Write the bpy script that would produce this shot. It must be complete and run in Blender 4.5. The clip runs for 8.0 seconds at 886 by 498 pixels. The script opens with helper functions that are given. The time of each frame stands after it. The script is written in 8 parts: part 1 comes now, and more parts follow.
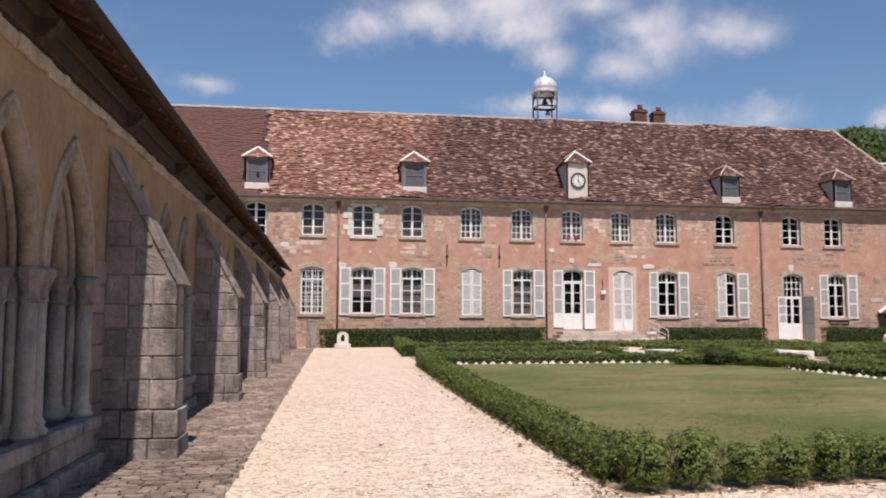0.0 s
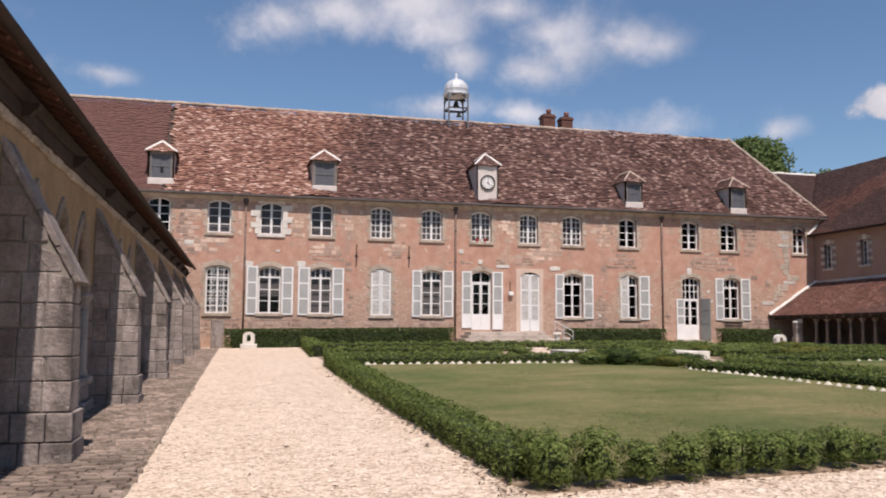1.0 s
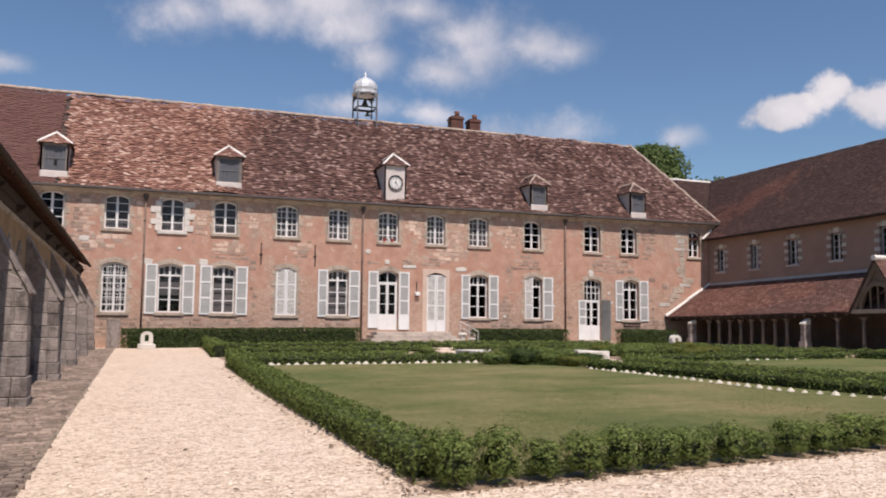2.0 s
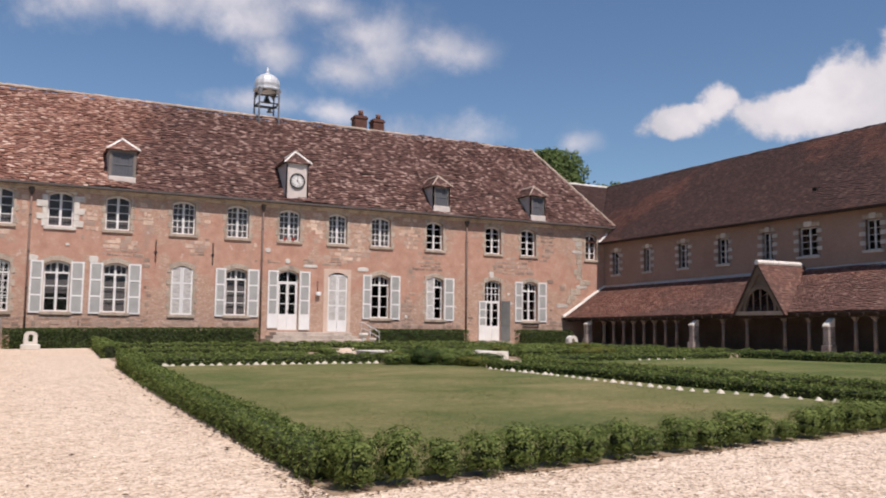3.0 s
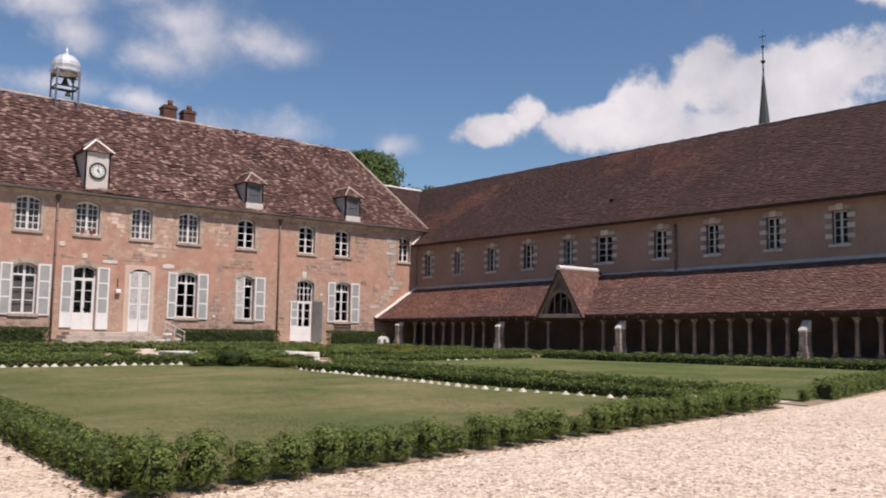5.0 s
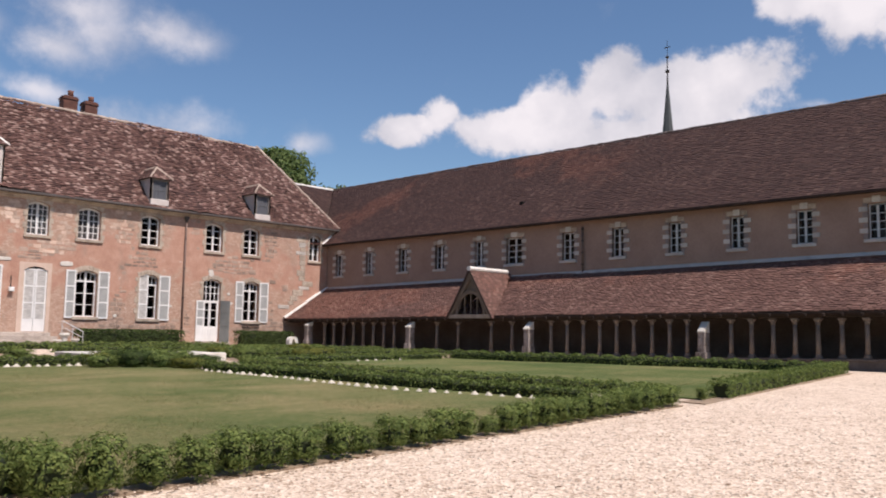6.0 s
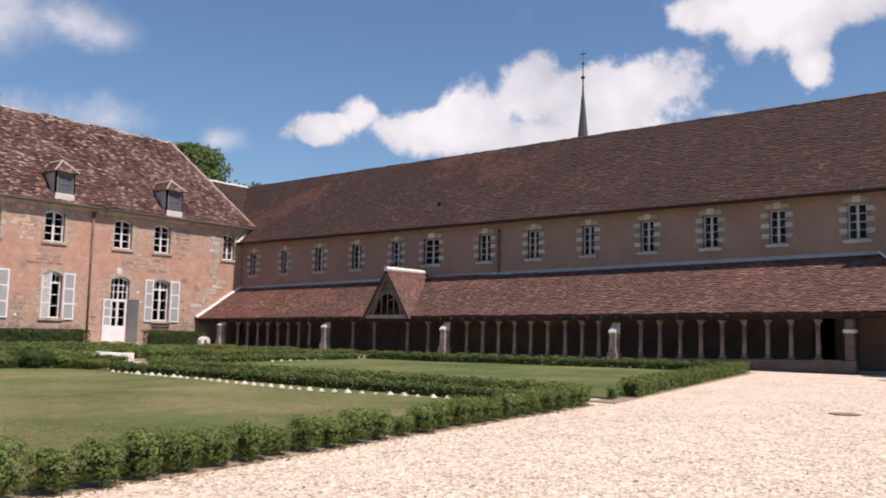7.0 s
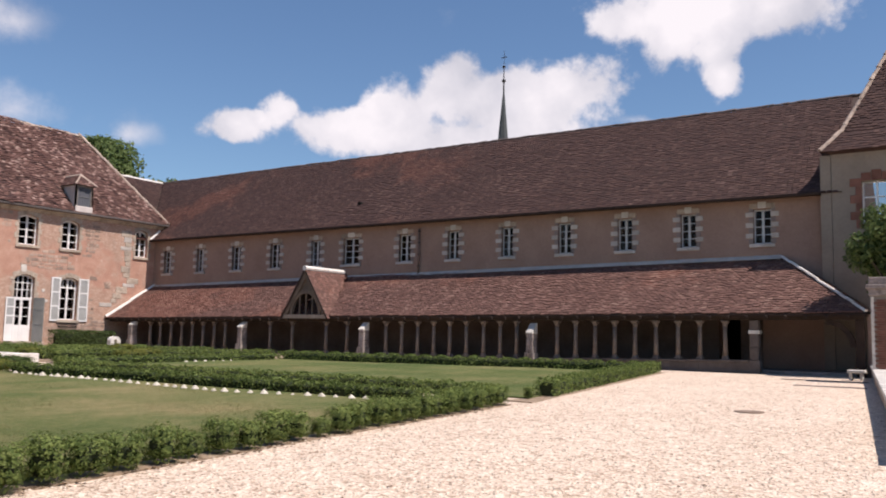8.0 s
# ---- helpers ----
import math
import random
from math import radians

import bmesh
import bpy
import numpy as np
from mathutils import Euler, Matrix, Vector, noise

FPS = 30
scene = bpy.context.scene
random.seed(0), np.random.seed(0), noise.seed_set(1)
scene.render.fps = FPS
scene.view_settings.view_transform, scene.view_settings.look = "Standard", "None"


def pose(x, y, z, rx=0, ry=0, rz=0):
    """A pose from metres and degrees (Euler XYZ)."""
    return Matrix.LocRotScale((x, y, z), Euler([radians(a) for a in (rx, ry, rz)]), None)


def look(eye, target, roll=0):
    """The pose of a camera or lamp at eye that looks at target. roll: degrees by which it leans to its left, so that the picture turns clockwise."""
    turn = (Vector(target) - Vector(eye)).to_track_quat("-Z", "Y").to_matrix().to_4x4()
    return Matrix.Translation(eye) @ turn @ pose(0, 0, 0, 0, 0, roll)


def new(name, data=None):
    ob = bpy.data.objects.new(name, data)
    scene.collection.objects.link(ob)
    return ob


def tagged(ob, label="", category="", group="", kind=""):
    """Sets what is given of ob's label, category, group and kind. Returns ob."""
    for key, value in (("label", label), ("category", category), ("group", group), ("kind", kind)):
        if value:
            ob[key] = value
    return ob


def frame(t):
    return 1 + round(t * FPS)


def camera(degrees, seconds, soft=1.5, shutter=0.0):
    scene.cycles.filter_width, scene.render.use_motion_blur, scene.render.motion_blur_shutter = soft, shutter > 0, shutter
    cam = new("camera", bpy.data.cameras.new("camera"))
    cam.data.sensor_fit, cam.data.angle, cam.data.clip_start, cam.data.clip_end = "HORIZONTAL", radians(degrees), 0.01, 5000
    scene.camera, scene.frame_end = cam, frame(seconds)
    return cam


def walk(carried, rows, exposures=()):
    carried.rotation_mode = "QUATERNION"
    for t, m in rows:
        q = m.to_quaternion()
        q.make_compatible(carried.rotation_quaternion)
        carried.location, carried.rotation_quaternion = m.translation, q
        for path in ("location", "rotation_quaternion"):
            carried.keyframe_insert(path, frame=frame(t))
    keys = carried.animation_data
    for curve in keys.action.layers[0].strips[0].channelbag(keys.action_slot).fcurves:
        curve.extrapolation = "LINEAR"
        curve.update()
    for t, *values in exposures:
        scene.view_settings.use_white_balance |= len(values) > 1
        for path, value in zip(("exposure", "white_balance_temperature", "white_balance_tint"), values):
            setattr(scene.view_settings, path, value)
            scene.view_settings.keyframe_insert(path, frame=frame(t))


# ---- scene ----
# ---------------------------------------------------------------- camera and walk
cam = camera(55.36, 8.0, soft=1.85, shutter=0.3)
PATH = [
    (0.0, pose(0, 0, 1.6, 95.185, -0.200, -7.483)),
    (0.5, pose(0, 0, 1.6, 95.197, -0.337, -10.610)),
    (1.0, pose(0, 0, 1.6, 95.235, -0.382, -13.638)),
    (1.5, pose(0, 0, 1.6, 95.262, -0.458, -16.761)),
    (3.0, pose(0, 0, 1.6, 95.388, -0.650, -26.647)),
    (3.5, pose(0, 0, 1.6, 95.449, -0.743, -30.021)),
    (4.0, pose(0, 0, 1.6, 95.495, -0.815, -33.121)),
    (4.5, pose(0, 0, 1.6, 95.546, -0.860, -36.206)),
    (6.0, pose(0, 0, 1.6, 95.731, -0.995, -45.339)),
    (6.5, pose(0, 0, 1.6, 95.795, -1.059, -48.223)),
    (7.0, pose(0, 0, 1.6, 95.859, -1.124, -50.983)),
    (7.5, pose(0, 0, 1.6, 95.929, -1.193, -53.790)),
    (8.0, pose(0, 0, 1.6, 95.981, -1.198, -56.441)),
]
walk(cam, PATH, exposures=[(0.0, 0.23, 6800, 20), (1.5, 0.17, 6800, 20), (3.3, 0.12, 6800, 20), (4.3, 0.10, 6800, 20), (6.2, 0.27, 6750, 20), (8.0, 0.36, 6750, 20)])

# ---------------------------------------------------------------- world, sun
SUN_DIR = Vector((0.018, -0.50, 0.86)).normalized()
CUMULUS = [  # azimuth, elevation, half width, half height, in degrees
    (41.8, 13.5, 1.8, 1.05), (43.4, 13.8, 1.1, 0.6), (45.1, 14.5, 1.6, 1.2), (46.8, 13.8, 2.0, 1.1), (49.6, 13.7, 3.9, 1.7), (53.5, 15.1, 3.2, 1.9), (56.9, 15.8, 3.4, 2.2), (61.0, 16.2, 4.6, 2.7), (64.6, 16.5, 3.8, 2.3), (62.8, 14.5, 3.6, 1.9), (54.2, 13.2, 6.7, 1.7),
    (69.5, 20.9, 3.5, 1.8), (73.9, 20.9, 5.3, 2.5), (78.5, 21.0, 4.1, 1.7), (75.0, 17.1, 1.2, 1.2), (74.4, 18.7, 1.9, 1.3), (71.7, 19.4, 2.8, 1.7),
]
WISPS = [
    (2.5, 19.9, 2.2, 1.5), (6.5, 20.9, 4.9, 1.6), (11.2, 21.6, 5.4, 1.9), (13.5, 19.8, 2.9, 1.3), (17.8, 21.0, 3.7, 1.3), (21.2, 19.7, 3.3, 1.6), (22.3, 18.1, 3.0, 1.7), (20.0, 17.0, 2.4, 1.1), (14.9, 17.7, 2.0, 1.2), (26.3, 18.8, 2.6, 1.1),
    (13.1, 14.5, 3.0, 0.8), (19.2, 14.2, 2.2, 0.7), (28.2, 13.2, 4.8, 1.4), (35.2, 12.3, 1.8, 0.7), (-8.8, 15.8, 2.4, 0.8), (28.2, 18.4, 2.0, 1.0), (69.4, 14.5, 2.6, 0.5),
]
world = bpy.data.worlds.new("world")
scene.world = world
world.use_nodes = True
wt = world.node_tree
wt.nodes.clear()


def wmath(op, a, b=0.0, clamp=False):
    n = wt.nodes.new("ShaderNodeMath")
    n.operation, n.use_clamp = op, clamp
    for i, v in enumerate((a, b)):
        if isinstance(v, (int, float)):
            n.inputs[i].default_value = v
        else:
            wt.links.new(v, n.inputs[i])
    return n.outputs[0]


sky = wt.nodes.new("ShaderNodeTexSky")
sky.sky_type, sky.sun_disc = "NISHITA", False
sky.sun_elevation = math.asin(SUN_DIR.z)
sky.sun_rotation = math.atan2(SUN_DIR.x, SUN_DIR.y)
sky.air_density, sky.dust_density, sky.ozone_density = 1.1, 0.25, 3.0
coord = wt.nodes.new("ShaderNodeTexCoord")
wn = wt.nodes.new("ShaderNodeTexNoise")
wn.inputs["Scale"].default_value, wn.inputs["Detail"].default_value, wn.inputs["Roughness"].default_value = 8.0, 12.0, 0.62
wt.links.new(coord.outputs["Generated"], wn.inputs["Vector"])
wn2 = wt.nodes.new("ShaderNodeTexNoise")
wn2.inputs["Scale"].default_value, wn2.inputs["Detail"].default_value = 3.0, 5.0
wt.links.new(coord.outputs["Generated"], wn2.inputs["Vector"])
wn3 = wt.nodes.new("ShaderNodeTexNoise")
wn3.inputs["Scale"].default_value, wn3.inputs["Detail"].default_value, wn3.inputs["Roughness"].default_value = 17.0, 9.0, 0.58
wt.links.new(coord.outputs["Generated"], wn3.inputs["Vector"])
wn4 = wt.nodes.new("ShaderNodeTexNoise")
wn4.inputs["Scale"].default_value, wn4.inputs["Detail"].default_value = 9.0, 5.0
wt.links.new(coord.outputs["Generated"], wn4.inputs["Vector"])
sep = wt.nodes.new("ShaderNodeSeparateXYZ")
wt.links.new(coord.outputs["Generated"], sep.inputs[0])
warp = wt.nodes.new("ShaderNodeSeparateXYZ")
wt.links.new(wn.outputs["Color"], warp.inputs[0])
az = wmath("MULTIPLY", wmath("ARCTAN2", sep.outputs[0], sep.outputs[1]), 57.2958)
el = wmath("MULTIPLY", wmath("ARCSINE", sep.outputs[2]), 57.2958)
az = wmath("ADD", az, wmath("MULTIPLY", wmath("SUBTRACT", warp.outputs[0], 0.5), 4.0))
el = wmath("ADD", el, wmath("MULTIPLY", wmath("SUBTRACT", warp.outputs[1], 0.5), 2.8))
def smooth_max(a, b):
    n = wt.nodes.new("ShaderNodeMath")
    n.operation = "SMOOTH_MAX"
    wt.links.new(a, n.inputs[0])
    wt.links.new(b, n.inputs[1])
    n.inputs[2].default_value = 0.35
    return n.outputs[0]


def lobes(rows):
    out = None
    for a, e, w, h in rows:
        dx = wmath("MULTIPLY", wmath("SUBTRACT", az, a), 1 / w)
        dy = wmath("MULTIPLY", wmath("SUBTRACT", el, e), 1 / h)
        d = wmath("SUBTRACT", 1.0, wmath("SQRT", wmath("ADD", wmath("MULTIPLY", dx, dx), wmath("MULTIPLY", dy, dy))))
        out = d if out is None else smooth_max(out, d)
    return out


def cover(value, lo, hi, most):
    n = wt.nodes.new("ShaderNodeMapRange")
    n.interpolation_type = "SMOOTHSTEP"
    n.inputs[1].default_value, n.inputs[2].default_value, n.inputs[4].default_value = lo, hi, most
    wt.links.new(value, n.inputs[0])
    return n.outputs[0]


ragged = wmath("SUBTRACT", wn.outputs[0], 0.5)
heap = wmath("ADD", lobes(CUMULUS), wmath("MULTIPLY", wmath("SUBTRACT", wn3.outputs[0], 0.47), 2.3))
# thin cloud goes on all round the sky
veil = wmath("MAXIMUM", lobes(WISPS), wmath("MULTIPLY", wmath("SUBTRACT", wn2.outputs[0], 0.86), 3.0))
veil = wmath("ADD", veil, wmath("MULTIPLY", ragged, 4.2))
mask2 = wmath("MAXIMUM", cover(heap, -0.12, 0.42, 0.96), cover(veil, -0.55, 1.35, 0.74))
shade = wt.nodes.new("ShaderNodeMix")
shade.data_type = "RGBA"
shade.inputs[6].default_value = (5.0, 5.4, 6.1, 1)
shade.inputs[7].default_value = (9.0, 9.1, 9.3, 1)
body = wmath("ADD", wmath("MULTIPLY", wmath("MAXIMUM", heap, veil), 0.30), wmath("MULTIPLY", wmath("SUBTRACT", wn4.outputs[0], 0.5), 2.6))
wt.links.new(wmath("ADD", body, 0.50, True), shade.inputs[0])
skymix = wt.nodes.new("ShaderNodeMix")
skymix.data_type = "RGBA"
wt.links.new(mask2, skymix.inputs[0])
tone = wt.nodes.new("ShaderNodeMix")
tone.data_type, tone.blend_type = "RGBA", "MULTIPLY"
tone.inputs[0].default_value, tone.inputs[7].default_value = 1.0, (0.80, 0.985, 1.08, 1)
wt.links.new(sky.outputs[0], tone.inputs[6])
wt.links.new(tone.outputs[2], skymix.inputs[6])
wt.links.new(shade.outputs[2], skymix.inputs[7])
bg = wt.nodes.new("ShaderNodeBackground")
bg.inputs[1].default_value = 0.083
wt.links.new(skymix.outputs[2], bg.inputs[0])
wo = wt.nodes.new("ShaderNodeOutputWorld")
wt.links.new(bg.outputs[0], wo.inputs[0])

sun = new("sun", bpy.data.lights.new("sun", "SUN"))
sun.data.energy, sun.data.angle, sun.data.color = 4.5, radians(0.6), (1.0, 0.95, 0.87)
sun.matrix_world = look((0, 0, 60), Vector((0, 0, 60)) - SUN_DIR)


# ---------------------------------------------------------------- materials
class NT:
    """Small helper round a node tree."""

    def __init__(self, name):
        self.m = bpy.data.materials.new(name)
        self.m.use_nodes = True
        self.t = self.m.node_tree
        self.t.nodes.clear()
        self.out = self.t.nodes.new("ShaderNodeOutputMaterial")
        self.b = self.t.nodes.new("ShaderNodeBsdfPrincipled")
        self.t.links.new(self.b.outputs[0], self.out.inputs[0])
        self.pos = self.t.nodes.new("ShaderNodeNewGeometry")

    def link(self, a, b):
        self.t.links.new(a, b)

    def math(self, op, a, b=0.0, clamp=False):
        n = self.t.nodes.new("ShaderNodeMath")
        n.operation, n.use_clamp = op, clamp
        for i, v in enumerate((a, b)):
            if isinstance(v, (int, float)):
                n.inputs[i].default_value = v
            else:
                self.link(v, n.inputs[i])
        return n.outputs[0]

    def noise(self, scale, detail=4.0, rough=0.6, stretch=None, vec=None):
        n = self.t.nodes.new("ShaderNodeTexNoise")
        n.inputs["Scale"].default_value, n.inputs["Detail"].default_value, n.inputs["Roughness"].default_value = scale, detail, rough
        v = vec or self.pos.outputs["Position"]
        if stretch:
            mp = self.t.nodes.new("ShaderNodeMapping")
            mp.inputs["Scale"].default_value = stretch
            self.link(v, mp.inputs[0])
            v = mp.outputs[0]
        self.link(v, n.inputs["Vector"])
        return n.outputs[0]

    def ramp(self, fac, stops):
        n = self.t.nodes.new("ShaderNodeValToRGB")
        el = n.color_ramp.elements
        while len(el) < len(stops):
            el.new(0.5)
        for e, (p, c) in zip(el, stops):
            e.position, e.color = p, (*c, 1)
        self.link(fac, n.inputs[0])
        return n.outputs[0]

    def step(self, v, lo, hi):
        n = self.t.nodes.new("ShaderNodeMapRange")
        n.interpolation_type = "SMOOTHSTEP"
        n.inputs[1].default_value, n.inputs[2].default_value = lo, hi
        self.link(v, n.inputs[0])
        return n.outputs[0]

    def mix(self, fac, a, b, blend="MIX"):
        n = self.t.nodes.new("ShaderNodeMix")
        n.data_type, n.blend_type = "RGBA", blend
        for i, v in ((0, fac), (6, a), (7, b)):
            if isinstance(v, (int, float)):
                n.inputs[i].default_value = v
            elif isinstance(v, tuple):
                n.inputs[i].default_value = (*v, 1)
            else:
                self.link(v, n.inputs[i])
        return n.outputs[2]

    def bump(self, h, strength, dist):
        n = self.t.nodes.new("ShaderNodeBump")
        n.inputs["Strength"].default_value, n.inputs["Distance"].default_value = strength, dist
        self.link(h, n.inputs["Height"])
        self.link(n.outputs[0], self.b.inputs["Normal"])

    def done(self, colour, rough=0.85, spec=0.3):
        if isinstance(colour, tuple):
            self.b.inputs["Base Color"].default_value = (*colour, 1)
        else:
            self.link(colour, self.b.inputs["Base Color"])
        self.b.inputs["Roughness"].default_value = rough
        self.b.inputs["Specular IOR Level"].default_value = spec
        return self.m


def simple(name, dark, light, scale=3.0, fine=30.0, rough=0.85, bump=0.3, dist=0.01, island=0.0, obj=0.0, spec=0.3, stretch=None, metal=0.0):
    """Two scales of variation, with an optional tone of its own for each piece."""
    n = NT(name)
    a = n.noise(scale, 5, 0.6, stretch)
    b = n.noise(fine, 4, 0.65, stretch)
    f = n.math("ADD", n.math("MULTIPLY", a, 0.65), n.math("MULTIPLY", b, 0.35))
    c = n.ramp(f, [(0.3, dark), (0.72, light)])
    if island:
        v = n.math("ADD", n.math("MULTIPLY", n.pos.outputs["Random Per Island"], island), 1 - island / 2)
        c = n.mix(1.0, c, v, "MULTIPLY")
    if obj:
        oi = n.t.nodes.new("ShaderNodeObjectInfo")
        v = n.math("ADD", n.math("MULTIPLY", oi.outputs["Random"], obj), 1 - obj / 2)
        c = n.mix(1.0, c, v, "MULTIPLY")
    if bump:
        n.bump(b, bump, dist)
    n.b.inputs["Metallic"].default_value = metal
    return n.done(c, rough, spec)


def plaster_facade():
    """Worn salmon lime render with patches where the rubble stone shows."""
    n = NT("worn_render")
    big = n.noise(0.35, 4, 0.6)
    mid = n.noise(1.6, 5, 0.65)
    fine = n.noise(14, 5, 0.7)
    vor = n.t.nodes.new("ShaderNodeTexVoronoi")
    mp = n.t.nodes.new("ShaderNodeMapping")
    mp.inputs["Scale"].default_value = (2.3, 2.3, 4.4)
    vor.inputs["Randomness"].default_value = 0.75
    n.link(n.pos.outputs["Position"], mp.inputs[0])
    n.link(mp.outputs[0], vor.inputs["Vector"])
    edge = n.t.nodes.new("ShaderNodeTexVoronoi")
    edge.feature = "DISTANCE_TO_EDGE"
    edge.inputs["Randomness"].default_value = 0.75
    n.link(mp.outputs[0], edge.inputs["Vector"])
    rnd = n.t.nodes.new("ShaderNodeSeparateColor")
    n.link(vor.outputs["Color"], rnd.inputs[0])
    pink = n.ramp(n.math("ADD", n.math("MULTIPLY", mid, 0.6), n.math("MULTIPLY", fine, 0.4)),
                  [(0.28, (0.345, 0.180, 0.130)), (0.5, (0.462, 0.268, 0.197)), (0.75, (0.585, 0.40, 0.312))])
    stone = n.ramp(rnd.outputs[0], [(0.0, (0.25, 0.155, 0.11)), (0.35, (0.38, 0.27, 0.20)), (0.7, (0.47, 0.37, 0.29)), (1.0, (0.64, 0.56, 0.47))])
    stone = n.mix(n.step(edge.outputs["Distance"], 0.0, 0.10), (0.36, 0.27, 0.20), stone)
    sz = n.t.nodes.new("ShaderNodeSeparateXYZ")
    n.link(n.pos.outputs["Position"], sz.inputs[0])
    band = n.math("MULTIPLY", n.math("ABSOLUTE", n.math("SUBTRACT", sz.outputs[2], 5.6)), 0.062)
    m = n.math("ADD", n.math("ADD", n.math("MULTIPLY", big, 0.75), n.math("MULTIPLY", mid, 0.42)), band)
    m = n.step(m, 0.61, 0.72)
    c = n.mix(n.math("MULTIPLY", m, 0.50), pink, stone)
    pale = n.step(n.noise(2.3, 6, 0.7), 0.63, 0.70)
    c = n.mix(n.math("MULTIPLY", pale, 0.55), c, (0.62, 0.55, 0.48))
    grey = n.step(n.noise(0.9, 5, 0.6, (1, 1, 0.35)), 0.56, 0.75)
    c = n.mix(n.math("MULTIPLY", grey, 0.45), c, (0.27, 0.235, 0.20))
    n.bump(n.math("ADD", fine, n.math("MULTIPLY", mid, 2.0)), 0.5, 0.03)
    return n.done(c, 0.92, 0.2)


def tile_mat(name, stops, patch=None, moss=0.25, drift=None, further=0.0):
    """Old flat clay tiles: a tone for each tile, drifts of tone over the slope."""
    n = NT(name)
    big = n.noise(0.28, 4, 0.55)
    mid = n.noise(1.1, 5, 0.6)
    r = n.pos.outputs["Random Per Island"]
    f = n.math("ADD", n.math("MULTIPLY", r, 0.55), n.math("ADD", n.math("MULTIPLY", big, 0.3), n.math("MULTIPLY", mid, 0.3)))
    c = n.ramp(f, stops)
    if patch:
        c2 = n.ramp(f, patch)
        sx = n.t.nodes.new("ShaderNodeSeparateXYZ")
        n.link(n.pos.outputs["Position"], sx.inputs[0])
        wob = n.math("ADD", sx.outputs[0], n.math("MULTIPLY", n.math("SUBTRACT", mid, 0.5), 5.0))
        wob = n.math("ADD", wob, n.math("MULTIPLY", sx.outputs[2], -0.35))
        c = n.mix(n.step(wob, -0.6, 3.2), c2, c)
    if drift:
        # stretches of redder, newer tiles
        where = n.math("ADD", n.noise(0.16, 3, 0.5), n.math("MULTIPLY", n.math("SUBTRACT", mid, 0.5), 0.35))
        red = n.step(where, 0.53, 0.66)
        if further:
            sy = n.t.nodes.new("ShaderNodeSeparateXYZ")
            n.link(n.pos.outputs["Position"], sy.inputs[0])
            red = n.math("MULTIPLY", red, n.step(sy.outputs[1], further - 8, further + 6))
        c = n.mix(red, c, n.ramp(f, drift))
    dirt = n.step(n.noise(2.4, 6, 0.7, (1, 1, 0.5)), 0.5, 0.75)
    c = n.mix(n.math("MULTIPLY", dirt, moss), c, (0.07, 0.055, 0.045))
    n.bump(n.noise(40, 3), 0.35, 0.01)
    return n.done(c, 0.9, 0.25)


M_FACADE = plaster_facade()
OLD_TILES = [(0.28, (0.060, 0.033, 0.029)), (0.5, (0.103, 0.054, 0.045)), (0.72, (0.160, 0.087, 0.071)), (0.92, (0.40, 0.28, 0.235))]
LIGHT_TILES = [(0.25, (0.12, 0.056, 0.042)), (0.5, (0.215, 0.104, 0.078)), (0.72, (0.315, 0.17, 0.125)), (0.92, (0.56, 0.40, 0.325))]
HALL_TILES = [(0.25, (0.047, 0.027, 0.024)), (0.5, (0.060, 0.034, 0.030)), (0.78, (0.078, 0.044, 0.037)), (0.97, (0.135, 0.085, 0.072))]
HALL_RED = [(0.25, (0.068, 0.031, 0.024)), (0.5, (0.108, 0.049, 0.037)), (0.78, (0.142, 0.066, 0.049)), (0.97, (0.22, 0.125, 0.096))]
LEAN_TILES = [(0.25, (0.096, 0.052, 0.044)), (0.5, (0.130, 0.070, 0.057)), (0.76, (0.168, 0.092, 0.074)), (0.97, (0.27, 0.175, 0.14))]
LEAN_RED = [(0.25, (0.12, 0.057, 0.044)), (0.5, (0.165, 0.077, 0.058)), (0.76, (0.215, 0.106, 0.079)), (0.97, (0.32, 0.195, 0.15))]
M_TILE_N = tile_mat("old_tiles", OLD_TILES, LIGHT_TILES)
M_TILE_NEW = tile_mat("plain_brown_tiles", [(0.2, (0.10, 0.05, 0.043)), (0.6, (0.125, 0.062, 0.052)), (0.95, (0.15, 0.078, 0.064))], None, 0.1)
M_TILE_E = tile_mat("hall_tiles", HALL_TILES, None, 0.3, HALL_RED, 27.0)
M_TILE_L = tile_mat("lean_to_tiles", LEAN_TILES, None, 0.25, LEAN_RED)
M_RIDGE = simple("pale_mortar_ridge", (0.27, 0.20, 0.155), (0.50, 0.41, 0.34), 3, 20, island=0.4)
M_RIDGE_DULL = simple("dull_mortar_ridge", (0.11, 0.085, 0.075), (0.27, 0.22, 0.20), 3, 20, island=0.5)
M_WHITE_RIDGE = simple("fresh_lime_mortar", (0.62, 0.58, 0.53), (0.80, 0.77, 0.72), 3, 20)
M_DECK = simple("roof_deck", (0.05, 0.035, 0.03), (0.09, 0.06, 0.05), 2, 20)


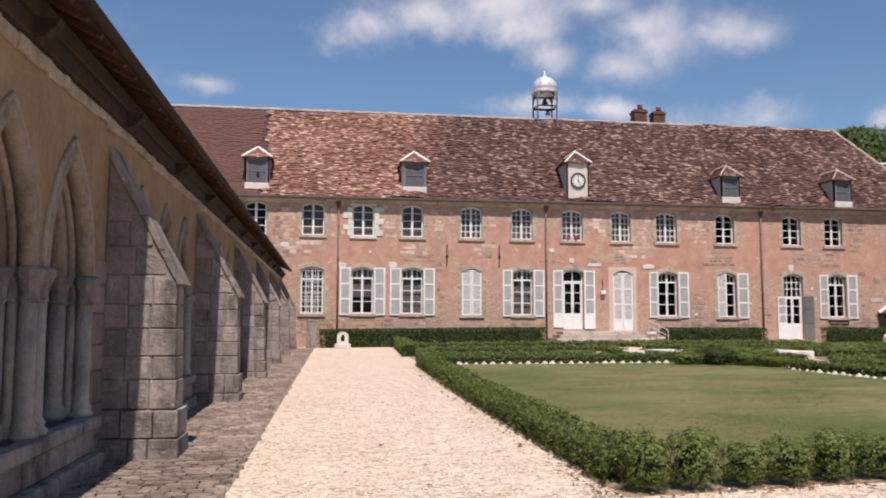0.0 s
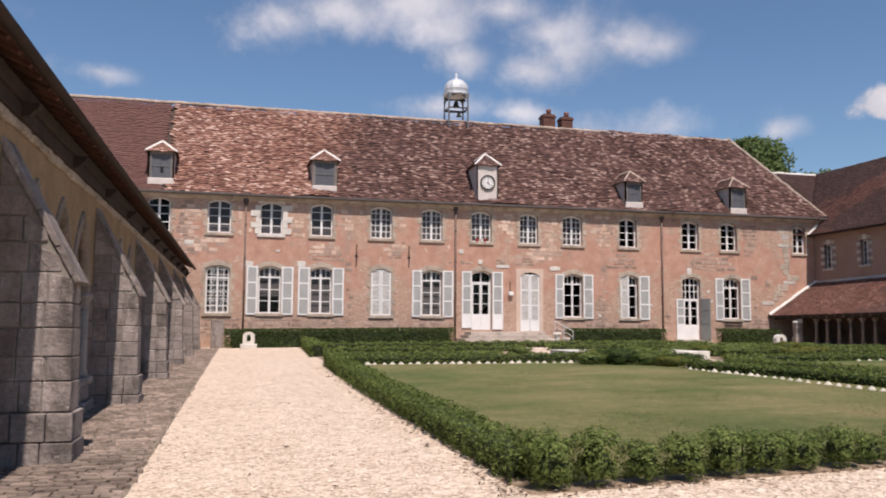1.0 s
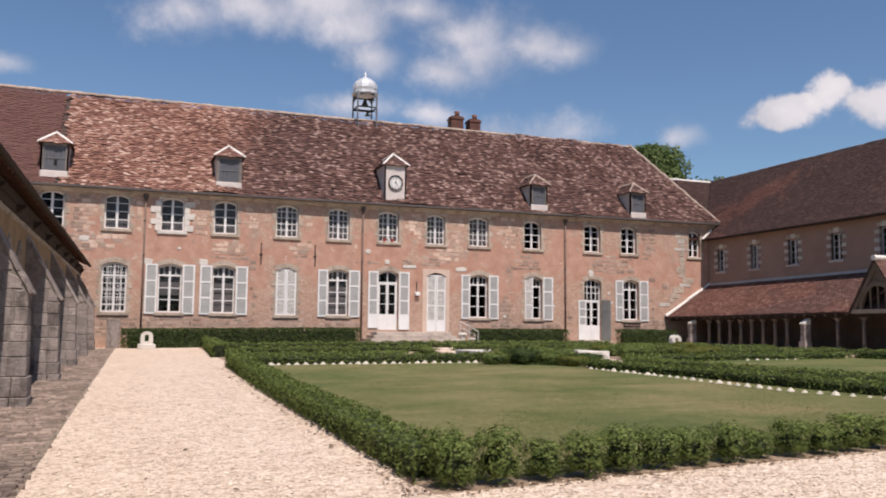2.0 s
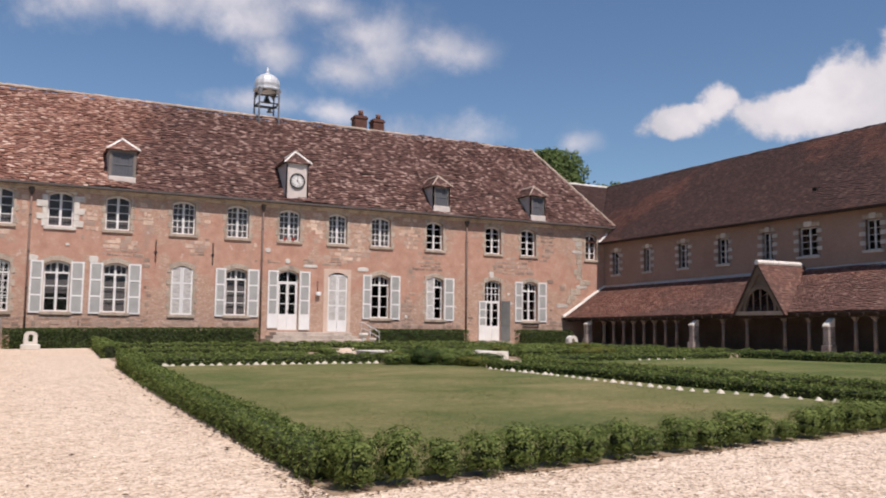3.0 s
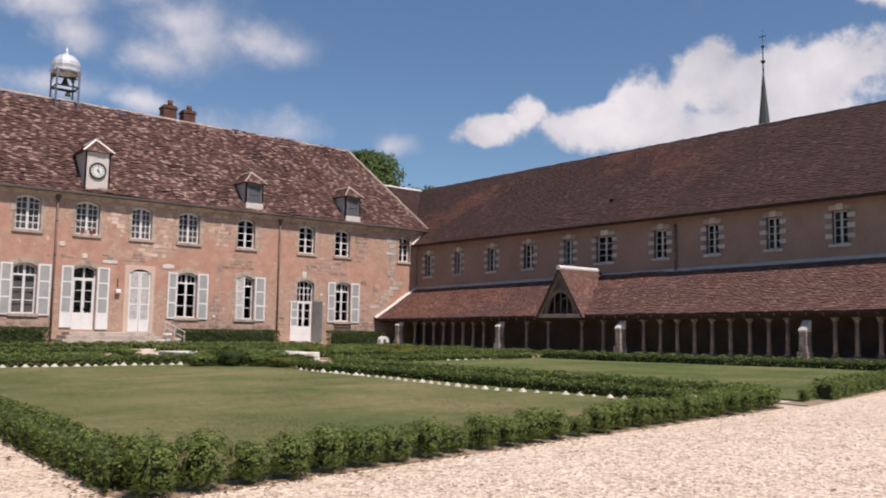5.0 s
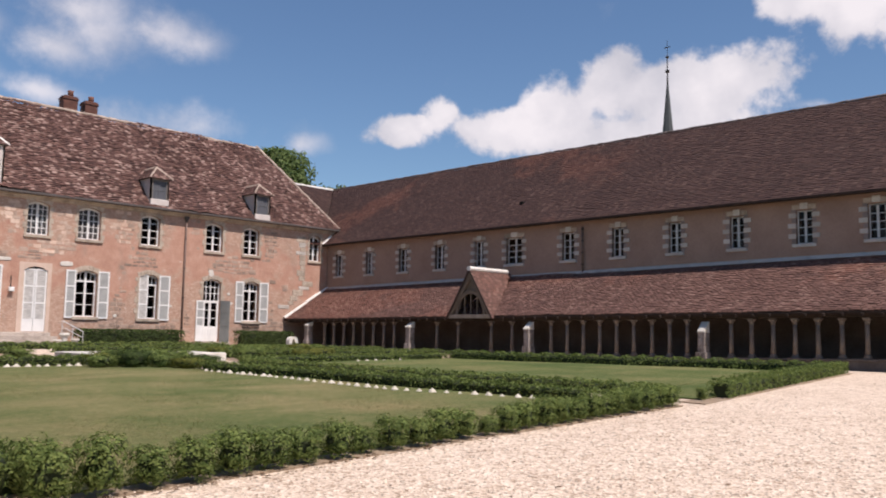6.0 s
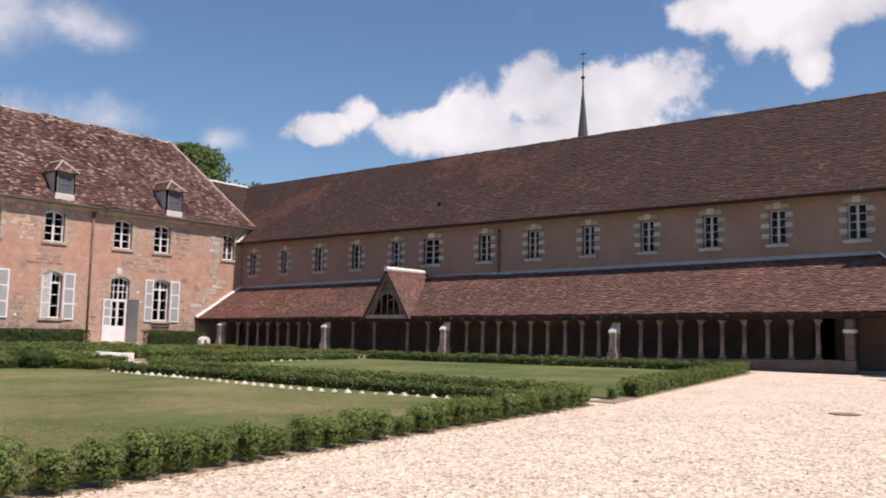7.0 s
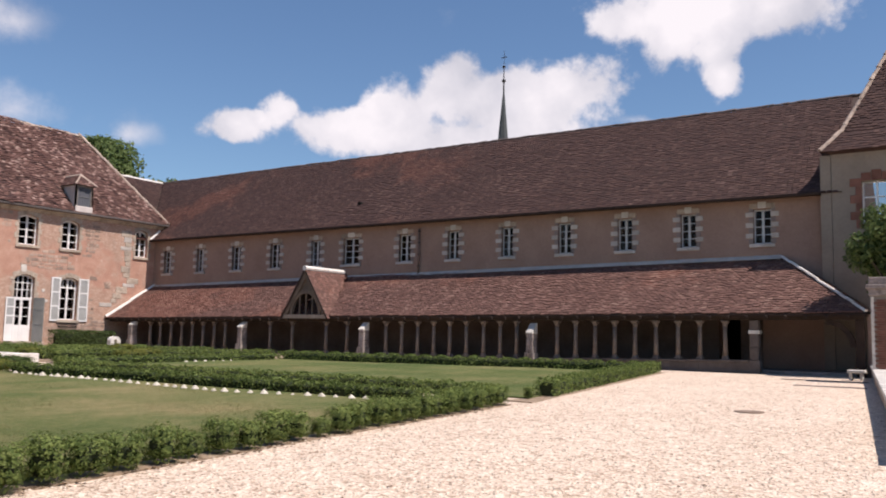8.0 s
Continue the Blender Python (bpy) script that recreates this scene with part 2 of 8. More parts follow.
def old_stone(name, dark, light, stain, lichen, amount, spots, obj=0.3):
    """Old masonry: tone for each stone, run-off stains, lichen spots, pitted face."""
    n = NT(name)
    a, b = n.noise(1.7, 5, 0.65), n.noise(15, 5, 0.7)
    c = n.ramp(n.math("ADD", n.math("MULTIPLY", a, 0.55), n.math("MULTIPLY", b, 0.45)), [(0.3, dark), (0.7, light)])
    oi = n.t.nodes.new("ShaderNodeObjectInfo")
    c = n.mix(1.0, c, n.math("ADD", n.math("MULTIPLY", oi.outputs["Random"], obj), 1 - obj / 2), "MULTIPLY")
    st = n.step(n.noise(1.9, 6, 0.7, (1, 1, 0.45)), 0.47, 0.66)
    c = n.mix(n.math("MULTIPLY", st, amount), c, stain)
    li = n.step(n.noise(7.0, 6, 0.75), 0.60, 0.68)
    c = n.mix(n.math("MULTIPLY", li, spots), c, lichen)
    n.bump(n.math("ADD", b, n.math("MULTIPLY", n.noise(5, 4), 1.5)), 0.8, 0.03)
    return n.done(c, 0.92, 0.2)


M_STONE = old_stone("grey_limestone", (0.16, 0.133, 0.12), (0.40, 0.345, 0.315), (0.065, 0.053, 0.047), (0.62, 0.58, 0.54), 0.7, 0.6, 0.4)
M_STONE_PALE = simple("pale_limestone", (0.46, 0.43, 0.38), (0.70, 0.67, 0.61), 2, 18, bump=0.5, dist=0.015, obj=0.2)
M_STONE_DARK = old_stone("weathered_dark_stone", (0.17, 0.145, 0.13), (0.40, 0.35, 0.32), (0.06, 0.05, 0.045), (0.55, 0.51, 0.47), 0.6, 0.6)
M_ARCH = old_stone("brown_stained_arch_stone", (0.20, 0.15, 0.115), (0.43, 0.345, 0.27), (0.075, 0.056, 0.045), (0.50, 0.44, 0.37), 0.65, 0.35, 0.4)
M_STONE_WARM = old_stone("warm_dressed_stone", (0.31, 0.25, 0.195), (0.56, 0.475, 0.385), (0.15, 0.125, 0.10), (0.58, 0.53, 0.46), 0.5, 0.3, 0.2)
M_RUBBLE = simple("rubble_stone", (0.34, 0.225, 0.168), (0.62, 0.485, 0.39), 1.2, 9, bump=0.6, dist=0.03, island=0.6, obj=0.6)
M_MORTAR = simple("old_mortar", (0.17, 0.15, 0.125), (0.30, 0.27, 0.23), 3, 25)


def arcade_wall_mat():
    """Ochre plaster above, bare stained stone below the capitals."""
    n = NT("ochre_plaster_over_stone")
    a, b = n.noise(1.4, 5, 0.65), n.noise(12, 5, 0.7)
    f = n.math("ADD", n.math("MULTIPLY", a, 0.6), n.math("MULTIPLY", b, 0.4))
    och = n.ramp(f, [(0.3, (0.21, 0.14, 0.078)), (0.7, (0.40, 0.28, 0.165))])
    och = n.mix(n.math("MULTIPLY", n.step(n.noise(1.1, 6, 0.7, (1, 1, 0.3)), 0.5, 0.7), 0.5), och, (0.16, 0.125, 0.085))
    st = n.ramp(f, [(0.3, (0.08, 0.062, 0.053)), (0.7, (0.22, 0.18, 0.152))])
    sz = n.t.nodes.new("ShaderNodeSeparateXYZ")
    n.link(n.pos.outputs["Position"], sz.inputs[0])
    c = n.mix(n.step(n.math("ADD", sz.outputs[2], n.math("MULTIPLY", a, 0.5)), 2.1, 2.4), st, och)
    n.bump(b, 0.6, 0.02)
    return n.done(c, 0.93, 0.2)


M_OCHRE = arcade_wall_mat()
M_PIER = old_stone("pier_and_shaded_stone", (0.145, 0.112, 0.098), (0.36, 0.29, 0.255), (0.06, 0.046, 0.039), (0.62, 0.55, 0.51), 0.45, 0.35, 0.4)
M_QUOIN = old_stone("window_quoin_stone", (0.37, 0.335, 0.295), (0.58, 0.535, 0.48), (0.22, 0.19, 0.165), (0.62, 0.58, 0.53), 0.25, 0.2)
M_QUOIN_DULL = simple("dull_quoin_stone", (0.19, 0.15, 0.135), (0.30, 0.25, 0.225), 3, 20, obj=0.2)
M_HALL = simple("taupe_render", (0.25, 0.163, 0.125), (0.365, 0.25, 0.194), 0.7, 9, bump=0.35, dist=0.015)
M_CREAM = simple("cream_render", (0.21, 0.172, 0.135), (0.30, 0.255, 0.205), 0.8, 9)
M_OAK = simple("weathered_oak", (0.10, 0.075, 0.055), (0.24, 0.19, 0.145), 3, 25, stretch=(1, 1, 0.3), bump=0.5)
M_OAK_GREY = simple("silvered_oak", (0.22, 0.18, 0.14), (0.40, 0.34, 0.28), 3, 25, stretch=(1, 1, 0.3), bump=0.5)
M_DARK_WOOD = simple("dark_timber", (0.018, 0.012, 0.009), (0.060, 0.037, 0.026), 3, 22, bump=0.5)
M_SOFFIT = simple("brown_boards", (0.07, 0.032, 0.022), (0.19, 0.09, 0.06), 2, 20, bump=0.5)
M_PAINT = simple("white_paint", (0.66, 0.66, 0.64), (0.80, 0.80, 0.78), 2, 30, rough=0.55, bump=0.1, dist=0.003)
M_SHUT = simple("pale_grey_paint", (0.31, 0.315, 0.30), (0.42, 0.425, 0.405), 2, 30, rough=0.6, bump=0.1, dist=0.003)
M_SHUT_DK = simple("grey_green_paint", (0.20, 0.21, 0.20), (0.27, 0.28, 0.265), 2, 30, rough=0.6)
M_FRAME_GREY = simple("grey_window_paint", (0.46, 0.46, 0.455), (0.60, 0.60, 0.59), 2, 30, rough=0.6)
M_IRON = simple("dark_iron", (0.025, 0.024, 0.023), (0.06, 0.055, 0.05), 5, 40, rough=0.6, metal=0.6)
M_PIPE = simple("painted_downpipe", (0.13, 0.085, 0.07), (0.20, 0.14, 0.115), 3, 30, rough=0.6)
M_ZINC = simple("zinc", (0.055, 0.046, 0.042), (0.11, 0.095, 0.087), 3, 25, rough=0.7)
M_LEAD_DK = simple("dull_lead", (0.10, 0.105, 0.11), (0.20, 0.205, 0.21), 3, 20, rough=0.6, metal=0.2)
M_LEAD = simple("pale_lead", (0.42, 0.44, 0.46), (0.66, 0.69, 0.71), 2.5, 18, rough=0.5, metal=0.25)
M_SLATE = simple("dark_slate", (0.035, 0.042, 0.044), (0.075, 0.085, 0.085), 2, 20, rough=0.6)
M_BRICK = simple("red_brick", (0.13, 0.055, 0.04), (0.25, 0.12, 0.085), 3, 30, obj=0.35, island=0.3)
M_BRICK_DK = simple("sooty_brick", (0.07, 0.033, 0.026), (0.17, 0.075, 0.055), 3, 30)
M_BRONZE = simple("bell_bronze", (0.03, 0.035, 0.03), (0.07, 0.075, 0.06), 4, 30, rough=0.5, metal=0.7)
M_DIAL = simple("clock_enamel", (0.66, 0.65, 0.62), (0.78, 0.77, 0.74), 4, 40, rough=0.4)
M_PINKISH = simple("pale_dormer_render", (0.50, 0.44, 0.40), (0.66, 0.60, 0.56), 2, 20)
# Near-black colour puts the darkness of unlit rooms into the surfaces
M_SHADE_BLACK = simple("shade_black", (0.008, 0.0075, 0.007), (0.016, 0.015, 0.014), 1, 10)
# Dark plaster tone holds the shade inside gallery and arcade
M_INNER_SHADE = simple("shade_toned_plaster", (0.085, 0.058, 0.046), (0.19, 0.14, 0.112), 0.9, 10, bump=0.4, dist=0.015)
M_RUST = simple("rusty_iron", (0.16, 0.115, 0.085), (0.30, 0.225, 0.17), 5, 40, rough=0.8, metal=0.0)
M_RED = simple("red_pot", (0.30, 0.05, 0.04), (0.42, 0.08, 0.06), 5, 30)
M_SOIL = simple("dry_soil", (0.20, 0.14, 0.09), (0.42, 0.32, 0.225), 3, 40, bump=0.8, dist=0.03)
M_TRUNK = simple("bark", (0.06, 0.045, 0.033), (0.14, 0.11, 0.085), 6, 30, bump=0.8)


def glass_mat():
    n = NT("window_glass")
    g = n.t.nodes.new("ShaderNodeBsdfGlossy")
    g.inputs["Roughness"].default_value = 0.03
    tr = n.t.nodes.new("ShaderNodeBsdfTransparent")
    tr.inputs[0].default_value = (0.80, 0.80, 0.80, 1)
    fr = n.t.nodes.new("ShaderNodeFresnel")
    fr.inputs[0].default_value = 1.25
    mx = n.t.nodes.new("ShaderNodeMixShader")
    n.link(fr.outputs[0], mx.inputs[0])
    n.link(tr.outputs[0], mx.inputs[1])
    n.link(g.outputs[0], mx.inputs[2])
    n.link(mx.outputs[0], n.out.inputs[0])
    return n.m


M_GLASS = glass_mat()


def leaf_mat(name, dark, mid, light, island=1.0):
    n = NT(name)
    big = n.noise(1.3, 4, 0.6)
    f = n.math("ADD", n.math("MULTIPLY", n.pos.outputs["Random Per Island"], 0.6 * island), n.math("MULTIPLY", big, 0.55))
    c = n.ramp(f, [(0.15, dark), (0.5, mid), (0.9, light)])
    n.b.inputs["Transmission Weight"].default_value = 0.0
    m = n.done(c, 0.6, 0.18)
    tl = n.t.nodes.new("ShaderNodeBsdfTranslucent")
    n.link(c, tl.inputs[0])
    mx = n.t.nodes.new("ShaderNodeMixShader")
    mx.inputs[0].default_value = 0.38
    n.link(n.b.outputs[0], mx.inputs[1])
    n.link(tl.outputs[0], mx.inputs[2])
    n.link(mx.outputs[0], n.out.inputs[0])
    return m


M_BOX = leaf_mat("box_leaves", (0.044, 0.072, 0.018), (0.118, 0.166, 0.044), (0.24, 0.295, 0.088))
M_BOX_YEL = leaf_mat("yellow_green_leaves", (0.05, 0.07, 0.012), (0.12, 0.14, 0.03), (0.22, 0.22, 0.05))
M_YEW = leaf_mat("dark_hedge_leaves", (0.026, 0.046, 0.014), (0.056, 0.088, 0.025), (0.10, 0.142, 0.042))
M_TREE = leaf_mat("tree_leaves", (0.04, 0.066, 0.022), (0.095, 0.145, 0.045), (0.18, 0.23, 0.085))
# Dark colour paints the shade deep inside hedges and shrubs
M_CORE = simple("hedge_inner_shade", (0.018, 0.026, 0.010), (0.042, 0.055, 0.022), 5, 30)


def gravel_mat():
    n = NT("cream_gravel")
    vor = n.t.nodes.new("ShaderNodeTexVoronoi")
    vor.inputs["Scale"].default_value = 30.0
    n.link(n.pos.outputs["Position"], vor.inputs["Vector"])
    vor2 = n.t.nodes.new("ShaderNodeTexVoronoi")
    vor2.inputs["Scale"].default_value = 11.0
    n.link(n.pos.outputs["Position"], vor2.inputs["Vector"])
    sc = n.t.nodes.new("ShaderNodeSeparateColor")
    n.link(vor.outputs["Color"], sc.inputs[0])
    sc2 = n.t.nodes.new("ShaderNodeSeparateColor")
    n.link(vor2.outputs["Color"], sc2.inputs[0])
    big = n.noise(0.5, 5, 0.6)
    mid = n.noise(3.2, 5, 0.65)
    f = n.math("ADD", n.math("ADD", n.math("MULTIPLY", sc.outputs[0], 0.42), n.math("MULTIPLY", sc2.outputs[0], 0.18)),
               n.math("ADD", n.math("MULTIPLY", mid, 0.28), n.math("MULTIPLY", big, 0.2)))
    c = n.ramp(f, [(0.24, (0.27, 0.19, 0.13)), (0.42, (0.56, 0.435, 0.33)), (0.78, (0.81, 0.685, 0.56))])
    n.bump(n.math("ADD", vor.outputs["Distance"], n.math("MULTIPLY", vor2.outputs["Distance"], 1.4)), 0.7, 0.03)
    return n.done(c, 0.9, 0.2)


M_GRAVEL = gravel_mat()


def lawn_mat(name, shift):
    """Mown grass in drifts of green and straw; the shift makes it greener."""
    n = NT(name)
    a = n.noise(0.33, 4, 0.55)
    s = n.noise(0.55, 4, 0.6, (0.45, 2.2, 1))
    b = n.noise(2.6, 5, 0.7)
    fine = n.noise(45, 4, 0.8)
    tuft = n.noise(11.0, 6, 0.8, (0.7, 1.3, 1))
    f = n.math("ADD", n.math("ADD", n.math("MULTIPLY", a, 0.38), n.math("MULTIPLY", s, 0.17)), n.math("ADD", n.math("ADD", n.math("MULTIPLY", b, 0.14), n.math("MULTIPLY", tuft, 0.28)), n.math("MULTIPLY", fine, 0.12)))
    c = n.ramp(f, [(0.38 + shift, (0.054, 0.088, 0.026)), (0.47 + shift, (0.102, 0.125, 0.043)), (0.55 + shift, (0.165, 0.162, 0.068)), (0.66 + shift, (0.27, 0.215, 0.11))])
    c = n.mix(1.0, c, n.math("ADD", n.math("MULTIPLY", n.math("ADD", fine, tuft), 0.8), 0.28), "MULTIPLY")
    n.bump(fine, 0.9, 0.03)
    return n.done(c, 0.95, 0.15)


M_LAWN = lawn_mat("dry_summer_lawn", 0.012)
M_LAWN_GREEN = lawn_mat("greener_lawn", 0.06)
M_GRASS = leaf_mat("grass_blades", (0.095, 0.122, 0.038), (0.17, 0.182, 0.066), (0.30, 0.255, 0.12))
M_COBBLE = simple("worn_cobbles", (0.085, 0.062, 0.05), (0.30, 0.235, 0.19), 1.6, 18, bump=0.7, dist=0.015, island=0.8, obj=0.8)
M_JOINT = simple("sandy_joints", (0.17, 0.135, 0.10), (0.30, 0.25, 0.19), 3, 30, bump=0.5)
M_LITTER = simple("dry_leaf_bits", (0.10, 0.065, 0.04), (0.20, 0.13, 0.08), 10, 60)
M_PEBBLE = simple("pebbles", (0.44, 0.35, 0.27), (0.74, 0.65, 0.54), 30, 60, island=0.6, bump=0)


# ---------------------------------------------------------------- building helpers
def gz(x, y):
    """Height of the courtyard, which rises gently towards the main front and the gallery."""
    level = 1 - 0.8 * (min(max(x, 0), 36) / 33) ** 2
    return 0.0165 * min(max(x, -8), 48) + 0.0098 * min(max(y, -12), 60) * level - 0.085


def thing(name, x, y, z, label="", category="", group="", kind=""):
    ob = new(name)
    ob.location = (x, y, z)
    ob.empty_display_size = 0.2
    return tagged(ob, label, category, group, kind)


def root_of(ob):
    while ob.parent:
        ob = ob.parent
    return ob


def mesh_of(name, bm, material, smooth=False):
    me = bpy.data.meshes.new(name)
    if smooth:
        for f in bm.faces:
            f.smooth = True
    bm.to_mesh(me)
    bm.free()
    if material:
        me.materials.append(material)
    return me


def part(name, bm, material, parent=None, label="", smooth=False, kind=""):
    """Links a bmesh in world coordinates as one mesh object under a thing or a part."""
    if parent:
        bmesh.ops.translate(bm, vec=-root_of(parent).location, verts=bm.verts)
    ob = new(name, mesh_of(name, bm, material, smooth))
    if parent:
        ob.parent = parent
    return tagged(ob, label, kind=kind)


def structure(name, bm, material, label, category="", smooth=False):
    return tagged(part(name, bm, material, None, "", smooth), label, category, kind="structure")


def box(bm, x0, x1, y0, y1, z0, z1, bevel=0.0):
    r = bmesh.ops.create_cube(bm, size=1.0)
    vs = r["verts"]
    bmesh.ops.scale(bm, vec=(x1 - x0, y1 - y0, z1 - z0), verts=vs)
    bmesh.ops.translate(bm, vec=((x0 + x1) / 2, (y0 + y1) / 2, (z0 + z1) / 2), verts=vs)
    if bevel:
        es = list({e for v in vs for e in v.link_edges})
        bmesh.ops.bevel(bm, geom=es, offset=bevel, segments=1, affect="EDGES")
    return bm


def cyl(bm, x, y, z0, z1, r0, r1=None, seg=10, cap=True):
    r = bmesh.ops.create_cone(bm, cap_ends=cap, segments=seg, radius1=r0, radius2=r0 if r1 is None else r1, depth=z1 - z0)
    bmesh.ops.translate(bm, vec=(x, y, (z0 + z1) / 2), verts=r["verts"])
    return r["verts"]


def lathe(bm, x, y, prof, seg=12):
    """A turned shape from (radius, z) pairs."""
    rings = [[bm.verts.new((x + r * math.cos(2 * math.pi * i / seg), y + r * math.sin(2 * math.pi * i / seg), z)) for i in range(seg)] for r, z in prof]
    for a, b in zip(rings, rings[1:]):
        for i in range(seg):
            bm.faces.new((a[i], a[(i + 1) % seg], b[(i + 1) % seg], b[i]))
    bm.faces.new(rings[-1])
    bm.faces.new(rings[0][::-1])


def prism(bm, pts, axis, a0, a1):
    """A flat outline of (u, v) pairs pushed along an axis: x -> (y, z), y -> (x, z), z -> (x, y)."""
    def at(u, v, a):
        return {"x": (a, u, v), "y": (u, a, v), "z": (u, v, a)}[axis]
    lo = [bm.verts.new(at(u, v, a0)) for u, v in pts]
    hi = [bm.verts.new(at(u, v, a1)) for u, v in pts]
    bm.faces.new(lo[::-1])
    bm.faces.new(hi)
    k = len(pts)
    for i in range(k):
        bm.faces.new((lo[i], lo[(i + 1) % k], hi[(i + 1) % k], hi[i]))
    bmesh.ops.recalc_face_normals(bm, faces=bm.faces[:])


def solid(bm, pts, faces):
    vs = [bm.verts.new(p) for p in pts]
    for f in faces:
        bm.faces.new([vs[i] for i in f])


def arch_z(u, u0, u1, z1, rise):
    """Underside of a flat segmental arch that springs at z1 - rise."""
    s = (2 * u - u0 - u1) / (u1 - u0)
    return z1 - rise * s * s


def point_z(u, u0, u1, z1, zs):
    """Underside of a pointed arch between zs and its tip z1."""
    s = abs(2 * u - u0 - u1) / (u1 - u0)
    r = 2.4
    return zs + (z1 - zs) * math.sqrt(max(0.0, r * r - (s + r - 1) ** 2)) / math.sqrt(r * r - (r - 1) ** 2)


def pierced(axis, a0, a1, u0, u1, z0, z1, holes):
    """A thick wall with openings (u0, u1, z0, z1, rise or ('tip', spring)) that go right through it."""
    bm = bmesh.new()
    cuts = sorted({u0, u1} | {c for h in holes for c in (h[0], h[1])} | {h[0] + (h[1] - h[0]) * k / 8 for h in holes for k in range(9)})
    cuts = [c for c in cuts if u0 - 1e-6 <= c <= u1 + 1e-6]

    def top(h, u):
        if isinstance(h[4], tuple):
            return point_z(u, h[0], h[1], h[3], h[4][1])
        return arch_z(u, h[0], h[1], h[3], h[4])
    for a, b in zip(cuts, cuts[1:]):
        if b - a < 1e-5:
            continue
        mid = (a + b) / 2
        inside = sorted([h for h in holes if h[0] < mid < h[1]], key=lambda h: h[2])
        la = lb = z0
        for h in inside:
            if h[2] > z0 + 1e-4:
                prism(bm, [(a, la), (b, lb), (b, h[2]), (a, h[2])], axis, a0, a1)
            la, lb = top(h, a), top(h, b)
        prism(bm, [(a, la), (b, lb), (b, z1), (a, z1)], axis, a0, a1)
    return bm


def tile_slope(name, origin, along, up, length, height, lo, hi, material, label, w=0.24, ex=0.15, seed=1, sag=0.05, parent=None):
    """Real tiles on a roof slope. lo(v), hi(v): where the slope begins and ends along the eave at v metres up it."""
    rng = np.random.default_rng(seed)
    o, a, u = np.array(origin, float), np.array(along, float), np.array(up, float)
    a, u = a / np.linalg.norm(a), u / np.linalg.norm(u)
    nrm = np.cross(a, u)
    nrm = nrm if nrm[2] > 0 else -nrm
    rows = int(height / ex)
    S, V = [], []
    for r in range(rows):
        v = r * ex
        s = np.arange(min(0.0, lo(v)) - w, length + w, w) + (0.5 * w if r % 2 else 0) + rng.normal(0, 0.012)
        s = s[(s >= lo(v) - 0.02) & (s + w <= hi(v) + w * 0.6)]
        S.append(s)
        V.append(np.full(len(s), v))
    S, V = np.concatenate(S), np.concatenate(V)
    k = len(S)
    wob = sag * (np.sin(S * 0.55 + seed) * np.sin(V * 0.8 + 0.5 * seed) + 0.6 * np.sin(S * 1.7 + 2 * seed + V))
    V = V + rng.normal(0, 0.02 + 0.2 * sag, k)
    lift = 0.016 + 0.23 * sag + rng.random(k) * (0.012 + 0.5 * sag)
    ang = rng.normal(0, 0.02 + 0.5 * sag, k)
    ww = w * (0.80 + 0.18 * rng.random(k))
    ln = ex * 1.35

    def at(ds, dv, dn):
        return o + np.outer(S + ds, a) + np.outer(V + dv, u) + np.outer(wob + dn, nrm)
    z = np.zeros(k)
    P = np.stack([at(z, z, lift - 0.035), at(ww, ang * ww, lift - 0.035), at(ww, ang * ww, lift), at(z, z, lift), at(ww, z + ln, z + 0.004), at(z, z + ln, z + 0.004)], 1)
    verts = P.reshape(-1, 3)
    base = np.arange(k)[:, None] * 6
    faces = np.concatenate([base + np.array([[0, 1, 2, 3]]), base + np.array([[3, 2, 4, 5]])], 0)
    me = bpy.data.meshes.new(name)
    me.from_pydata(verts.tolist(), [], faces.tolist())
    me.materials.append(material)
    ob = new(name, me)
    if parent:
        ob.parent = parent
        return tagged(ob, kind="stuff")
    return tagged(ob, label, "roof tiles", kind="stuff")


def ridge_line(name, p, q, material, label, r=0.13, step=0.36):
    """Half-round ridge tiles bedded in mortar, one after the other."""
    p, q = Vector(p), Vector(q)
    d = q - p
    bm = bmesh.new()
    k = max(1, int(d.length / step))
    t = d.normalized()
    side = t.cross(Vector((0, 0, 1))).normalized()
    upv = side.cross(t).normalized()
    for i in range(k):
        a, b = p + d * (i / k), p + d * ((i + 1.08) / k)
        ra, rb = r * 1.08, r * 0.92
        ring = []
        jit = random.uniform(-0.02, 0.02)
        for c, rr in ((a, ra), (b, rb)):
            ring.append([bm.verts.new(c + side * (math.cos(th) * rr) + upv * (math.sin(th) * rr + jit - 0.02)) for th in np.linspace(-0.3, math.pi + 0.3, 7)])
        for j in range(6):
            bm.faces.new((ring[0][j], ring[0][j + 1], ring[1][j + 1], ring[1][j]))
        bm.faces.new(ring[0][::-1])
        bm.faces.new(ring[1])
    return structure(name, bm, material, label, "ridge")


# ---------------------------------------------------------------- ground
def ground_sheet():
    bm = bmesh.new()
    xs = [-1500, -300, -60, -20] + [x for x in range(-8, 49, 4)] + [60, 90, 300, 1500]
    ys = [-1500, -300, -60, -30] + [y for y in range(-12, 61, 4)] + [75, 110, 300, 1500]
    grid = [[bm.verts.new((x, y, gz(x, y))) for y in ys] for x in xs]
    for i in range(len(xs) - 1):
        for j in range(len(ys) - 1):
            bm.faces.new((grid[i][j], grid[i + 1][j], grid[i + 1][j + 1], grid[i][j + 1]))
    return structure("ground", bm, M_GRAVEL, "cream gravel courtyard lying in full sun", "ground")


ground_sheet()


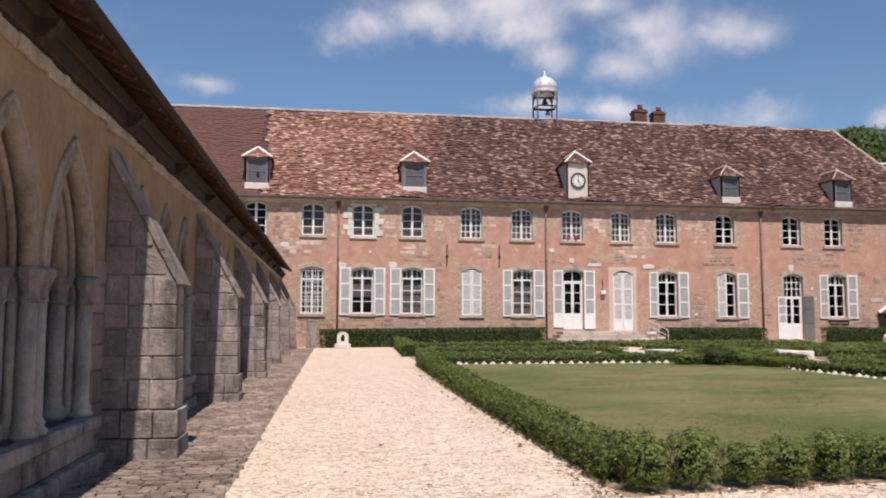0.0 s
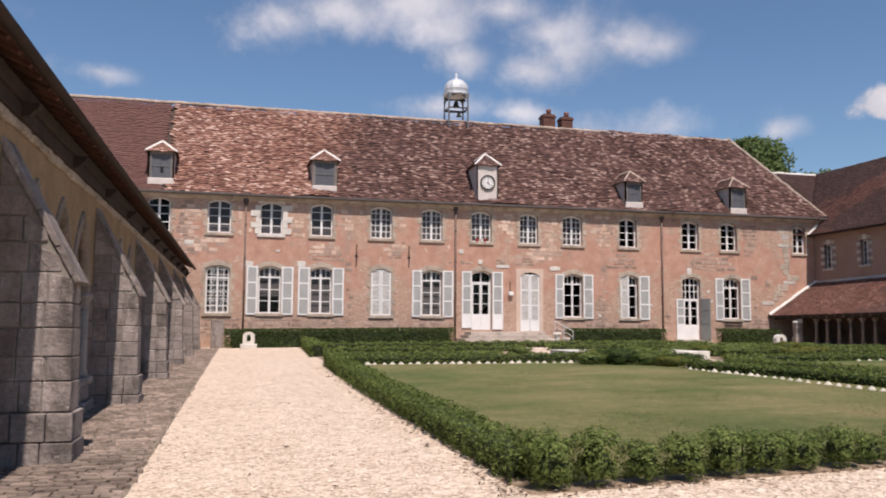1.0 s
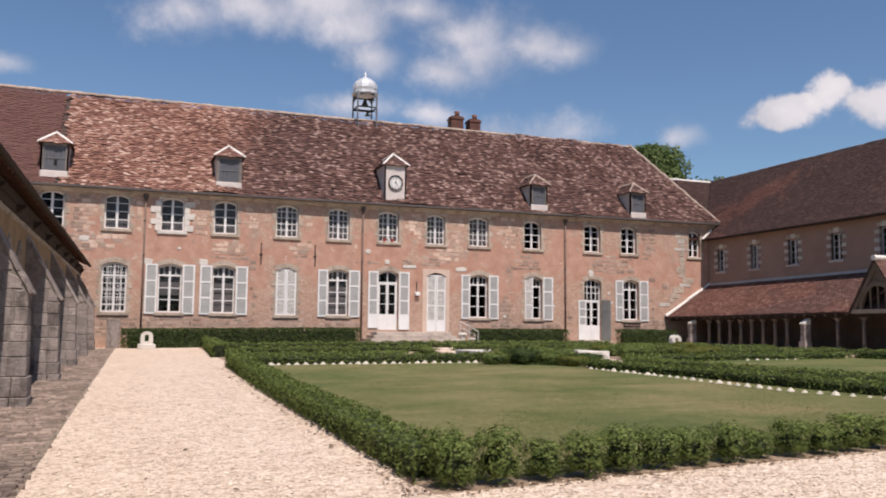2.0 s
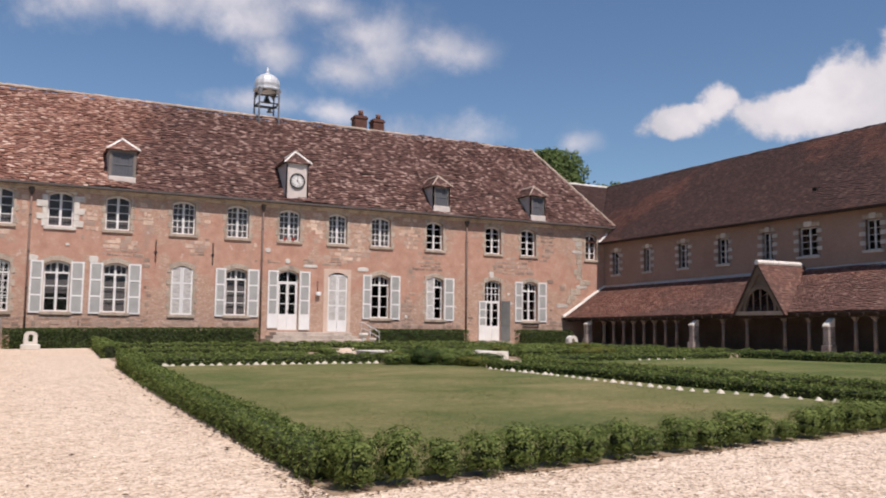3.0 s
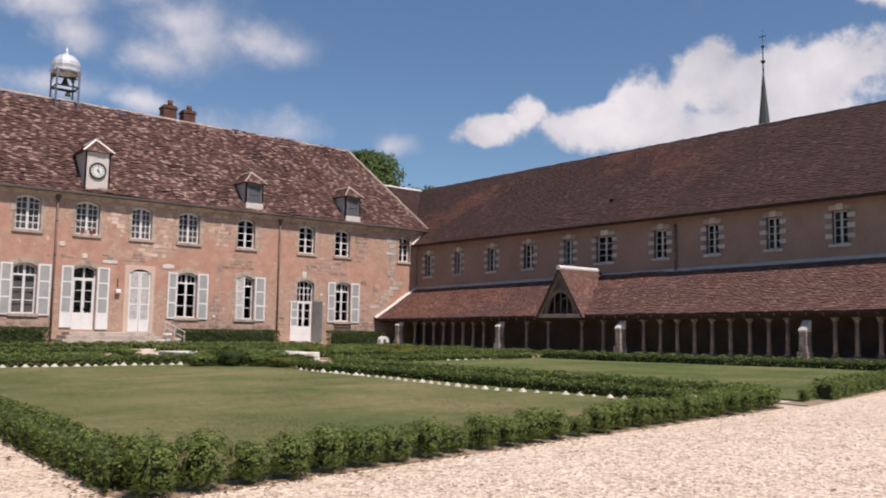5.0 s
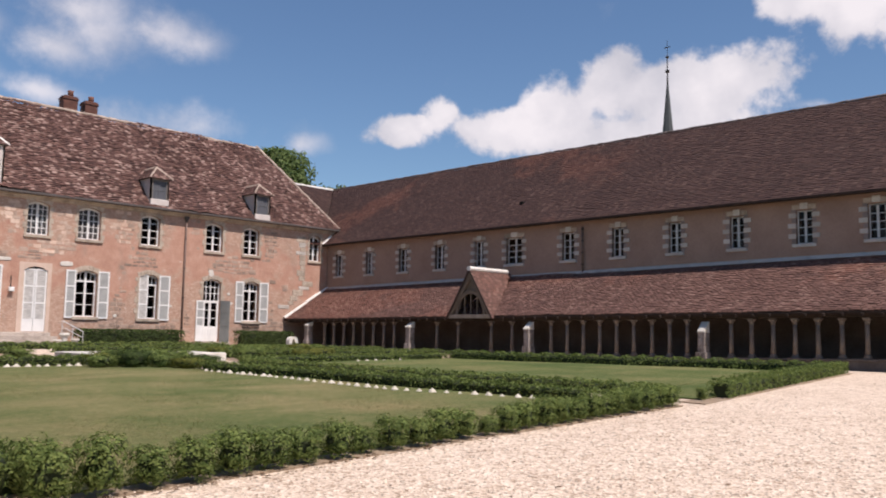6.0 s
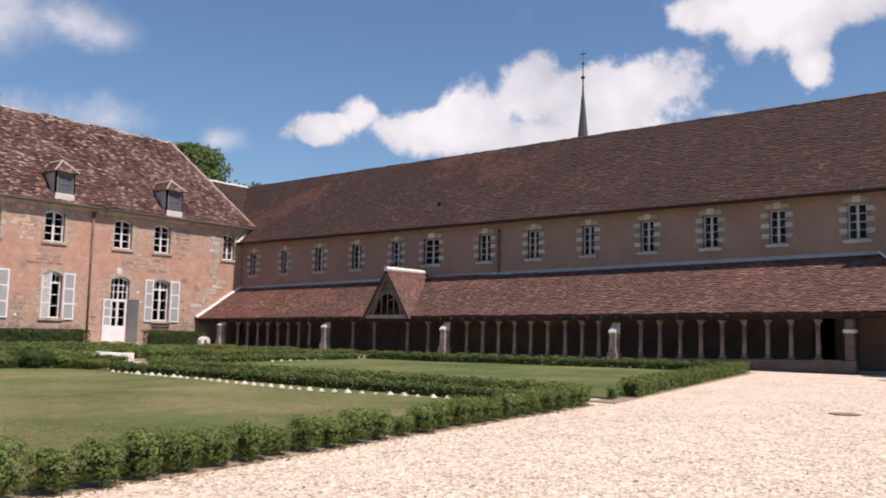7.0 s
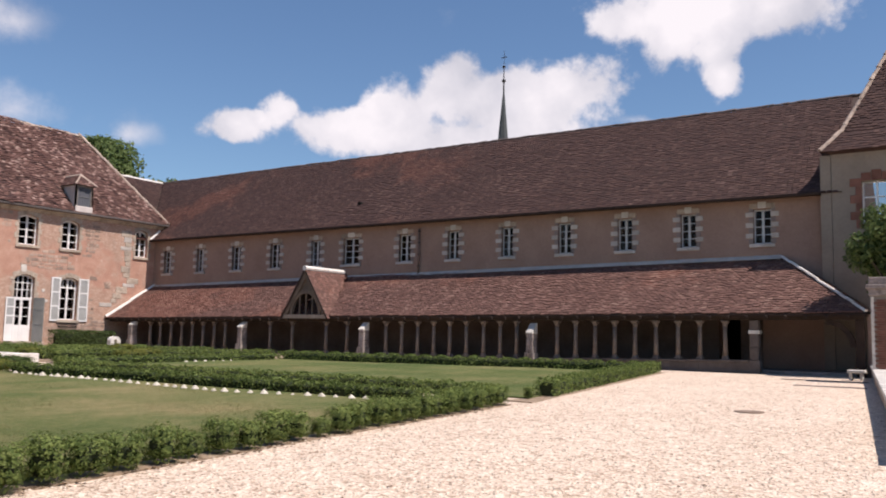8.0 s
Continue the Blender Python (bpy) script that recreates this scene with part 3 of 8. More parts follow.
def sheet(name, pts, lift, material, label, category, nx=24, ny=24):
    """A laid surface between four corners that follows the ground, a little proud of it and with an edge."""
    bm = bmesh.new()
    p00, p10, p11, p01 = [Vector((*p, 0)) for p in pts]
    grid = []
    for i in range(nx + 1):
        row = []
        for j in range(ny + 1):
            s, t = i / nx, j / ny
            p = p00 * (1 - s) * (1 - t) + p10 * s * (1 - t) + p11 * s * t + p01 * (1 - s) * t
            row.append(bm.verts.new((p.x, p.y, gz(p.x, p.y) + lift + 0.012 * math.sin(p.x * 1.3) * math.sin(p.y * 0.9))))
        grid.append(row)
    for i in range(nx):
        for j in range(ny):
            bm.faces.new((grid[i][j], grid[i + 1][j], grid[i + 1][j + 1], grid[i][j + 1]))
    edge = [e for e in bm.edges if e.is_boundary]
    r = bmesh.ops.extrude_edge_only(bm, edges=edge)
    bmesh.ops.translate(bm, vec=(0, 0, -0.08), verts=[g for g in r["geom"] if isinstance(g, bmesh.types.BMVert)])
    bmesh.ops.recalc_face_normals(bm, faces=bm.faces[:])
    return structure(name, bm, material, label, category)


sheet("lawn", [(3.0, 8.1), (14.4, 8.8), (13.5, 27.4), (3.0, 28.6)], 0.035, M_LAWN, "mown summer lawn with dry yellowish patches", "lawn")
sheet("lawn", [(17.1, 9.0), (30.9, 11.0), (27.2, 26.3), (15.9, 26.3)], 0.035, M_LAWN_GREEN, "mown green lawn framed by low hedges", "lawn")
sheet("flower_bed", [(2.72, 7.64), (15.5, 8.56), (15.5, 9.2), (2.7, 8.4)], 0.012, M_SOIL, "strip of dry brown soil under the box shrubs", "soil", 30, 3)
sheet("flower_bed", [(2.72, 8.4), (3.35, 8.4), (3.4, 29.2), (2.85, 29.2)], 0.014, M_SOIL, "strip of dry soil under the hedge", "soil", 3, 30)
sheet("flower_bed", [(3.2, 28.7), (13.4, 27.5), (13.4, 46.2), (3.2, 46.2)], 0.016, M_SOIL, "brown soil of the parterre", "soil")
sheet("flower_bed", [(17.6, 26.2), (32.0, 26.2), (32.0, 46.2), (17.6, 46.2)], 0.016, M_SOIL, "brown soil of the far parterre", "soil")
sheet("flower_bed", [(16.2, 8.45), (31.2, 10.7), (31.2, 11.3), (16.2, 9.05)], 0.012, M_SOIL, "strip of dry soil under the hedge", "soil", 30, 3)

# ---------------------------------------------------------------- main building: wall, roof
NY = 48.0
UPPER = [(-4.9, -3.73), (-1.75, -0.5), (1.09, 2.32), (3.9, 5.14), (7.33, 8.57), (10.34, 11.56), (13.36, 14.58), (16.38, 17.52), (19.13, 20.39),
         (22.86, 24.02), (27.14, 28.31), (29.88, 31.03), (35.15, 36.08)]


def up_z(x):
    """Sill and crown of the upper windows, which drop a little along the front."""
    return 6.68 - 0.005 * x, 8.55 - 0.0075 * x


LOWER = {  # x0, x1, foot, crown
    "barred": (-1.76, -0.50, 2.24, 4.90), "b": (1.08, 2.30, 2.26, 4.90), "c": (3.93, 5.13, 2.26, 4.90), "closed": (7.40, 8.54, 2.20, 4.88), "d": (10.39, 11.56, 2.22, 4.88),
    "door_a": (13.39, 14.59, 1.42, 4.90), "door_b": (16.40, 17.62, 1.34, 4.86), "e": (19.20, 20.38, 2.20, 4.84), "f": (22.90, 24.07, 2.18, 4.83),
    "door_c": (27.11, 28.33, 0.86, 4.80), "g": (30.02, 31.16, 2.19, 4.79)}
holes_n = [(a, b, up_z(a)[0], up_z(a)[1], 0.18) for a, b in UPPER] + [(a, b, z0, z1, 0.20) for a, b, z0, z1 in LOWER.values()]
structure("wall_north", pierced("y", NY, NY + 0.6, -14.0, 37.3, 0.1, 8.72, holes_n), M_FACADE, "two-storey front of worn salmon render and rubble stone", "wall")
bm = bmesh.new()
box(bm, -14, 37.3, 58.4, 59, 0.1, 8.72)
box(bm, -14, -13.4, NY + 0.6, 58.4, 0.1, 8.72)
box(bm, 36.7, 37.3, NY + 0.6, 58.4, 0.1, 8.72)
structure("wall_north_back", bm, M_FACADE, "plain rear and end walls of the main building", "wall")
# floors and partition carry the room's darkness in their colour
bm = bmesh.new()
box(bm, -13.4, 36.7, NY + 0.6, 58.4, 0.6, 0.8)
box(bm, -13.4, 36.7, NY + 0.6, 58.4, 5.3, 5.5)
structure("floor_inside", bm, M_SHADE_BLACK, "floors inside the main building, coloured shade black", "floor")
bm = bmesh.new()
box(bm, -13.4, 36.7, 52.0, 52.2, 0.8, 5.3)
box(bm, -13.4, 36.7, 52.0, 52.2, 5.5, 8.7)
structure("wall_inside", bm, M_SHADE_BLACK, "partition behind the windows, coloured shade black", "wall")

EAVE_Y, EAVE_Z, RID_Y, RID_Z = 47.62, 8.85, 53.5, 15.2
RID_X1, COR_X = 34.05, 37.5
SL = math.hypot(RID_Y - EAVE_Y, RID_Z - EAVE_Z)
UPN = ((0, RID_Y - EAVE_Y, RID_Z - EAVE_Z))
bm = bmesh.new()
solid(bm, [(-14.3, EAVE_Y, EAVE_Z - 0.1), (COR_X - 0.1, EAVE_Y, EAVE_Z - 0.1), (RID_X1 - 0.1, RID_Y, RID_Z - 0.22), (-14.3, RID_Y, RID_Z - 0.22), (-14.3, 59.4, EAVE_Z - 0.1), (COR_X - 0.1, 59.4, EAVE_Z - 0.1)],
      [(0, 1, 2, 3), (4, 3, 2, 5), (1, 5, 2), (0, 3, 4), (0, 4, 5, 1)])
bmesh.ops.recalc_face_normals(bm, faces=bm.faces[:])
structure("roof_north", bm, M_DECK, "hipped tiled roof of the main building", "roof")


def hip_n(v):
    return 14.3 + COR_X - (COR_X - RID_X1) * v / SL


NEW_X = -4.15
tile_slope("roof_tiles", (-14.3, EAVE_Y, EAVE_Z), (1, 0, 0), UPN, 10.2, SL, lambda v: 0, lambda v: 14.3 + NEW_X - 0.12, M_TILE_NEW, "even dark brown tiles of a relaid roof stretch", seed=3, sag=0.015, ex=0.14)
tile_slope("roof_tiles", (-14.3, EAVE_Y, EAVE_Z), (1, 0, 0), UPN, 52.5, SL, lambda v: 14.3 + NEW_X, hip_n, M_TILE_N, "old uneven clay tiles in mottled brown and orange", seed=4, sag=0.06, w=0.27, ex=0.16)
tile_slope("roof_tiles", (COR_X, EAVE_Y, EAVE_Z), (0, 1, 0), (RID_X1 - COR_X, 0, RID_Z - EAVE_Z), 11.6, 7.2, lambda v: v * 5.9 / 7.22, lambda v: 11.7 - v * 5.9 / 7.22, M_TILE_N, "old clay tiles on the hip end", seed=5)
ridge_line("ridge_tiles", (-14.3, RID_Y, RID_Z + 0.04), (20.0, RID_Y, RID_Z - 0.04), M_RIDGE, "pale ridge tiles bedded in mortar")
ridge_line("ridge_tiles", (20.0, RID_Y, RID_Z - 0.04), (RID_X1, RID_Y, RID_Z - 0.12), M_RIDGE, "pale ridge tiles bedded in mortar")
ridge_line("hip_tiles", (COR_X - 0.05, EAVE_Y, EAVE_Z + 0.08), (RID_X1, RID_Y, RID_Z + 0.04), M_RIDGE, "pale hip tiles bedded in mortar", r=0.10)
# cornice and gutter
bm = bmesh.new()
prism(bm, [(NY, 8.50), (NY - 0.10, 8.52), (NY - 0.16, 8.62), (NY - 0.26, 8.66), (NY - 0.28, 8.74), (NY, 8.74)], "x", -14.0, 37.2)
structure("cornice", bm, M_STONE_WARM, "moulded stone cornice under the eaves", "cornice")
bm = bmesh.new()
prism(bm, [(EAVE_Y - 0.02, EAVE_Z + 0.02), (EAVE_Y - 0.10, EAVE_Z - 0.03), (EAVE_Y - 0.10, EAVE_Z - 0.11), (EAVE_Y - 0.02, EAVE_Z - 0.14), (EAVE_Y + 0.10, EAVE_Z - 0.11)], "x", -14.2, COR_X)
structure("gutter", bm, M_ZINC, "grey zinc gutter along the eaves", "gutter")

# ---------------------------------------------------------------- hall: wall, roof, lean-to
HX = 36.7
HALL_W = [(46.2, 46.96), (43.03, 43.69), (39.6, 40.39), (36.27, 37.05), (33.04, 33.74), (30.14, 31.28), (26.55, 27.33), (23.49, 24.17), (20.28, 20.94),
          (17.14, 17.81), (14.08, 14.77), (11.16, 11.83), (8.01, 8.72)]


def hall_z(y):
    return 5.86 - 0.0085 * y, 7.32 - 0.0075 * y


holes_e = [(a, b, hall_z(a)[0], hall_z(a)[1], 0.0) for a, b in HALL_W]
DOORS_E = [(9.3, 10.2, 0.5, 2.9, 0.1)]
structure("wall_east", pierced("x", HX, HX + 0.6, 5.6, 47.98, 0.1, 7.78, holes_e + DOORS_E), M_HALL, "long hall wall in taupe render", "wall")
bm = bmesh.new()
box(bm, 47.2, 47.8, -4, 60, 0.1, 7.8)
box(bm, HX + 0.6, 47.2, 59.4, 60, 0.1, 7.8)
box(bm, HX + 0.6, 47.2, -4, -3.4, 0.1, 7.8)
structure("wall_east_back", bm, M_HALL, "plain rear walls of the hall", "wall")
# hall floors and partition are coloured black for the unlit inside
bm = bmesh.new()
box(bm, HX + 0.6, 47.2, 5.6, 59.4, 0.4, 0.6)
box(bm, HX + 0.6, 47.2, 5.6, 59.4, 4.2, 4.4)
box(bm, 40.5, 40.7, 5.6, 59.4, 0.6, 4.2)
structure("floor_hall", bm, M_SHADE_BLACK, "floors and partition inside the hall, coloured shade black", "floor")
HE_X, HE_Z, HR_X, HR_Z = 36.25, 7.72, 42.2, 13.15
HSL = math.hypot(HR_X - HE_X, HR_Z - HE_Z)
CR_Y = 54.7
bm = bmesh.new()
solid(bm, [(HE_X, 5.2, HE_Z - .05), (HE_X, 48.0, HE_Z - .05), (HR_X, CR_Y, HR_Z - .05), (HR_X, 5.2, HR_Z - .05), (48.2, 5.2, HE_Z - .05), (48.2, 61, HE_Z - .05), (34.0, CR_Y, HR_Z - .05), (34.0, 48.0, HE_Z - .05), (34, 61, HE_Z - .05)],
      [(0, 1, 2, 3), (3, 2, 5, 4), (7, 1, 2, 6), (0, 3, 4), (6, 2, 5, 8)])
bmesh.ops.recalc_face_normals(bm, faces=bm.faces[:])
structure("roof_east", bm, M_DECK, "long tiled roof of the hall", "roof")
tile_slope("roof_tiles", (HE_X, 48.0, HE_Z), (0, -1, 0), (HR_X - HE_X, 0, HR_Z - HE_Z), 42.8, HSL, lambda v: -v * (CR_Y - 48) / HSL, lambda v: 42.6, M_TILE_E, "dull dark brown clay tiles of the hall", seed=7, sag=0.006, w=0.22, ex=0.14)
tile_slope("roof_tiles", (34.0, 48.0, HE_Z), (1, 0, 0), (0, CR_Y - 48.0, HR_Z - HE_Z), 9.0, math.hypot(CR_Y - 48, HR_Z - HE_Z), lambda v: 0.0, lambda v: 2.25 + v * 5.95 / 8.62, M_TILE_E, "dull brown tiles behind the corner", seed=8, sag=0.02)
ridge_line("ridge_tiles", (HR_X, 5.0, HR_Z + 0.02), (HR_X, CR_Y, HR_Z + 0.02), M_RIDGE_DULL, "dull grey ridge tiles of the hall", r=0.08)
ridge_line("ridge_tiles", (35.0, CR_Y, HR_Z + 0.03), (HR_X, CR_Y, HR_Z + 0.0), M_WHITE_RIDGE, "white mortar ridge behind the corner", r=0.12)
bm = bmesh.new()
prism(bm, [(HE_X - 0.10, HE_Z + 0.01), (HE_X - 0.10, HE_Z - 0.10), (HE_X + 0.02, HE_Z - 0.13), (HX, HE_Z - 0.04), (HX, HE_Z + 0.2), (HE_X, HE_Z + 0.0)], "y", 6.0, 47.9)
structure("gutter", bm, M_DARK_WOOD, "dark eaves board and gutter of the hall", "gutter")

LX = 33.2


def le_z(y):
    return 2.84 - 0.0088 * y


def lt_z(y):
    return 5.32 - 0.0145 * y


LY0, LY1, LH = 4.1, 47.95, 7.62
bm = bmesh.new()
solid(bm, [(LX, LY0, le_z(LY0) - .05), (LX, LY1, le_z(LY1) - .05), (HX, LY1, lt_z(LY1) - .05), (HX, LH, lt_z(LH) - .05), (HX, LY0, le_z(LY0) - .05),
           (LX, LY0, le_z(LY0) - .13), (LX, LY1, le_z(LY1) - .13), (HX, LY1, lt_z(LY1) - .13), (HX, LH, lt_z(LH) - .13), (HX, LY0, le_z(LY0) - .13)],
      [(0, 1, 2, 3), (0, 3, 4), (6, 5, 8, 7), (5, 9, 8), (5, 6, 1, 0), (9, 5, 0, 4), (6, 7, 2, 1)])
bmesh.ops.recalc_face_normals(bm, faces=bm.faces[:])
structure("roof_lean_to", bm, M_DARK_WOOD, "lean-to gallery roof along the hall", "roof")
LSL = math.hypot(HX - LX, lt_z(26) - le_z(26))
GY0, GY1, GTOP = 29.15, 32.3, 5.1


def lean_tiles(y0, y1, seed, lo, hi):
    """A stretch of lean-to tiles from y1 back to y0, so that the uneven eave is followed."""
    m = (y0 + y1) / 2
    tile_slope("roof_tiles", (LX, y1, le_z(y1)), (0, y0 - y1, le_z(y0) - le_z(y1)), (HX - LX, 0, lt_z(m) - le_z(m)), y1 - y0, LSL, lo, hi, M_TILE_L, "weathered brown tiles of the lean-to roof", seed=seed, sag=0.010, w=0.22, ex=0.13)


lean_tiles(GY1 - 1.5, LY1, 11, lambda v: 0.0, lambda v: LY1 - GY1 + 1.5)
lean_tiles(LY0, GY1 - 1.5, 12, lambda v: 0.0, lambda v: (GY1 - 1.5 - LY0) - v * (LH - LY0) / LSL)
tile_slope("roof_tiles", (LX, LY0, le_z(LY0)), (1, 0, 0), (0, LH - LY0, lt_z(LH) - le_z(LY0)), 3.5, 4.2, lambda v: v * 3.5 / 4.29, lambda v: 3.5, M_TILE_L, "weathered tiles on the lean-to hip", seed=13)
ridge_line("hip_tiles", (LX, LY0, le_z(LY0) + 0.06), (HX, LH, lt_z(LH) + 0.05), M_WHITE_RIDGE, "white mortared hip of the lean-to", r=0.06)
bm = bmesh.new()
for k in range(24):
    a, b = LY0 + 3.5 + (LY1 - LY0 - 3.5) * k / 24, LY0 + 3.5 + (LY1 - LY0 - 3.5) * (k + 1) / 24
    solid(bm, [(HX - 0.22, a, lt_z(a) - 0.09), (HX - 0.22, b, lt_z(b) - 0.09), (HX - 0.02, b, lt_z(b) + 0.09), (HX - 0.02, a, lt_z(a) + 0.09), (HX - 0.1, a, lt_z(a) - 0.1), (HX - 0.1, b, lt_z(b) - 0.1)], [(0, 1, 2, 3), (0, 4, 5, 1)])
structure("trim", bm, M_QUOIN, "grey mortar fillet where the lean-to meets the wall", "flashing")
ridge_line("verge", (LX - 0.05, 47.88, le_z(47.9) + 0.08), (HX, 47.88, lt_z(47.9) + 0.08), M_WHITE_RIDGE, "white mortar verge against the main front", r=0.11, step=1.0)
ridge_line("verge", (HE_X - 0.05, 47.9, HE_Z + 0.02), (HE_X + 0.62, 47.9, HE_Z + 0.66), M_WHITE_RIDGE, "white mortar verge of the hall roof", r=0.09, step=0.5)


# ---------------------------------------------------------------- windows of the main front
UNIT = bpy.data.meshes.new("pane")
UNIT.from_pydata([(-0.5, -0.004, -0.5), (0.5, -0.004, -0.5), (0.5, -0.004, 0.5), (-0.5, -0.004, 0.5), (-0.5, 0.004, -0.5), (0.5, 0.004, -0.5), (0.5, 0.004, 0.5), (-0.5, 0.004, 0.5)], [],
                 [(0, 1, 2, 3), (5, 4, 7, 6), (4, 0, 3, 7), (1, 5, 6, 2), (3, 2, 6, 7), (4, 5, 1, 0)])
UNIT.materials.append(M_GLASS)


def pane(parent, x, y, z, w, h, turn=0.0):
    ob = new("pane", UNIT)
    ob.parent = parent
    ob.location = Vector((x, y, z)) - root_of(parent).location
    ob.scale = (w, 1, h)
    ob.rotation_euler = (0, 0, turn)
    ob.visible_shadow = False
    return ob


def sash_bars(bm, axis, d0, d1, u0, u1, z0, z1, cols, rows, t=0.04):
    def bx(a, b, c, d):
        if axis == "y":
            box(bm, a, b, d0, d1, c, d)
        else:
            box(bm, d0, d1, a, b, c, d)
    for k in range(1, cols):
        u = u0 + (u1 - u0) * k / cols
        bx(u - t / 2, u + t / 2, z0, z1)
    for k in range(1, rows):
        z = z0 + (z1 - z0) * k / rows
        bx(u0, u1, z - t / 2, z + t / 2)


def arched_frame(bm, x0, x1, z0, z1, rise, y0, y1, t):
    """Outer frame that follows the flat arch."""
    box(bm, x0, x0 + t, y0, y1, z0, z1 - rise)
    box(bm, x1 - t, x1, y0, y1, z0, z1 - rise)
    box(bm, x0 + t, x1 - t, y0, y1, z0, z0 + t)
    n = 8
    for k in range(n):
        a, b = x0 + (x1 - x0) * k / n, x0 + (x1 - x0) * (k + 1) / n
        za, zb = arch_z(a, x0, x1, z1, rise), arch_z(b, x0, x1, z1, rise)
        prism(bm, [(a, za - t * 1.6), (b, zb - t * 1.6), (b, zb + 0.01), (a, za + 0.01)], "y", y0, y1)


WN = [0]
M_CURTAIN = simple("grey_net_curtain", (0.13, 0.12, 0.125), (0.22, 0.205, 0.21), 2, 25, bump=0)


def surround(par, x0, x1, z0, z1, rise, material, label, wide=0.20, deep=0.03):
    """Dressed stones round an opening: jambs in alternating widths and the stones of a flat arch."""
    bm = bmesh.new()
    z, k = z0, 0
    while z < z1 - rise - 0.05:
        h = min(0.30 + 0.05 * random.random(), z1 - rise - z)
        for s in (0, 1):
            w = wide * (1.45 if (k + s) % 2 else 0.8) * random.uniform(0.9, 1.1)
            a, b = (x0 - w, x0) if s == 0 else (x1, x1 + w)
            box(bm, a + 0.004, b - 0.004, NY - deep * random.uniform(0.7, 1.1), NY + 0.1, z + 0.006, z + h - 0.006, 0.01)
        z, k = z + h, k + 1
    n = 7
    for k in range(n):
        a, b = x0 - 0.1 + (x1 - x0 + 0.2) * k / n + 0.005, x0 - 0.1 + (x1 - x0 + 0.2) * (k + 1) / n - 0.005
        za, zb = [arch_z(min(max(u, x0), x1), x0, x1, z1, rise) for u in (a, b)]
        t = 0.27 * random.uniform(0.92, 1.08)
        prism(bm, [(a, za), (b, zb), (b + (b - (x0 + x1) / 2) * 0.1, zb + t), (a + (a - (x0 + x1) / 2) * 0.1, za + t)], "y", NY - deep, NY + 0.1)
    return part("surround", bm, material, par, label)


def window_n(x0, x1, z0, z1, rise, cols, rows, label, transom=0.0, quoin=None, stone=None, sill=True, drawn=None):
    WN[0] += 1
    par = thing("window_%d" % WN[0], (x0 + x1) / 2, NY, z0, label, "window", kind="structure")
    yf, m = NY + 0.22, (x0 + x1) / 2
    bm = bmesh.new()
    arched_frame(bm, x0, x1, z0, z1, rise, yf, yf + 0.07, 0.07)
    box(bm, m - 0.06, m + 0.06, yf - 0.015, yf + 0.06, z0 + 0.05, z1 - 0.05)
    zt = z1 - rise - transom if transom else z1 - 0.04
    if transom:
        box(bm, x0 + 0.05, x1 - 0.05, yf - 0.02, yf + 0.06, zt - 0.05, zt + 0.04)
    part("window_frame", bm, M_PAINT, par)
    for a, b in ((x0 + 0.055, m - 0.05), (m + 0.05, x1 - 0.055)):
        bm = bmesh.new()
        sash_bars(bm, "y", yf + 0.012, yf + 0.045, a, b, z0 + 0.055, zt - (0.05 if transom else 0), cols, rows)
        if transom:
            sash_bars(bm, "y", yf + 0.012, yf + 0.045, a, b, zt + 0.04, z1 - 0.02, 2, 1)
        if len(bm.verts):
            part("glazing", bm, M_PAINT, par)
        else:
            bm.free()
        hh = (zt - z0 - 0.06) / rows
        for c in range(cols):
            for r in range(rows):
                w = (b - a) / cols
                pane(par, a + w * (c + 0.5), yf + 0.03 + 0.002 * random.random(), z0 + 0.055 + hh * (r + 0.5), w, hh, random.uniform(-0.012, 0.012))
        if transom:
            pane(par, (a + b) / 2, yf + 0.03, (zt + z1) / 2, b - a, z1 - zt)
    if drawn is not None:
        bm = bmesh.new()
        zc = z0 + (z1 - z0) * drawn
        u = [x0 - 0.1 + (x1 - x0 + 0.2) * k / 24 for k in range(25)]
        lo = [bm.verts.new((q, yf + 0.16 + 0.022 * math.sin(k * 2.1 + x0), zc)) for k, q in enumerate(u)]
        hi = [bm.verts.new((q, yf + 0.16 + 0.016 * math.sin(k * 2.1 + x0), z1 + 0.1)) for k, q in enumerate(u)]
        for k in range(24):
            bm.faces.new((lo[k], lo[k + 1], hi[k + 1], hi[k]))
        part("curtain", bm, M_CURTAIN, par, "dull grey curtain behind the glass", True)
    if sill:
        bm = bmesh.new()
        box(bm, x0 - 0.16, x1 + 0.16, NY - 0.09, NY + 0.2, z0 - 0.17, z0 - 0.01, 0.015)
        part("window_sill", bm, stone or M_STONE_WARM, par)
    surround(par, x0, x1, z0, z1, rise, stone or M_STONE_WARM, "dressed stone surround", *(quoin or (0.17, 0.03)))
    return par


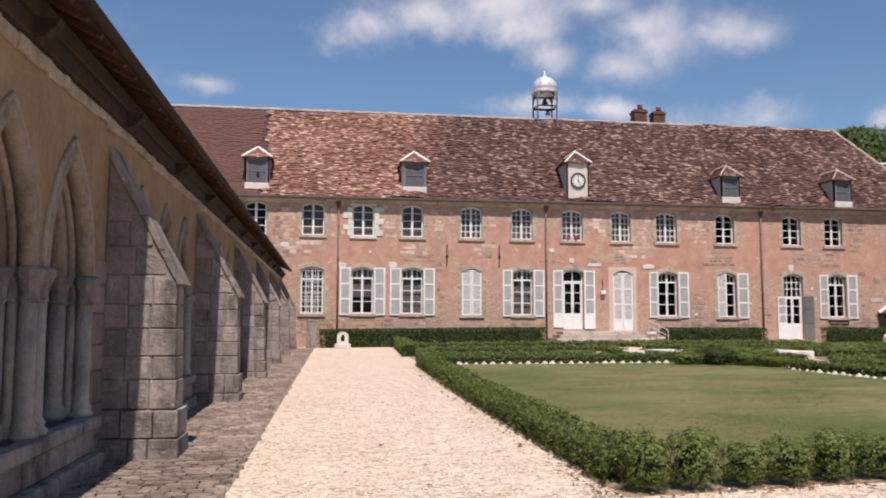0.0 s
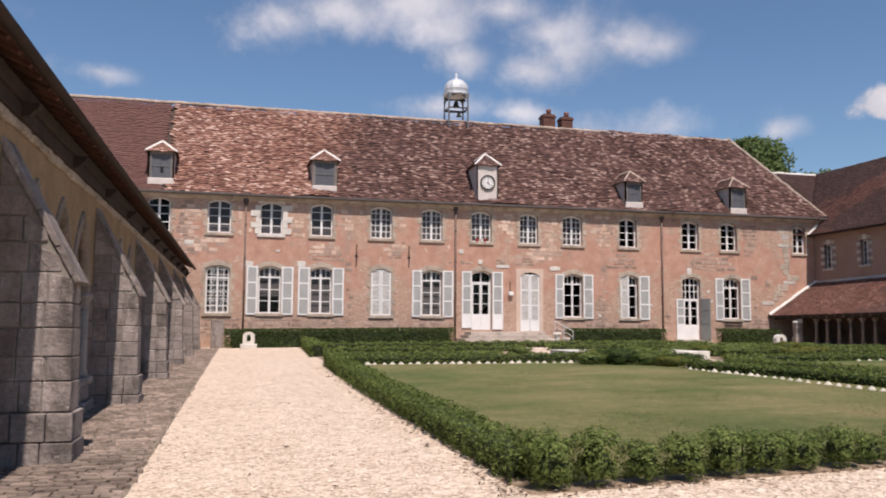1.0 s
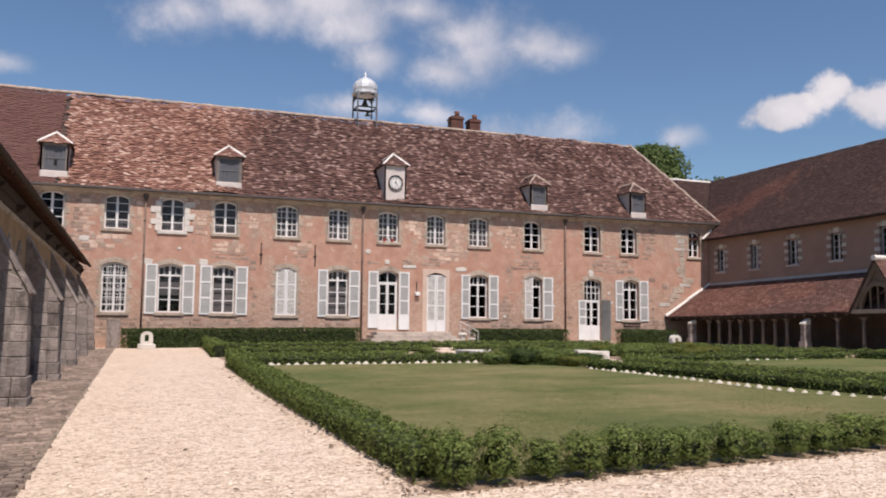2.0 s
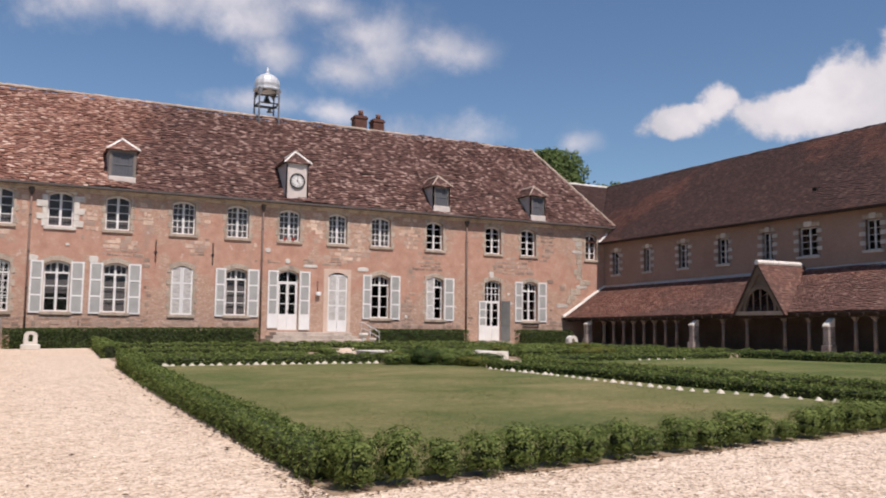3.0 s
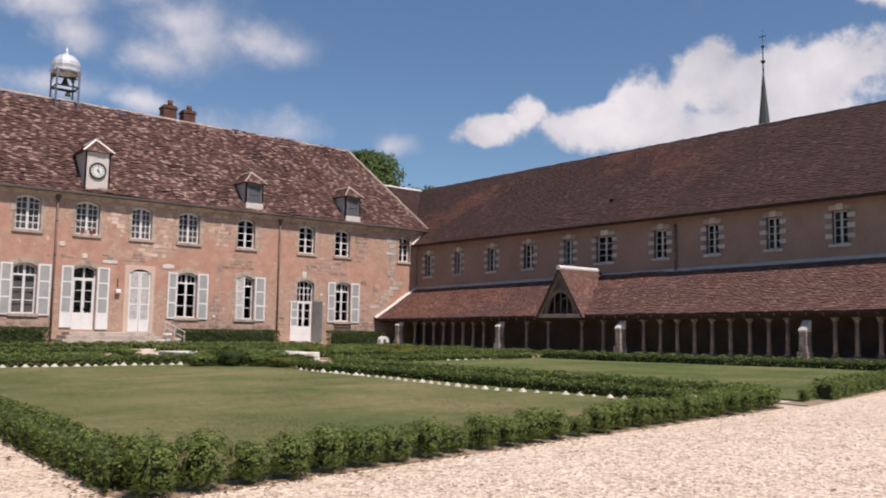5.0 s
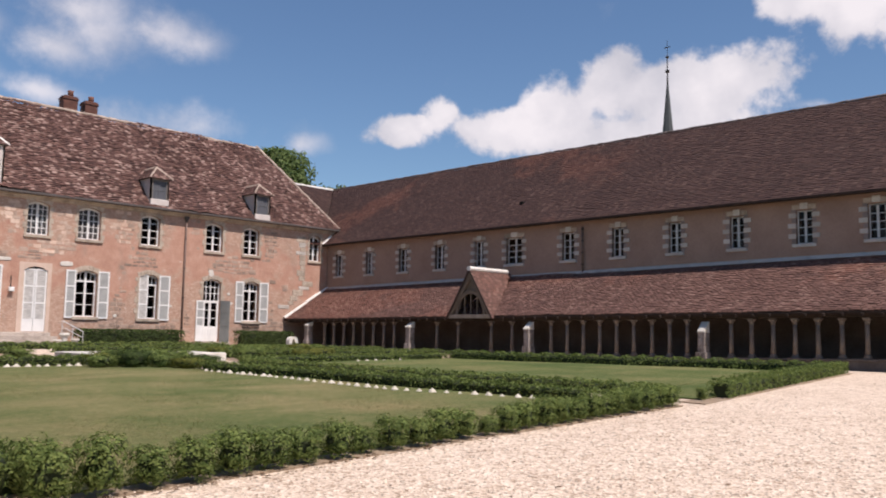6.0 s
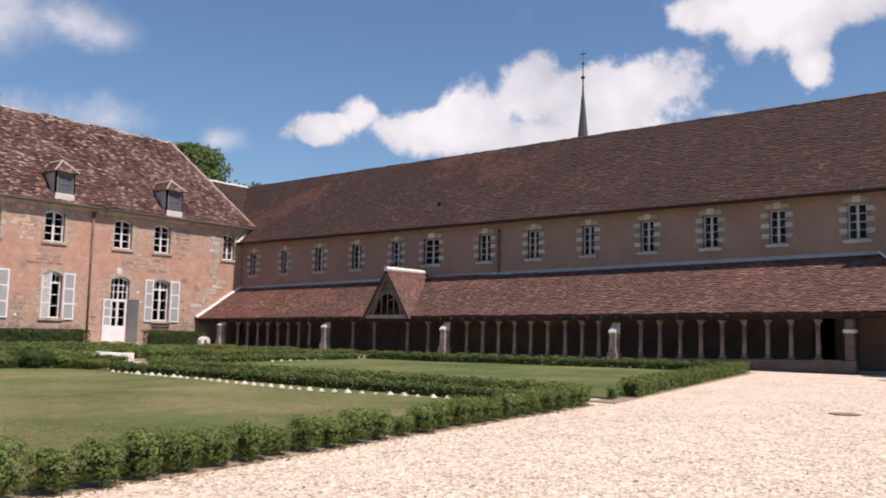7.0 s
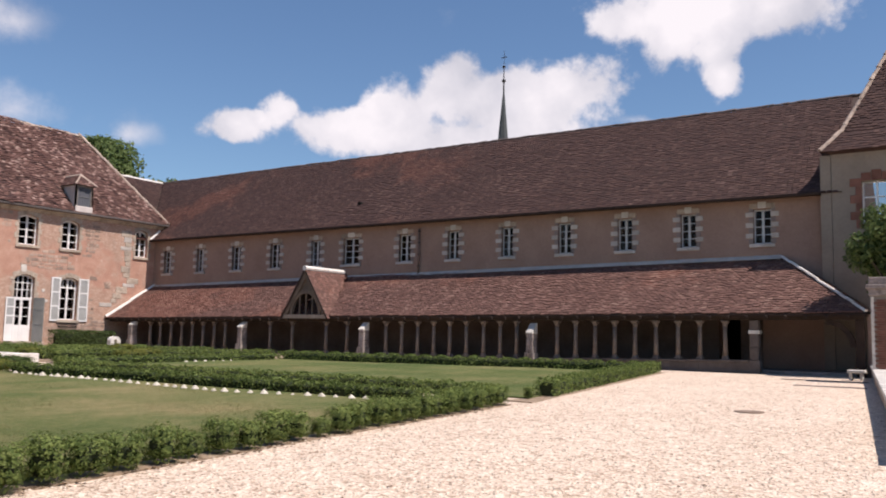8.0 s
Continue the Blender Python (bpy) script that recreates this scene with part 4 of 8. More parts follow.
def shutter(par, x0, x1, z0, z1, y, mframe=None, mslat=None, label="louvred shutter leaf", solid_foot=0.0):
    """A louvred leaf in the plane of the wall: stiles, rails, and slats between them."""
    bm = bmesh.new()
    t = 0.085
    zs = z0 + solid_foot
    for a, b in ((x0, x0 + t), (x1 - t, x1)):
        box(bm, a, b, y - 0.04, y, z0, z1)
    for k in range(4):
        z = zs + (z1 - zs - t) * k / 3
        box(bm, x0 + t, x1 - t, y - 0.038, y - 0.002, z, z + t)
    if solid_foot:
        box(bm, x0 + t, x1 - t, y - 0.03, y - 0.008, z0, zs)
    leaf = part("shutter", bm, mframe or M_PAINT, par, label)
    bm = bmesh.new()
    n = int((z1 - zs) / 0.085)
    for k in range(n):
        z = zs + 0.03 + (z1 - zs - 0.1) * k / n
        solid(bm, [(x0 + t, y - 0.034, z), (x1 - t, y - 0.034, z), (x1 - t, y - 0.010, z + 0.07), (x0 + t, y - 0.010, z + 0.07)], [(0, 1, 2, 3)])
    box(bm, x0 + t, x1 - t, y - 0.010, y - 0.004, zs, z1 - 0.01)
    part("louvre_panel", bm, mslat or M_SHUT, leaf, "pale grey louvres")
    return leaf


M_SLAT = simple("weathered_white_slats", (0.24, 0.225, 0.205), (0.76, 0.74, 0.70), 5, 22, stretch=(0.8, 1, 5))
for i, (a, b) in enumerate(UPPER):
    z0, z1 = up_z(a)
    small = 4 <= i <= 8
    quo, st = ((0.34, 0.05), M_STONE_PALE) if i == 2 else (None, None)
    lab = "upper casement window with many small white-framed panes" if small else "upper casement window with white mullion and bars"
    if i == 2:
        lab = "upper casement window in bright new stone quoins"
    window_n(a, b, z0, z1, 0.18, 2 if small else 1, 5 if small else 4, lab, 0.0, quo, st, True, 0.0 if 0 < i < 9 else None)

SH = {"b": (0.42, 2.98), "c": (3.25, 5.82), "d": (9.78, 12.24), "e": (18.60, 21.06), "g": (29.38, 31.87)}
for key in ("b", "c", "d", "e", "g"):
    x0, x1, z0, z1 = LOWER[key]
    w = window_n(x0, x1, z0, z1, 0.20, 1, 3, "tall ground-floor casement with open pale shutters", 0.42, drawn={"b": 0.36, "c": 0.0, "d": 0.0}.get(key))
    s0, s1 = SH[key]
    shutter(w, s0, x0 - 0.04, z0 - 0.08, z1 - 0.03, NY - 0.035)
    shutter(w, x1 + 0.04, s1, z0 - 0.08, z1 - 0.03, NY - 0.035)
x0, x1, z0, z1 = LOWER["barred"]
w = window_n(x0, x1, z0, z1, 0.20, 2, 5, "ground-floor window behind an iron grille", 0.5)
bm = bmesh.new()
for k in range(7):
    x = x0 + 0.07 + (x1 - x0 - 0.14) * k / 6
    box(bm, x - 0.012, x + 0.012, NY + 0.06, NY + 0.084, z0, z1 - 0.03)
for k in range(9):
    z = z0 + 0.1 + (z1 - z0 - 0.35) * k / 8
    box(bm, x0, x1, NY + 0.055, NY + 0.062, z - 0.012, z + 0.012)
part("grille", bm, M_PAINT, w, "white-painted iron grille")
x0, x1, z0, z1 = LOWER["closed"]
w = window_n(x0, x1, z0, z1, 0.20, 1, 3, "window closed by two white louvred shutters", 0.42)
shutter(w, x0 + 0.0, (x0 + x1) / 2 - 0.01, z0, z1 - 0.06, NY + 0.06, M_PAINT, M_SLAT)
shutter(w, (x0 + x1) / 2 + 0.01, x1 - 0.0, z0, z1 - 0.06, NY + 0.06, M_PAINT, M_SLAT)
x0, x1, z0, z1 = LOWER["f"]
w = window_n(x0, x1, z0, z1, 0.20, 1, 3, "ground-floor window with one shutter leaf closed", 0.42)
shutter(w, x0 - 0.02, (x0 + x1) / 2 - 0.02, z0 - 0.05, z1 - 0.03, NY + 0.05, M_PAINT, M_SLAT)
shutter(w, x1 + 0.06, 24.82, z0 - 0.08, z1 - 0.03, NY - 0.035)


def glazed_door(num, x0, x1, z0, z1, foot, label, leaf_top=None):
    par = thing("door_%d" % num, (x0 + x1) / 2, NY, z0, label, "door", kind="structure")
    yf, m = NY + 0.2, (x0 + x1) / 2
    lt = leaf_top or z1 - 0.20 - 0.55
    bm = bmesh.new()
    arched_frame(bm, x0, x1, z0, z1, 0.2, yf, yf + 0.08, 0.06)
    box(bm, x0 + 0.06, x1 - 0.06, yf - 0.01, yf + 0.07, lt, lt + 0.09)
    box(bm, m - 0.03, m + 0.03, yf, yf + 0.06, lt + 0.09, z1 - 0.06)
    if leaf_top:
        for f in (0.25, 0.5, 0.75):
            x = x0 + (x1 - x0) * f
            box(bm, x - 0.022, x + 0.022, yf + 0.004, yf + 0.056, lt + 0.09, arch_z(x, x0, x1, z1, 0.2) - 0.05)
        for f in (0.36, 0.68):
            z = lt + 0.09 + (z1 - 0.2 - lt) * f
            box(bm, x0 + 0.06, x1 - 0.06, yf + 0.006, yf + 0.054, z - 0.022, z + 0.022)
    part("door_frame", bm, M_PAINT, par)
    for a, b in ((x0 + 0.06, m - 0.004), (m + 0.004, x1 - 0.06)):
        bm = bmesh.new()
        box(bm, a, a + 0.075, yf, yf + 0.05, z0 + 0.02, lt)
        box(bm, b - 0.075, b, yf, yf + 0.05, z0 + 0.02, lt)
        box(bm, a + 0.075, b - 0.075, yf, yf + 0.05, lt - 0.07, lt)
        box(bm, a + 0.075, b - 0.075, yf + 0.01, yf + 0.04, z0 + 0.02, z0 + foot)
        box(bm, a + 0.12, b - 0.12, yf - 0.002, yf + 0.02, z0 + 0.12, z0 + foot - 0.1, 0.008)
        for k in range(1, 3):
            z = z0 + foot + (lt - z0 - foot) * k / 3
            box(bm, a + 0.075, b - 0.075, yf + 0.005, yf + 0.045, z - 0.018, z + 0.018)
        leaf = part("door_leaf", bm, M_PAINT, par)
        for k in range(3):
            hh = (lt - z0 - foot - 0.05) / 3
            pane(par, (a + b) / 2, yf + 0.026, z0 + foot + hh * (k + 0.5), b - a - 0.14, hh)
        pane(par, (a + b) / 2, yf + 0.03, (lt + z1) / 2, b - a, z1 - lt)
    bm = bmesh.new()
    box(bm, m + 0.02, m + 0.05, yf - 0.05, yf, z0 + foot + 0.12, z0 + foot + 0.24, 0.006)
    part("door_handle", bm, M_IRON, par)
    surround(par, x0, x1, z0, z1, 0.2, M_STONE_WARM, "dressed stone surround")
    return par


x0, x1, z0, z1 = LOWER["door_a"]
d1 = glazed_door(1, x0, x1, z0, z1, 0.92, "white glazed double door with open shutters above steps")
shutter(d1, 12.76, x0 - 0.03, z0 + 0.1, z1 - 0.05, NY - 0.035, None, None, "shutter leaf with a solid white foot", 0.75)
shutter(d1, x1 + 0.05, 15.28, z0 + 0.02, z1 - 0.05, NY - 0.035, None, None, "shutter leaf with a solid white foot", 0.82)
# doorway closed by louvred leaves, in a pale rendered border
x0, x1, z0, z1 = LOWER["door_b"]
par = thing("door_2", (x0 + x1) / 2, NY, z0, "doorway closed by white louvred leaves in pale border", "door", kind="structure")
for a, b in ((x0, (x0 + x1) / 2 - 0.01), ((x0 + x1) / 2 + 0.01, x1)):
    shutter(par, a, b, z0, z1 - 0.12, NY + 0.08, M_PAINT, M_SLAT, "white louvred leaf with solid foot", 0.6)
bm = bmesh.new()
for a, b in ((x0 - 0.27, x0 - 0.002), (x1 + 0.002, x1 + 0.21)):
    box(bm, a, b, NY - 0.02, NY + 0.15, z0 - 0.05, z1 + 0.22)
for k in range(8):
    a, b = x0 + (x1 - x0) * k / 8, x0 + (x1 - x0) * (k + 1) / 8
    prism(bm, [(a, arch_z(a, x0, x1, z1, 0.2)), (b, arch_z(b, x0, x1, z1, 0.2)), (b, z1 + 0.22), (a, z1 + 0.22)], "y", NY - 0.02, NY + 0.15)
part("border", bm, simple("pale_pink_render", (0.50, 0.37, 0.29), (0.64, 0.50, 0.41), 2, 20), par, "smooth pale pink rendered border")
x0, x1, z0, z1 = LOWER["door_c"]
d3 = glazed_door(3, x0, x1, z0, z1, 0.95, "white glazed double door with fanlight and open leaves", 3.35)
shutter(d3, 26.64, x0 + 0.10, 0.88, 3.42, NY - 0.04, M_PAINT, M_SHUT, "pale outer leaf folded back", 0.9)
bm = bmesh.new()
for s in (0,):
    ang = radians(-68)
    ca, sa = math.cos(ang), math.sin(ang)
    def tw(u, v, z):
        return (x1 + u * ca * 1 + v * -sa, NY - 0.04 + u * sa + v * ca, z)
    W = 0.72
    pts = [tw(0, 0, 0.84), tw(W, 0, 0.84), tw(W, 0, 3.43), tw(0, 0, 3.43), tw(0, 0.04, 0.84), tw(W, 0.04, 0.84), tw(W, 0.04, 3.43), tw(0, 0.04, 3.43)]
    solid(bm, pts, [(0, 1, 2, 3), (5, 4, 7, 6), (4, 0, 3, 7), (1, 5, 6, 2), (3, 2, 6, 7), (4, 5, 1, 0)])
    for z0b, z1b in ((0.95, 1.7), (1.85, 2.55), (2.7, 3.3)):
        pts = [tw(0.09, -0.012, z0b), tw(W - 0.09, -0.012, z0b), tw(W - 0.09, -0.012, z1b), tw(0.09, -0.012, z1b), tw(0.09, 0.0, z0b), tw(W - 0.09, 0.0, z0b), tw(W - 0.09, 0.0, z1b), tw(0.09, 0.0, z1b)]
        solid(bm, pts, [(0, 1, 2, 3), (4, 0, 3, 7), (1, 5, 6, 2), (3, 2, 6, 7), (4, 5, 1, 0)])
part("outer_leaf", bm, M_SHUT_DK, d3, "grey panelled outer leaf standing open")


# downpipes, iron ties and small wall fittings
def downpipe(x, y, z0, z1, zg, label, material=M_PIPE, hop=True):
    par = thing("downpipe", x, y, zg, label, "downpipe")
    bm = bmesh.new()
    cyl(bm, x, y, zg, z1 - 0.35, 0.055, seg=10)
    part("pipe", bm, material, par, "", True)
    if hop:
        bm = bmesh.new()
        lathe(bm, x, y, [(0.05, z1 - 0.42), (0.07, z1 - 0.38), (0.15, z1 - 0.16), (0.16, z1 - 0.05), (0.13, z1 - 0.05)], 10)
        part("hopper", bm, M_ZINC, par, "zinc hopper head")
    for k in range(4):
        z = zg + (z1 - zg) * (k + 0.6) / 4.4
        bm = bmesh.new()
        cyl(bm, x, y, z, z + 0.05, 0.07, seg=10)
        part("bracket", bm, M_IRON, par)
    return par


downpipe(0.30, NY - 0.09, 1.5, 8.66, gz(0.3, NY), "brown rainwater pipe between window bays")
downpipe(12.36, NY - 0.09, 1.5, 8.66, gz(12.3, NY), "brown rainwater pipe with zinc hopper")
downpipe(25.70, NY - 0.09, 1.0, 8.60, gz(25.7, NY), "brown rainwater pipe with zinc hopper")
for x in (6.52, 9.58):
    bm = bmesh.new()
    box(bm, x - 0.03, x + 0.03, NY - 0.05, NY, 5.0, 6.25, 0.01)
    tie = thing("wall_tie", x, NY, 5.0, "black iron wall tie bar on the render", "wall tie")
    part("bar", bm, M_IRON, tie)
    bm = bmesh.new()
    box(bm, x - 0.09, x + 0.09, NY - 0.06, NY - 0.0, 5.55, 5.62, 0.01)
    part("cross_pin", bm, M_IRON, tie)
def bar_between(p, q, r):
    """A thin square bar from one point to another."""
    p, q = Vector(p), Vector(q)
    d = (q - p).normalized()
    a = d.cross(Vector((0, 1, 0)) if abs(d.y) < 0.9 else Vector((1, 0, 0))).normalized() * r
    b = d.cross(a).normalized() * r
    bm = bmesh.new()
    solid(bm, [p - a - b, p + a - b, p + a + b, p - a + b, q - a - b, q + a - b, q + a + b, q - a + b], [(0, 1, 2, 3), (5, 4, 7, 6), (0, 4, 5, 1), (3, 2, 6, 7), (0, 3, 7, 4), (1, 5, 6, 2)])
    bmesh.ops.recalc_face_normals(bm, faces=bm.faces[:])
    return bm


rail = thing("handrail", 18.55, 46.6, gz(18.5, 46.6), "thin pale iron handrail beside the steps", "handrail")
part("top_rail", bar_between((18.15, 46.9, 1.95), (19.0, 46.2, 1.38), 0.02), M_FRAME_GREY, rail)
part("lower_rail", bar_between((18.15, 46.9, 1.62), (19.0, 46.2, 1.05), 0.014), M_FRAME_GREY, rail)
for x, y, z in ((18.15, 46.9, 1.97), (18.58, 46.55, 1.68), (19.0, 46.2, 1.40)):
    part("post", bar_between((x, y, gz(x, y)), (x, y, z), 0.016), M_FRAME_GREY, rail)
holder = thing("flower_box_holder", 30.6, NY - 0.1, 1.72, "small scrolled iron flower box holder under a sill", "flower box holder")
for z in (1.74, 1.96):
    part("rail", bar_between((29.95, NY - 0.12, z), (31.2, NY - 0.12, z), 0.014), M_IRON, holder)
for k in range(6):
    bm = bmesh.new()
    xc, r0, r1 = 30.06 + 0.205 * k, 0.055, 0.085
    for t in range(12):
        a, b = 2 * math.pi * t / 12, 2 * math.pi * (t + 1) / 12
        prism(bm, [(xc + r0 * math.cos(a), 1.85 + r0 * math.sin(a)), (xc + r1 * math.cos(a), 1.85 + r1 * math.sin(a)), (xc + r1 * math.cos(b), 1.85 + r1 * math.sin(b)), (xc + r0 * math.cos(b), 1.85 + r0 * math.sin(b))], "y", NY - 0.13, NY - 0.11)
    bmesh.ops.remove_doubles(bm, verts=bm.verts[:], dist=0.001)
    part("scroll", bm, M_IRON, holder)
for x in (29.98, 31.17):
    part("bracket", bar_between((x, NY - 0.12, 1.76), (x, NY, 1.9), 0.014), M_IRON, holder)
pot = thing("flower_pot", 14.2, NY + 0.1, up_z(13.4)[0], "small red flower pots on the upper sill", "flower pot")
for k, dx in enumerate((-0.28, 0.0, 0.22)):
    bm = bmesh.new()
    lathe(bm, 14.0 + dx, NY + 0.08, [(0.06, up_z(13.4)[0] - 0.01), (0.09, up_z(13.4)[0] + 0.2), (0.10, up_z(13.4)[0] + 0.22), (0.07, up_z(13.4)[0] + 0.22)], 8)
    part("pot", bm, M_RED if k != 1 else M_PAINT, pot)
# white wall plaque on an iron stem; it gives no light
box_l = thing("wall_plaque", 15.75, NY, 3.5, "small white plaque on an iron stem on the front", "wall lamp")
bm = bmesh.new()
box(bm, 15.62, 15.90, NY - 0.22, NY - 0.02, 3.45, 3.68, 0.03)
part("housing", bm, M_PAINT, box_l)
bm = bmesh.new()
box(bm, 15.72, 15.78, NY - 0.02, NY, 3.4, 4.3, 0.01)
part("stem", bm, M_IRON, box_l)
# pale repair stones left bare in the render
rep = [(0.5, 5.0, 0.55, 0.35), (3.4, 5.05, 0.5, 0.4), (15.3, 5.18, 0.9, 0.22), (18.6, 5.12, 0.7, 0.30), (27.6, 5.15, 0.35, 0.5), (28.9, 3.9, 0.2, 0.22), (-3.0, 4.6, 0.5, 0.35), (13.9, 5.42, 0.28, 0.34),
       (12.7, 6.0, 0.3, 0.3), (-2.7, 6.1, 0.55, 0.3), (2.1, 5.75, 0.2, 0.16), (29.1, 3.3, 0.22, 0.18), (24.9, 3.0, 0.22, 0.18), (21.5, 2.3, 0.2, 0.2)]
for x, z, w, h in rep:
    bm = bmesh.new()
    ring = []
    for t in np.linspace(0.3, 0.3 + 2 * math.pi, 10, endpoint=False):
        c, q = [math.copysign(abs(v) ** 0.45, v) * random.uniform(0.82, 1.06) for v in (math.cos(t), math.sin(t))]
        ring.append((x + w * 0.52 * c, z + h * 0.46 * q))
    prism(bm, ring, "y", NY - 0.034, NY + 0.1)
    bmesh.ops.bevel(bm, geom=bm.edges[:], offset=0.015, segments=1, affect="EDGES")
    tagged(part("stone_patch", bm, M_STONE_PALE), "bare pale stone set in the render", "stone", "bare wall stones")
# quoins at the right end of the front
z0 = 3.1
while z0 < 7.95:
    h = random.uniform(0.24, 0.44)
    w = random.uniform(0.32, 0.95)
    xr = 34.85 if z0 > 4.75 else 32.95 + (z0 - 2.55) * 1.2
    bm = bmesh.new()
    box(bm, xr - w, xr - 0.01, NY - 0.022, NY + 0.1, z0, z0 + h - 0.02, 0.015)
    tagged(part("quoin", bm, M_QUOIN if random.random() < 0.5 else M_STONE_WARM), "large weathered quoin stone at the corner", "stone", "corner quoins")
    z0 += h

# ---------------------------------------------------------------- dormers


M_CASE = simple("faded_grey_casement", (0.10, 0.105, 0.11), (0.17, 0.175, 0.18), 2, 30)
M_CHEEK = simple("grey_cheek_render", (0.40, 0.36, 0.33), (0.56, 0.51, 0.47), 2, 20)
M_HATCH = simple("faded_blue_grey_boards", (0.075, 0.08, 0.092), (0.125, 0.13, 0.145), 3, 30, stretch=(5, 1, 0.4), bump=0.4)
M_DORMER = simple("weathered_dormer_timber", (0.15, 0.125, 0.11), (0.26, 0.225, 0.20), 3, 25, stretch=(1, 1, 0.3))


def dormer(xa, xb, z0, ze, zt, clock=False):
    yb = EAVE_Y + (z0 - EAVE_Z) / (RID_Z - EAVE_Z) * (RID_Y - EAVE_Y) - 0.05
    ye = EAVE_Y + (ze - EAVE_Z) / (RID_Z - EAVE_Z) * (RID_Y - EAVE_Y) + 0.3
    yt = EAVE_Y + (zt - EAVE_Z) / (RID_Z - EAVE_Z) * (RID_Y - EAVE_Y) + 0.3
    m = (xa + xb) / 2
    par = thing("dormer", m, yb, z0, "clock dormer with rendered front and tiled cap" if clock else "small dormer with dark window and tiled hipped cap", "dormer")
    for x in (xa, xb):
        bm = bmesh.new()
        s = 0.09 if x == xa else -0.09
        prism(bm, [(yb, z0), (yb, ze), (ye, ze)], "x", min(x, x + s), max(x, x + s))
        part("cheek", bm, M_CHEEK, par, "rendered cheek")
    bm = bmesh.new()
    if clock:
        box(bm, xa, xb, yb, yb + 0.12, z0, ze)
        part("front", bm, M_PINKISH, par, "pale rendered front")
    else:
        box(bm, xa, xa + 0.14, yb, yb + 0.12, z0, ze)
        box(bm, xb - 0.14, xb, yb, yb + 0.12, z0, ze)
        box(bm, xa + 0.14, xb - 0.14, yb, yb + 0.12, ze - 0.16, ze)
        part("front", bm, M_DORMER, par, "weathered timber front")
        bm = bmesh.new()
        box(bm, xa + 0.0, xb - 0.0, yb - 0.07, yb + 0.12, z0 - 0.12, z0 + 0.26, 0.03)
        part("apron", bm, M_PINKISH, par, "white mortared apron")
        bm = bmesh.new()
        w0, w1, q0, q1 = xa + 0.14, xb - 0.14, z0 + 0.26, ze - 0.16
        for a, b in ((w0, w0 + 0.06), (w1 - 0.06, w1)):
            box(bm, a, b, yb + 0.04, yb + 0.09, q0, q1)
        for z in (q0, q1 - 0.06, (q0 + q1) / 2 - 0.03):
            box(bm, w0 + 0.06, w1 - 0.06, yb + 0.045, yb + 0.088, z, z + 0.06)
        part("casement", bm, M_CASE, par)
        bm = bmesh.new()
        n = 5
        for k in range(n):
            a, b = w0 + 0.06 + (w1 - w0 - 0.12) * k / n, w0 + 0.06 + (w1 - w0 - 0.12) * (k + 1) / n
            box(bm, a + 0.004, b - 0.004, yb + 0.07 + 0.006 * (k % 2), yb + 0.11, q0, q1)
        part("hatch", bm, M_HATCH, par, "closed blue-grey boarded hatch")
        if xa < 0:
            # flat dark block, painted as the darkness of a hole
            bm = bmesh.new()
            box(bm, m - 0.03, m + 0.13, yb + 0.05, yb + 0.068, q0 + 0.3, q0 + 0.62, 0.01)
            part("peep_hole", bm, M_SHADE_BLACK, par, "small block painted dark as an unlit hole")
    # cap: hipped front, two side slopes running back into the roof
    o = 0.16
    pts = [(xa - o, yb - o, ze - 0.06), (xb + o, yb - o, ze - 0.06), (m, yb + 0.55, zt), (m, yt, zt), (xa - o, ye + 0.3, ze - 0.06), (xb + o, ye + 0.3, ze - 0.06)]
    bm = bmesh.new()
    solid(bm, pts, [(0, 1, 2), (1, 5, 3, 2), (4, 0, 2, 3), (0, 4, 5, 1)])
    bmesh.ops.recalc_face_normals(bm, faces=bm.faces[:])
    part("cap", bm, M_DECK, par)
    root = par.location
    sl = math.hypot(0.55 + o, zt - ze + 0.06)

    def shifted(p):
        return tuple(Vector(p) - root)
    wid = xb - xa + 2 * o
    tile_slope("cap_tiles", shifted(pts[0]), (1, 0, 0), (0, 0.55 + o, zt - ze + 0.06), wid, sl, lambda v: v / sl * wid / 2, lambda v: wid - v / sl * wid / 2 - 0.1, M_TILE_N, "", w=0.2, ex=0.12, seed=21, sag=0, parent=par)
    sl2 = math.hypot(wid / 2, zt - ze + 0.06)
    L = yt - yb + o
    tile_slope("cap_tiles", shifted(pts[0]), (0, 1, 0), (wid / 2, 0, zt - ze + 0.06), L, sl2, lambda v: v / sl2 * 0.7, lambda v: L, M_TILE_N, "", w=0.2, ex=0.12, seed=22, sag=0, parent=par)
    tile_slope("cap_tiles", shifted(pts[1]), (0, 1, 0), (-wid / 2, 0, zt - ze + 0.06), L, sl2, lambda v: v / sl2 * 0.7, lambda v: L, M_TILE_N, "", w=0.2, ex=0.12, seed=23, sag=0, parent=par)
    bm = bmesh.new()
    for p, q in ((pts[0], pts[2]), (pts[1], pts[2]), (pts[2], pts[3])):
        p, q = Vector(p), Vector(q)
        d = (q - p)
        s = d.cross(Vector((0, 0, 1))).normalized() * 0.06
        u = Vector((0, 0, 0.09))
        solid(bm, [p - s, p + s, p + u, q - s, q + s, q + u], [(0, 1, 2), (3, 5, 4), (0, 2, 5, 3), (1, 4, 5, 2), (0, 3, 4, 1)])
    bmesh.ops.recalc_face_normals(bm, faces=bm.faces[:])
    part("hip_mortar", bm, M_WHITE_RIDGE if m < 15 else M_RIDGE, par, "pale mortar hips")
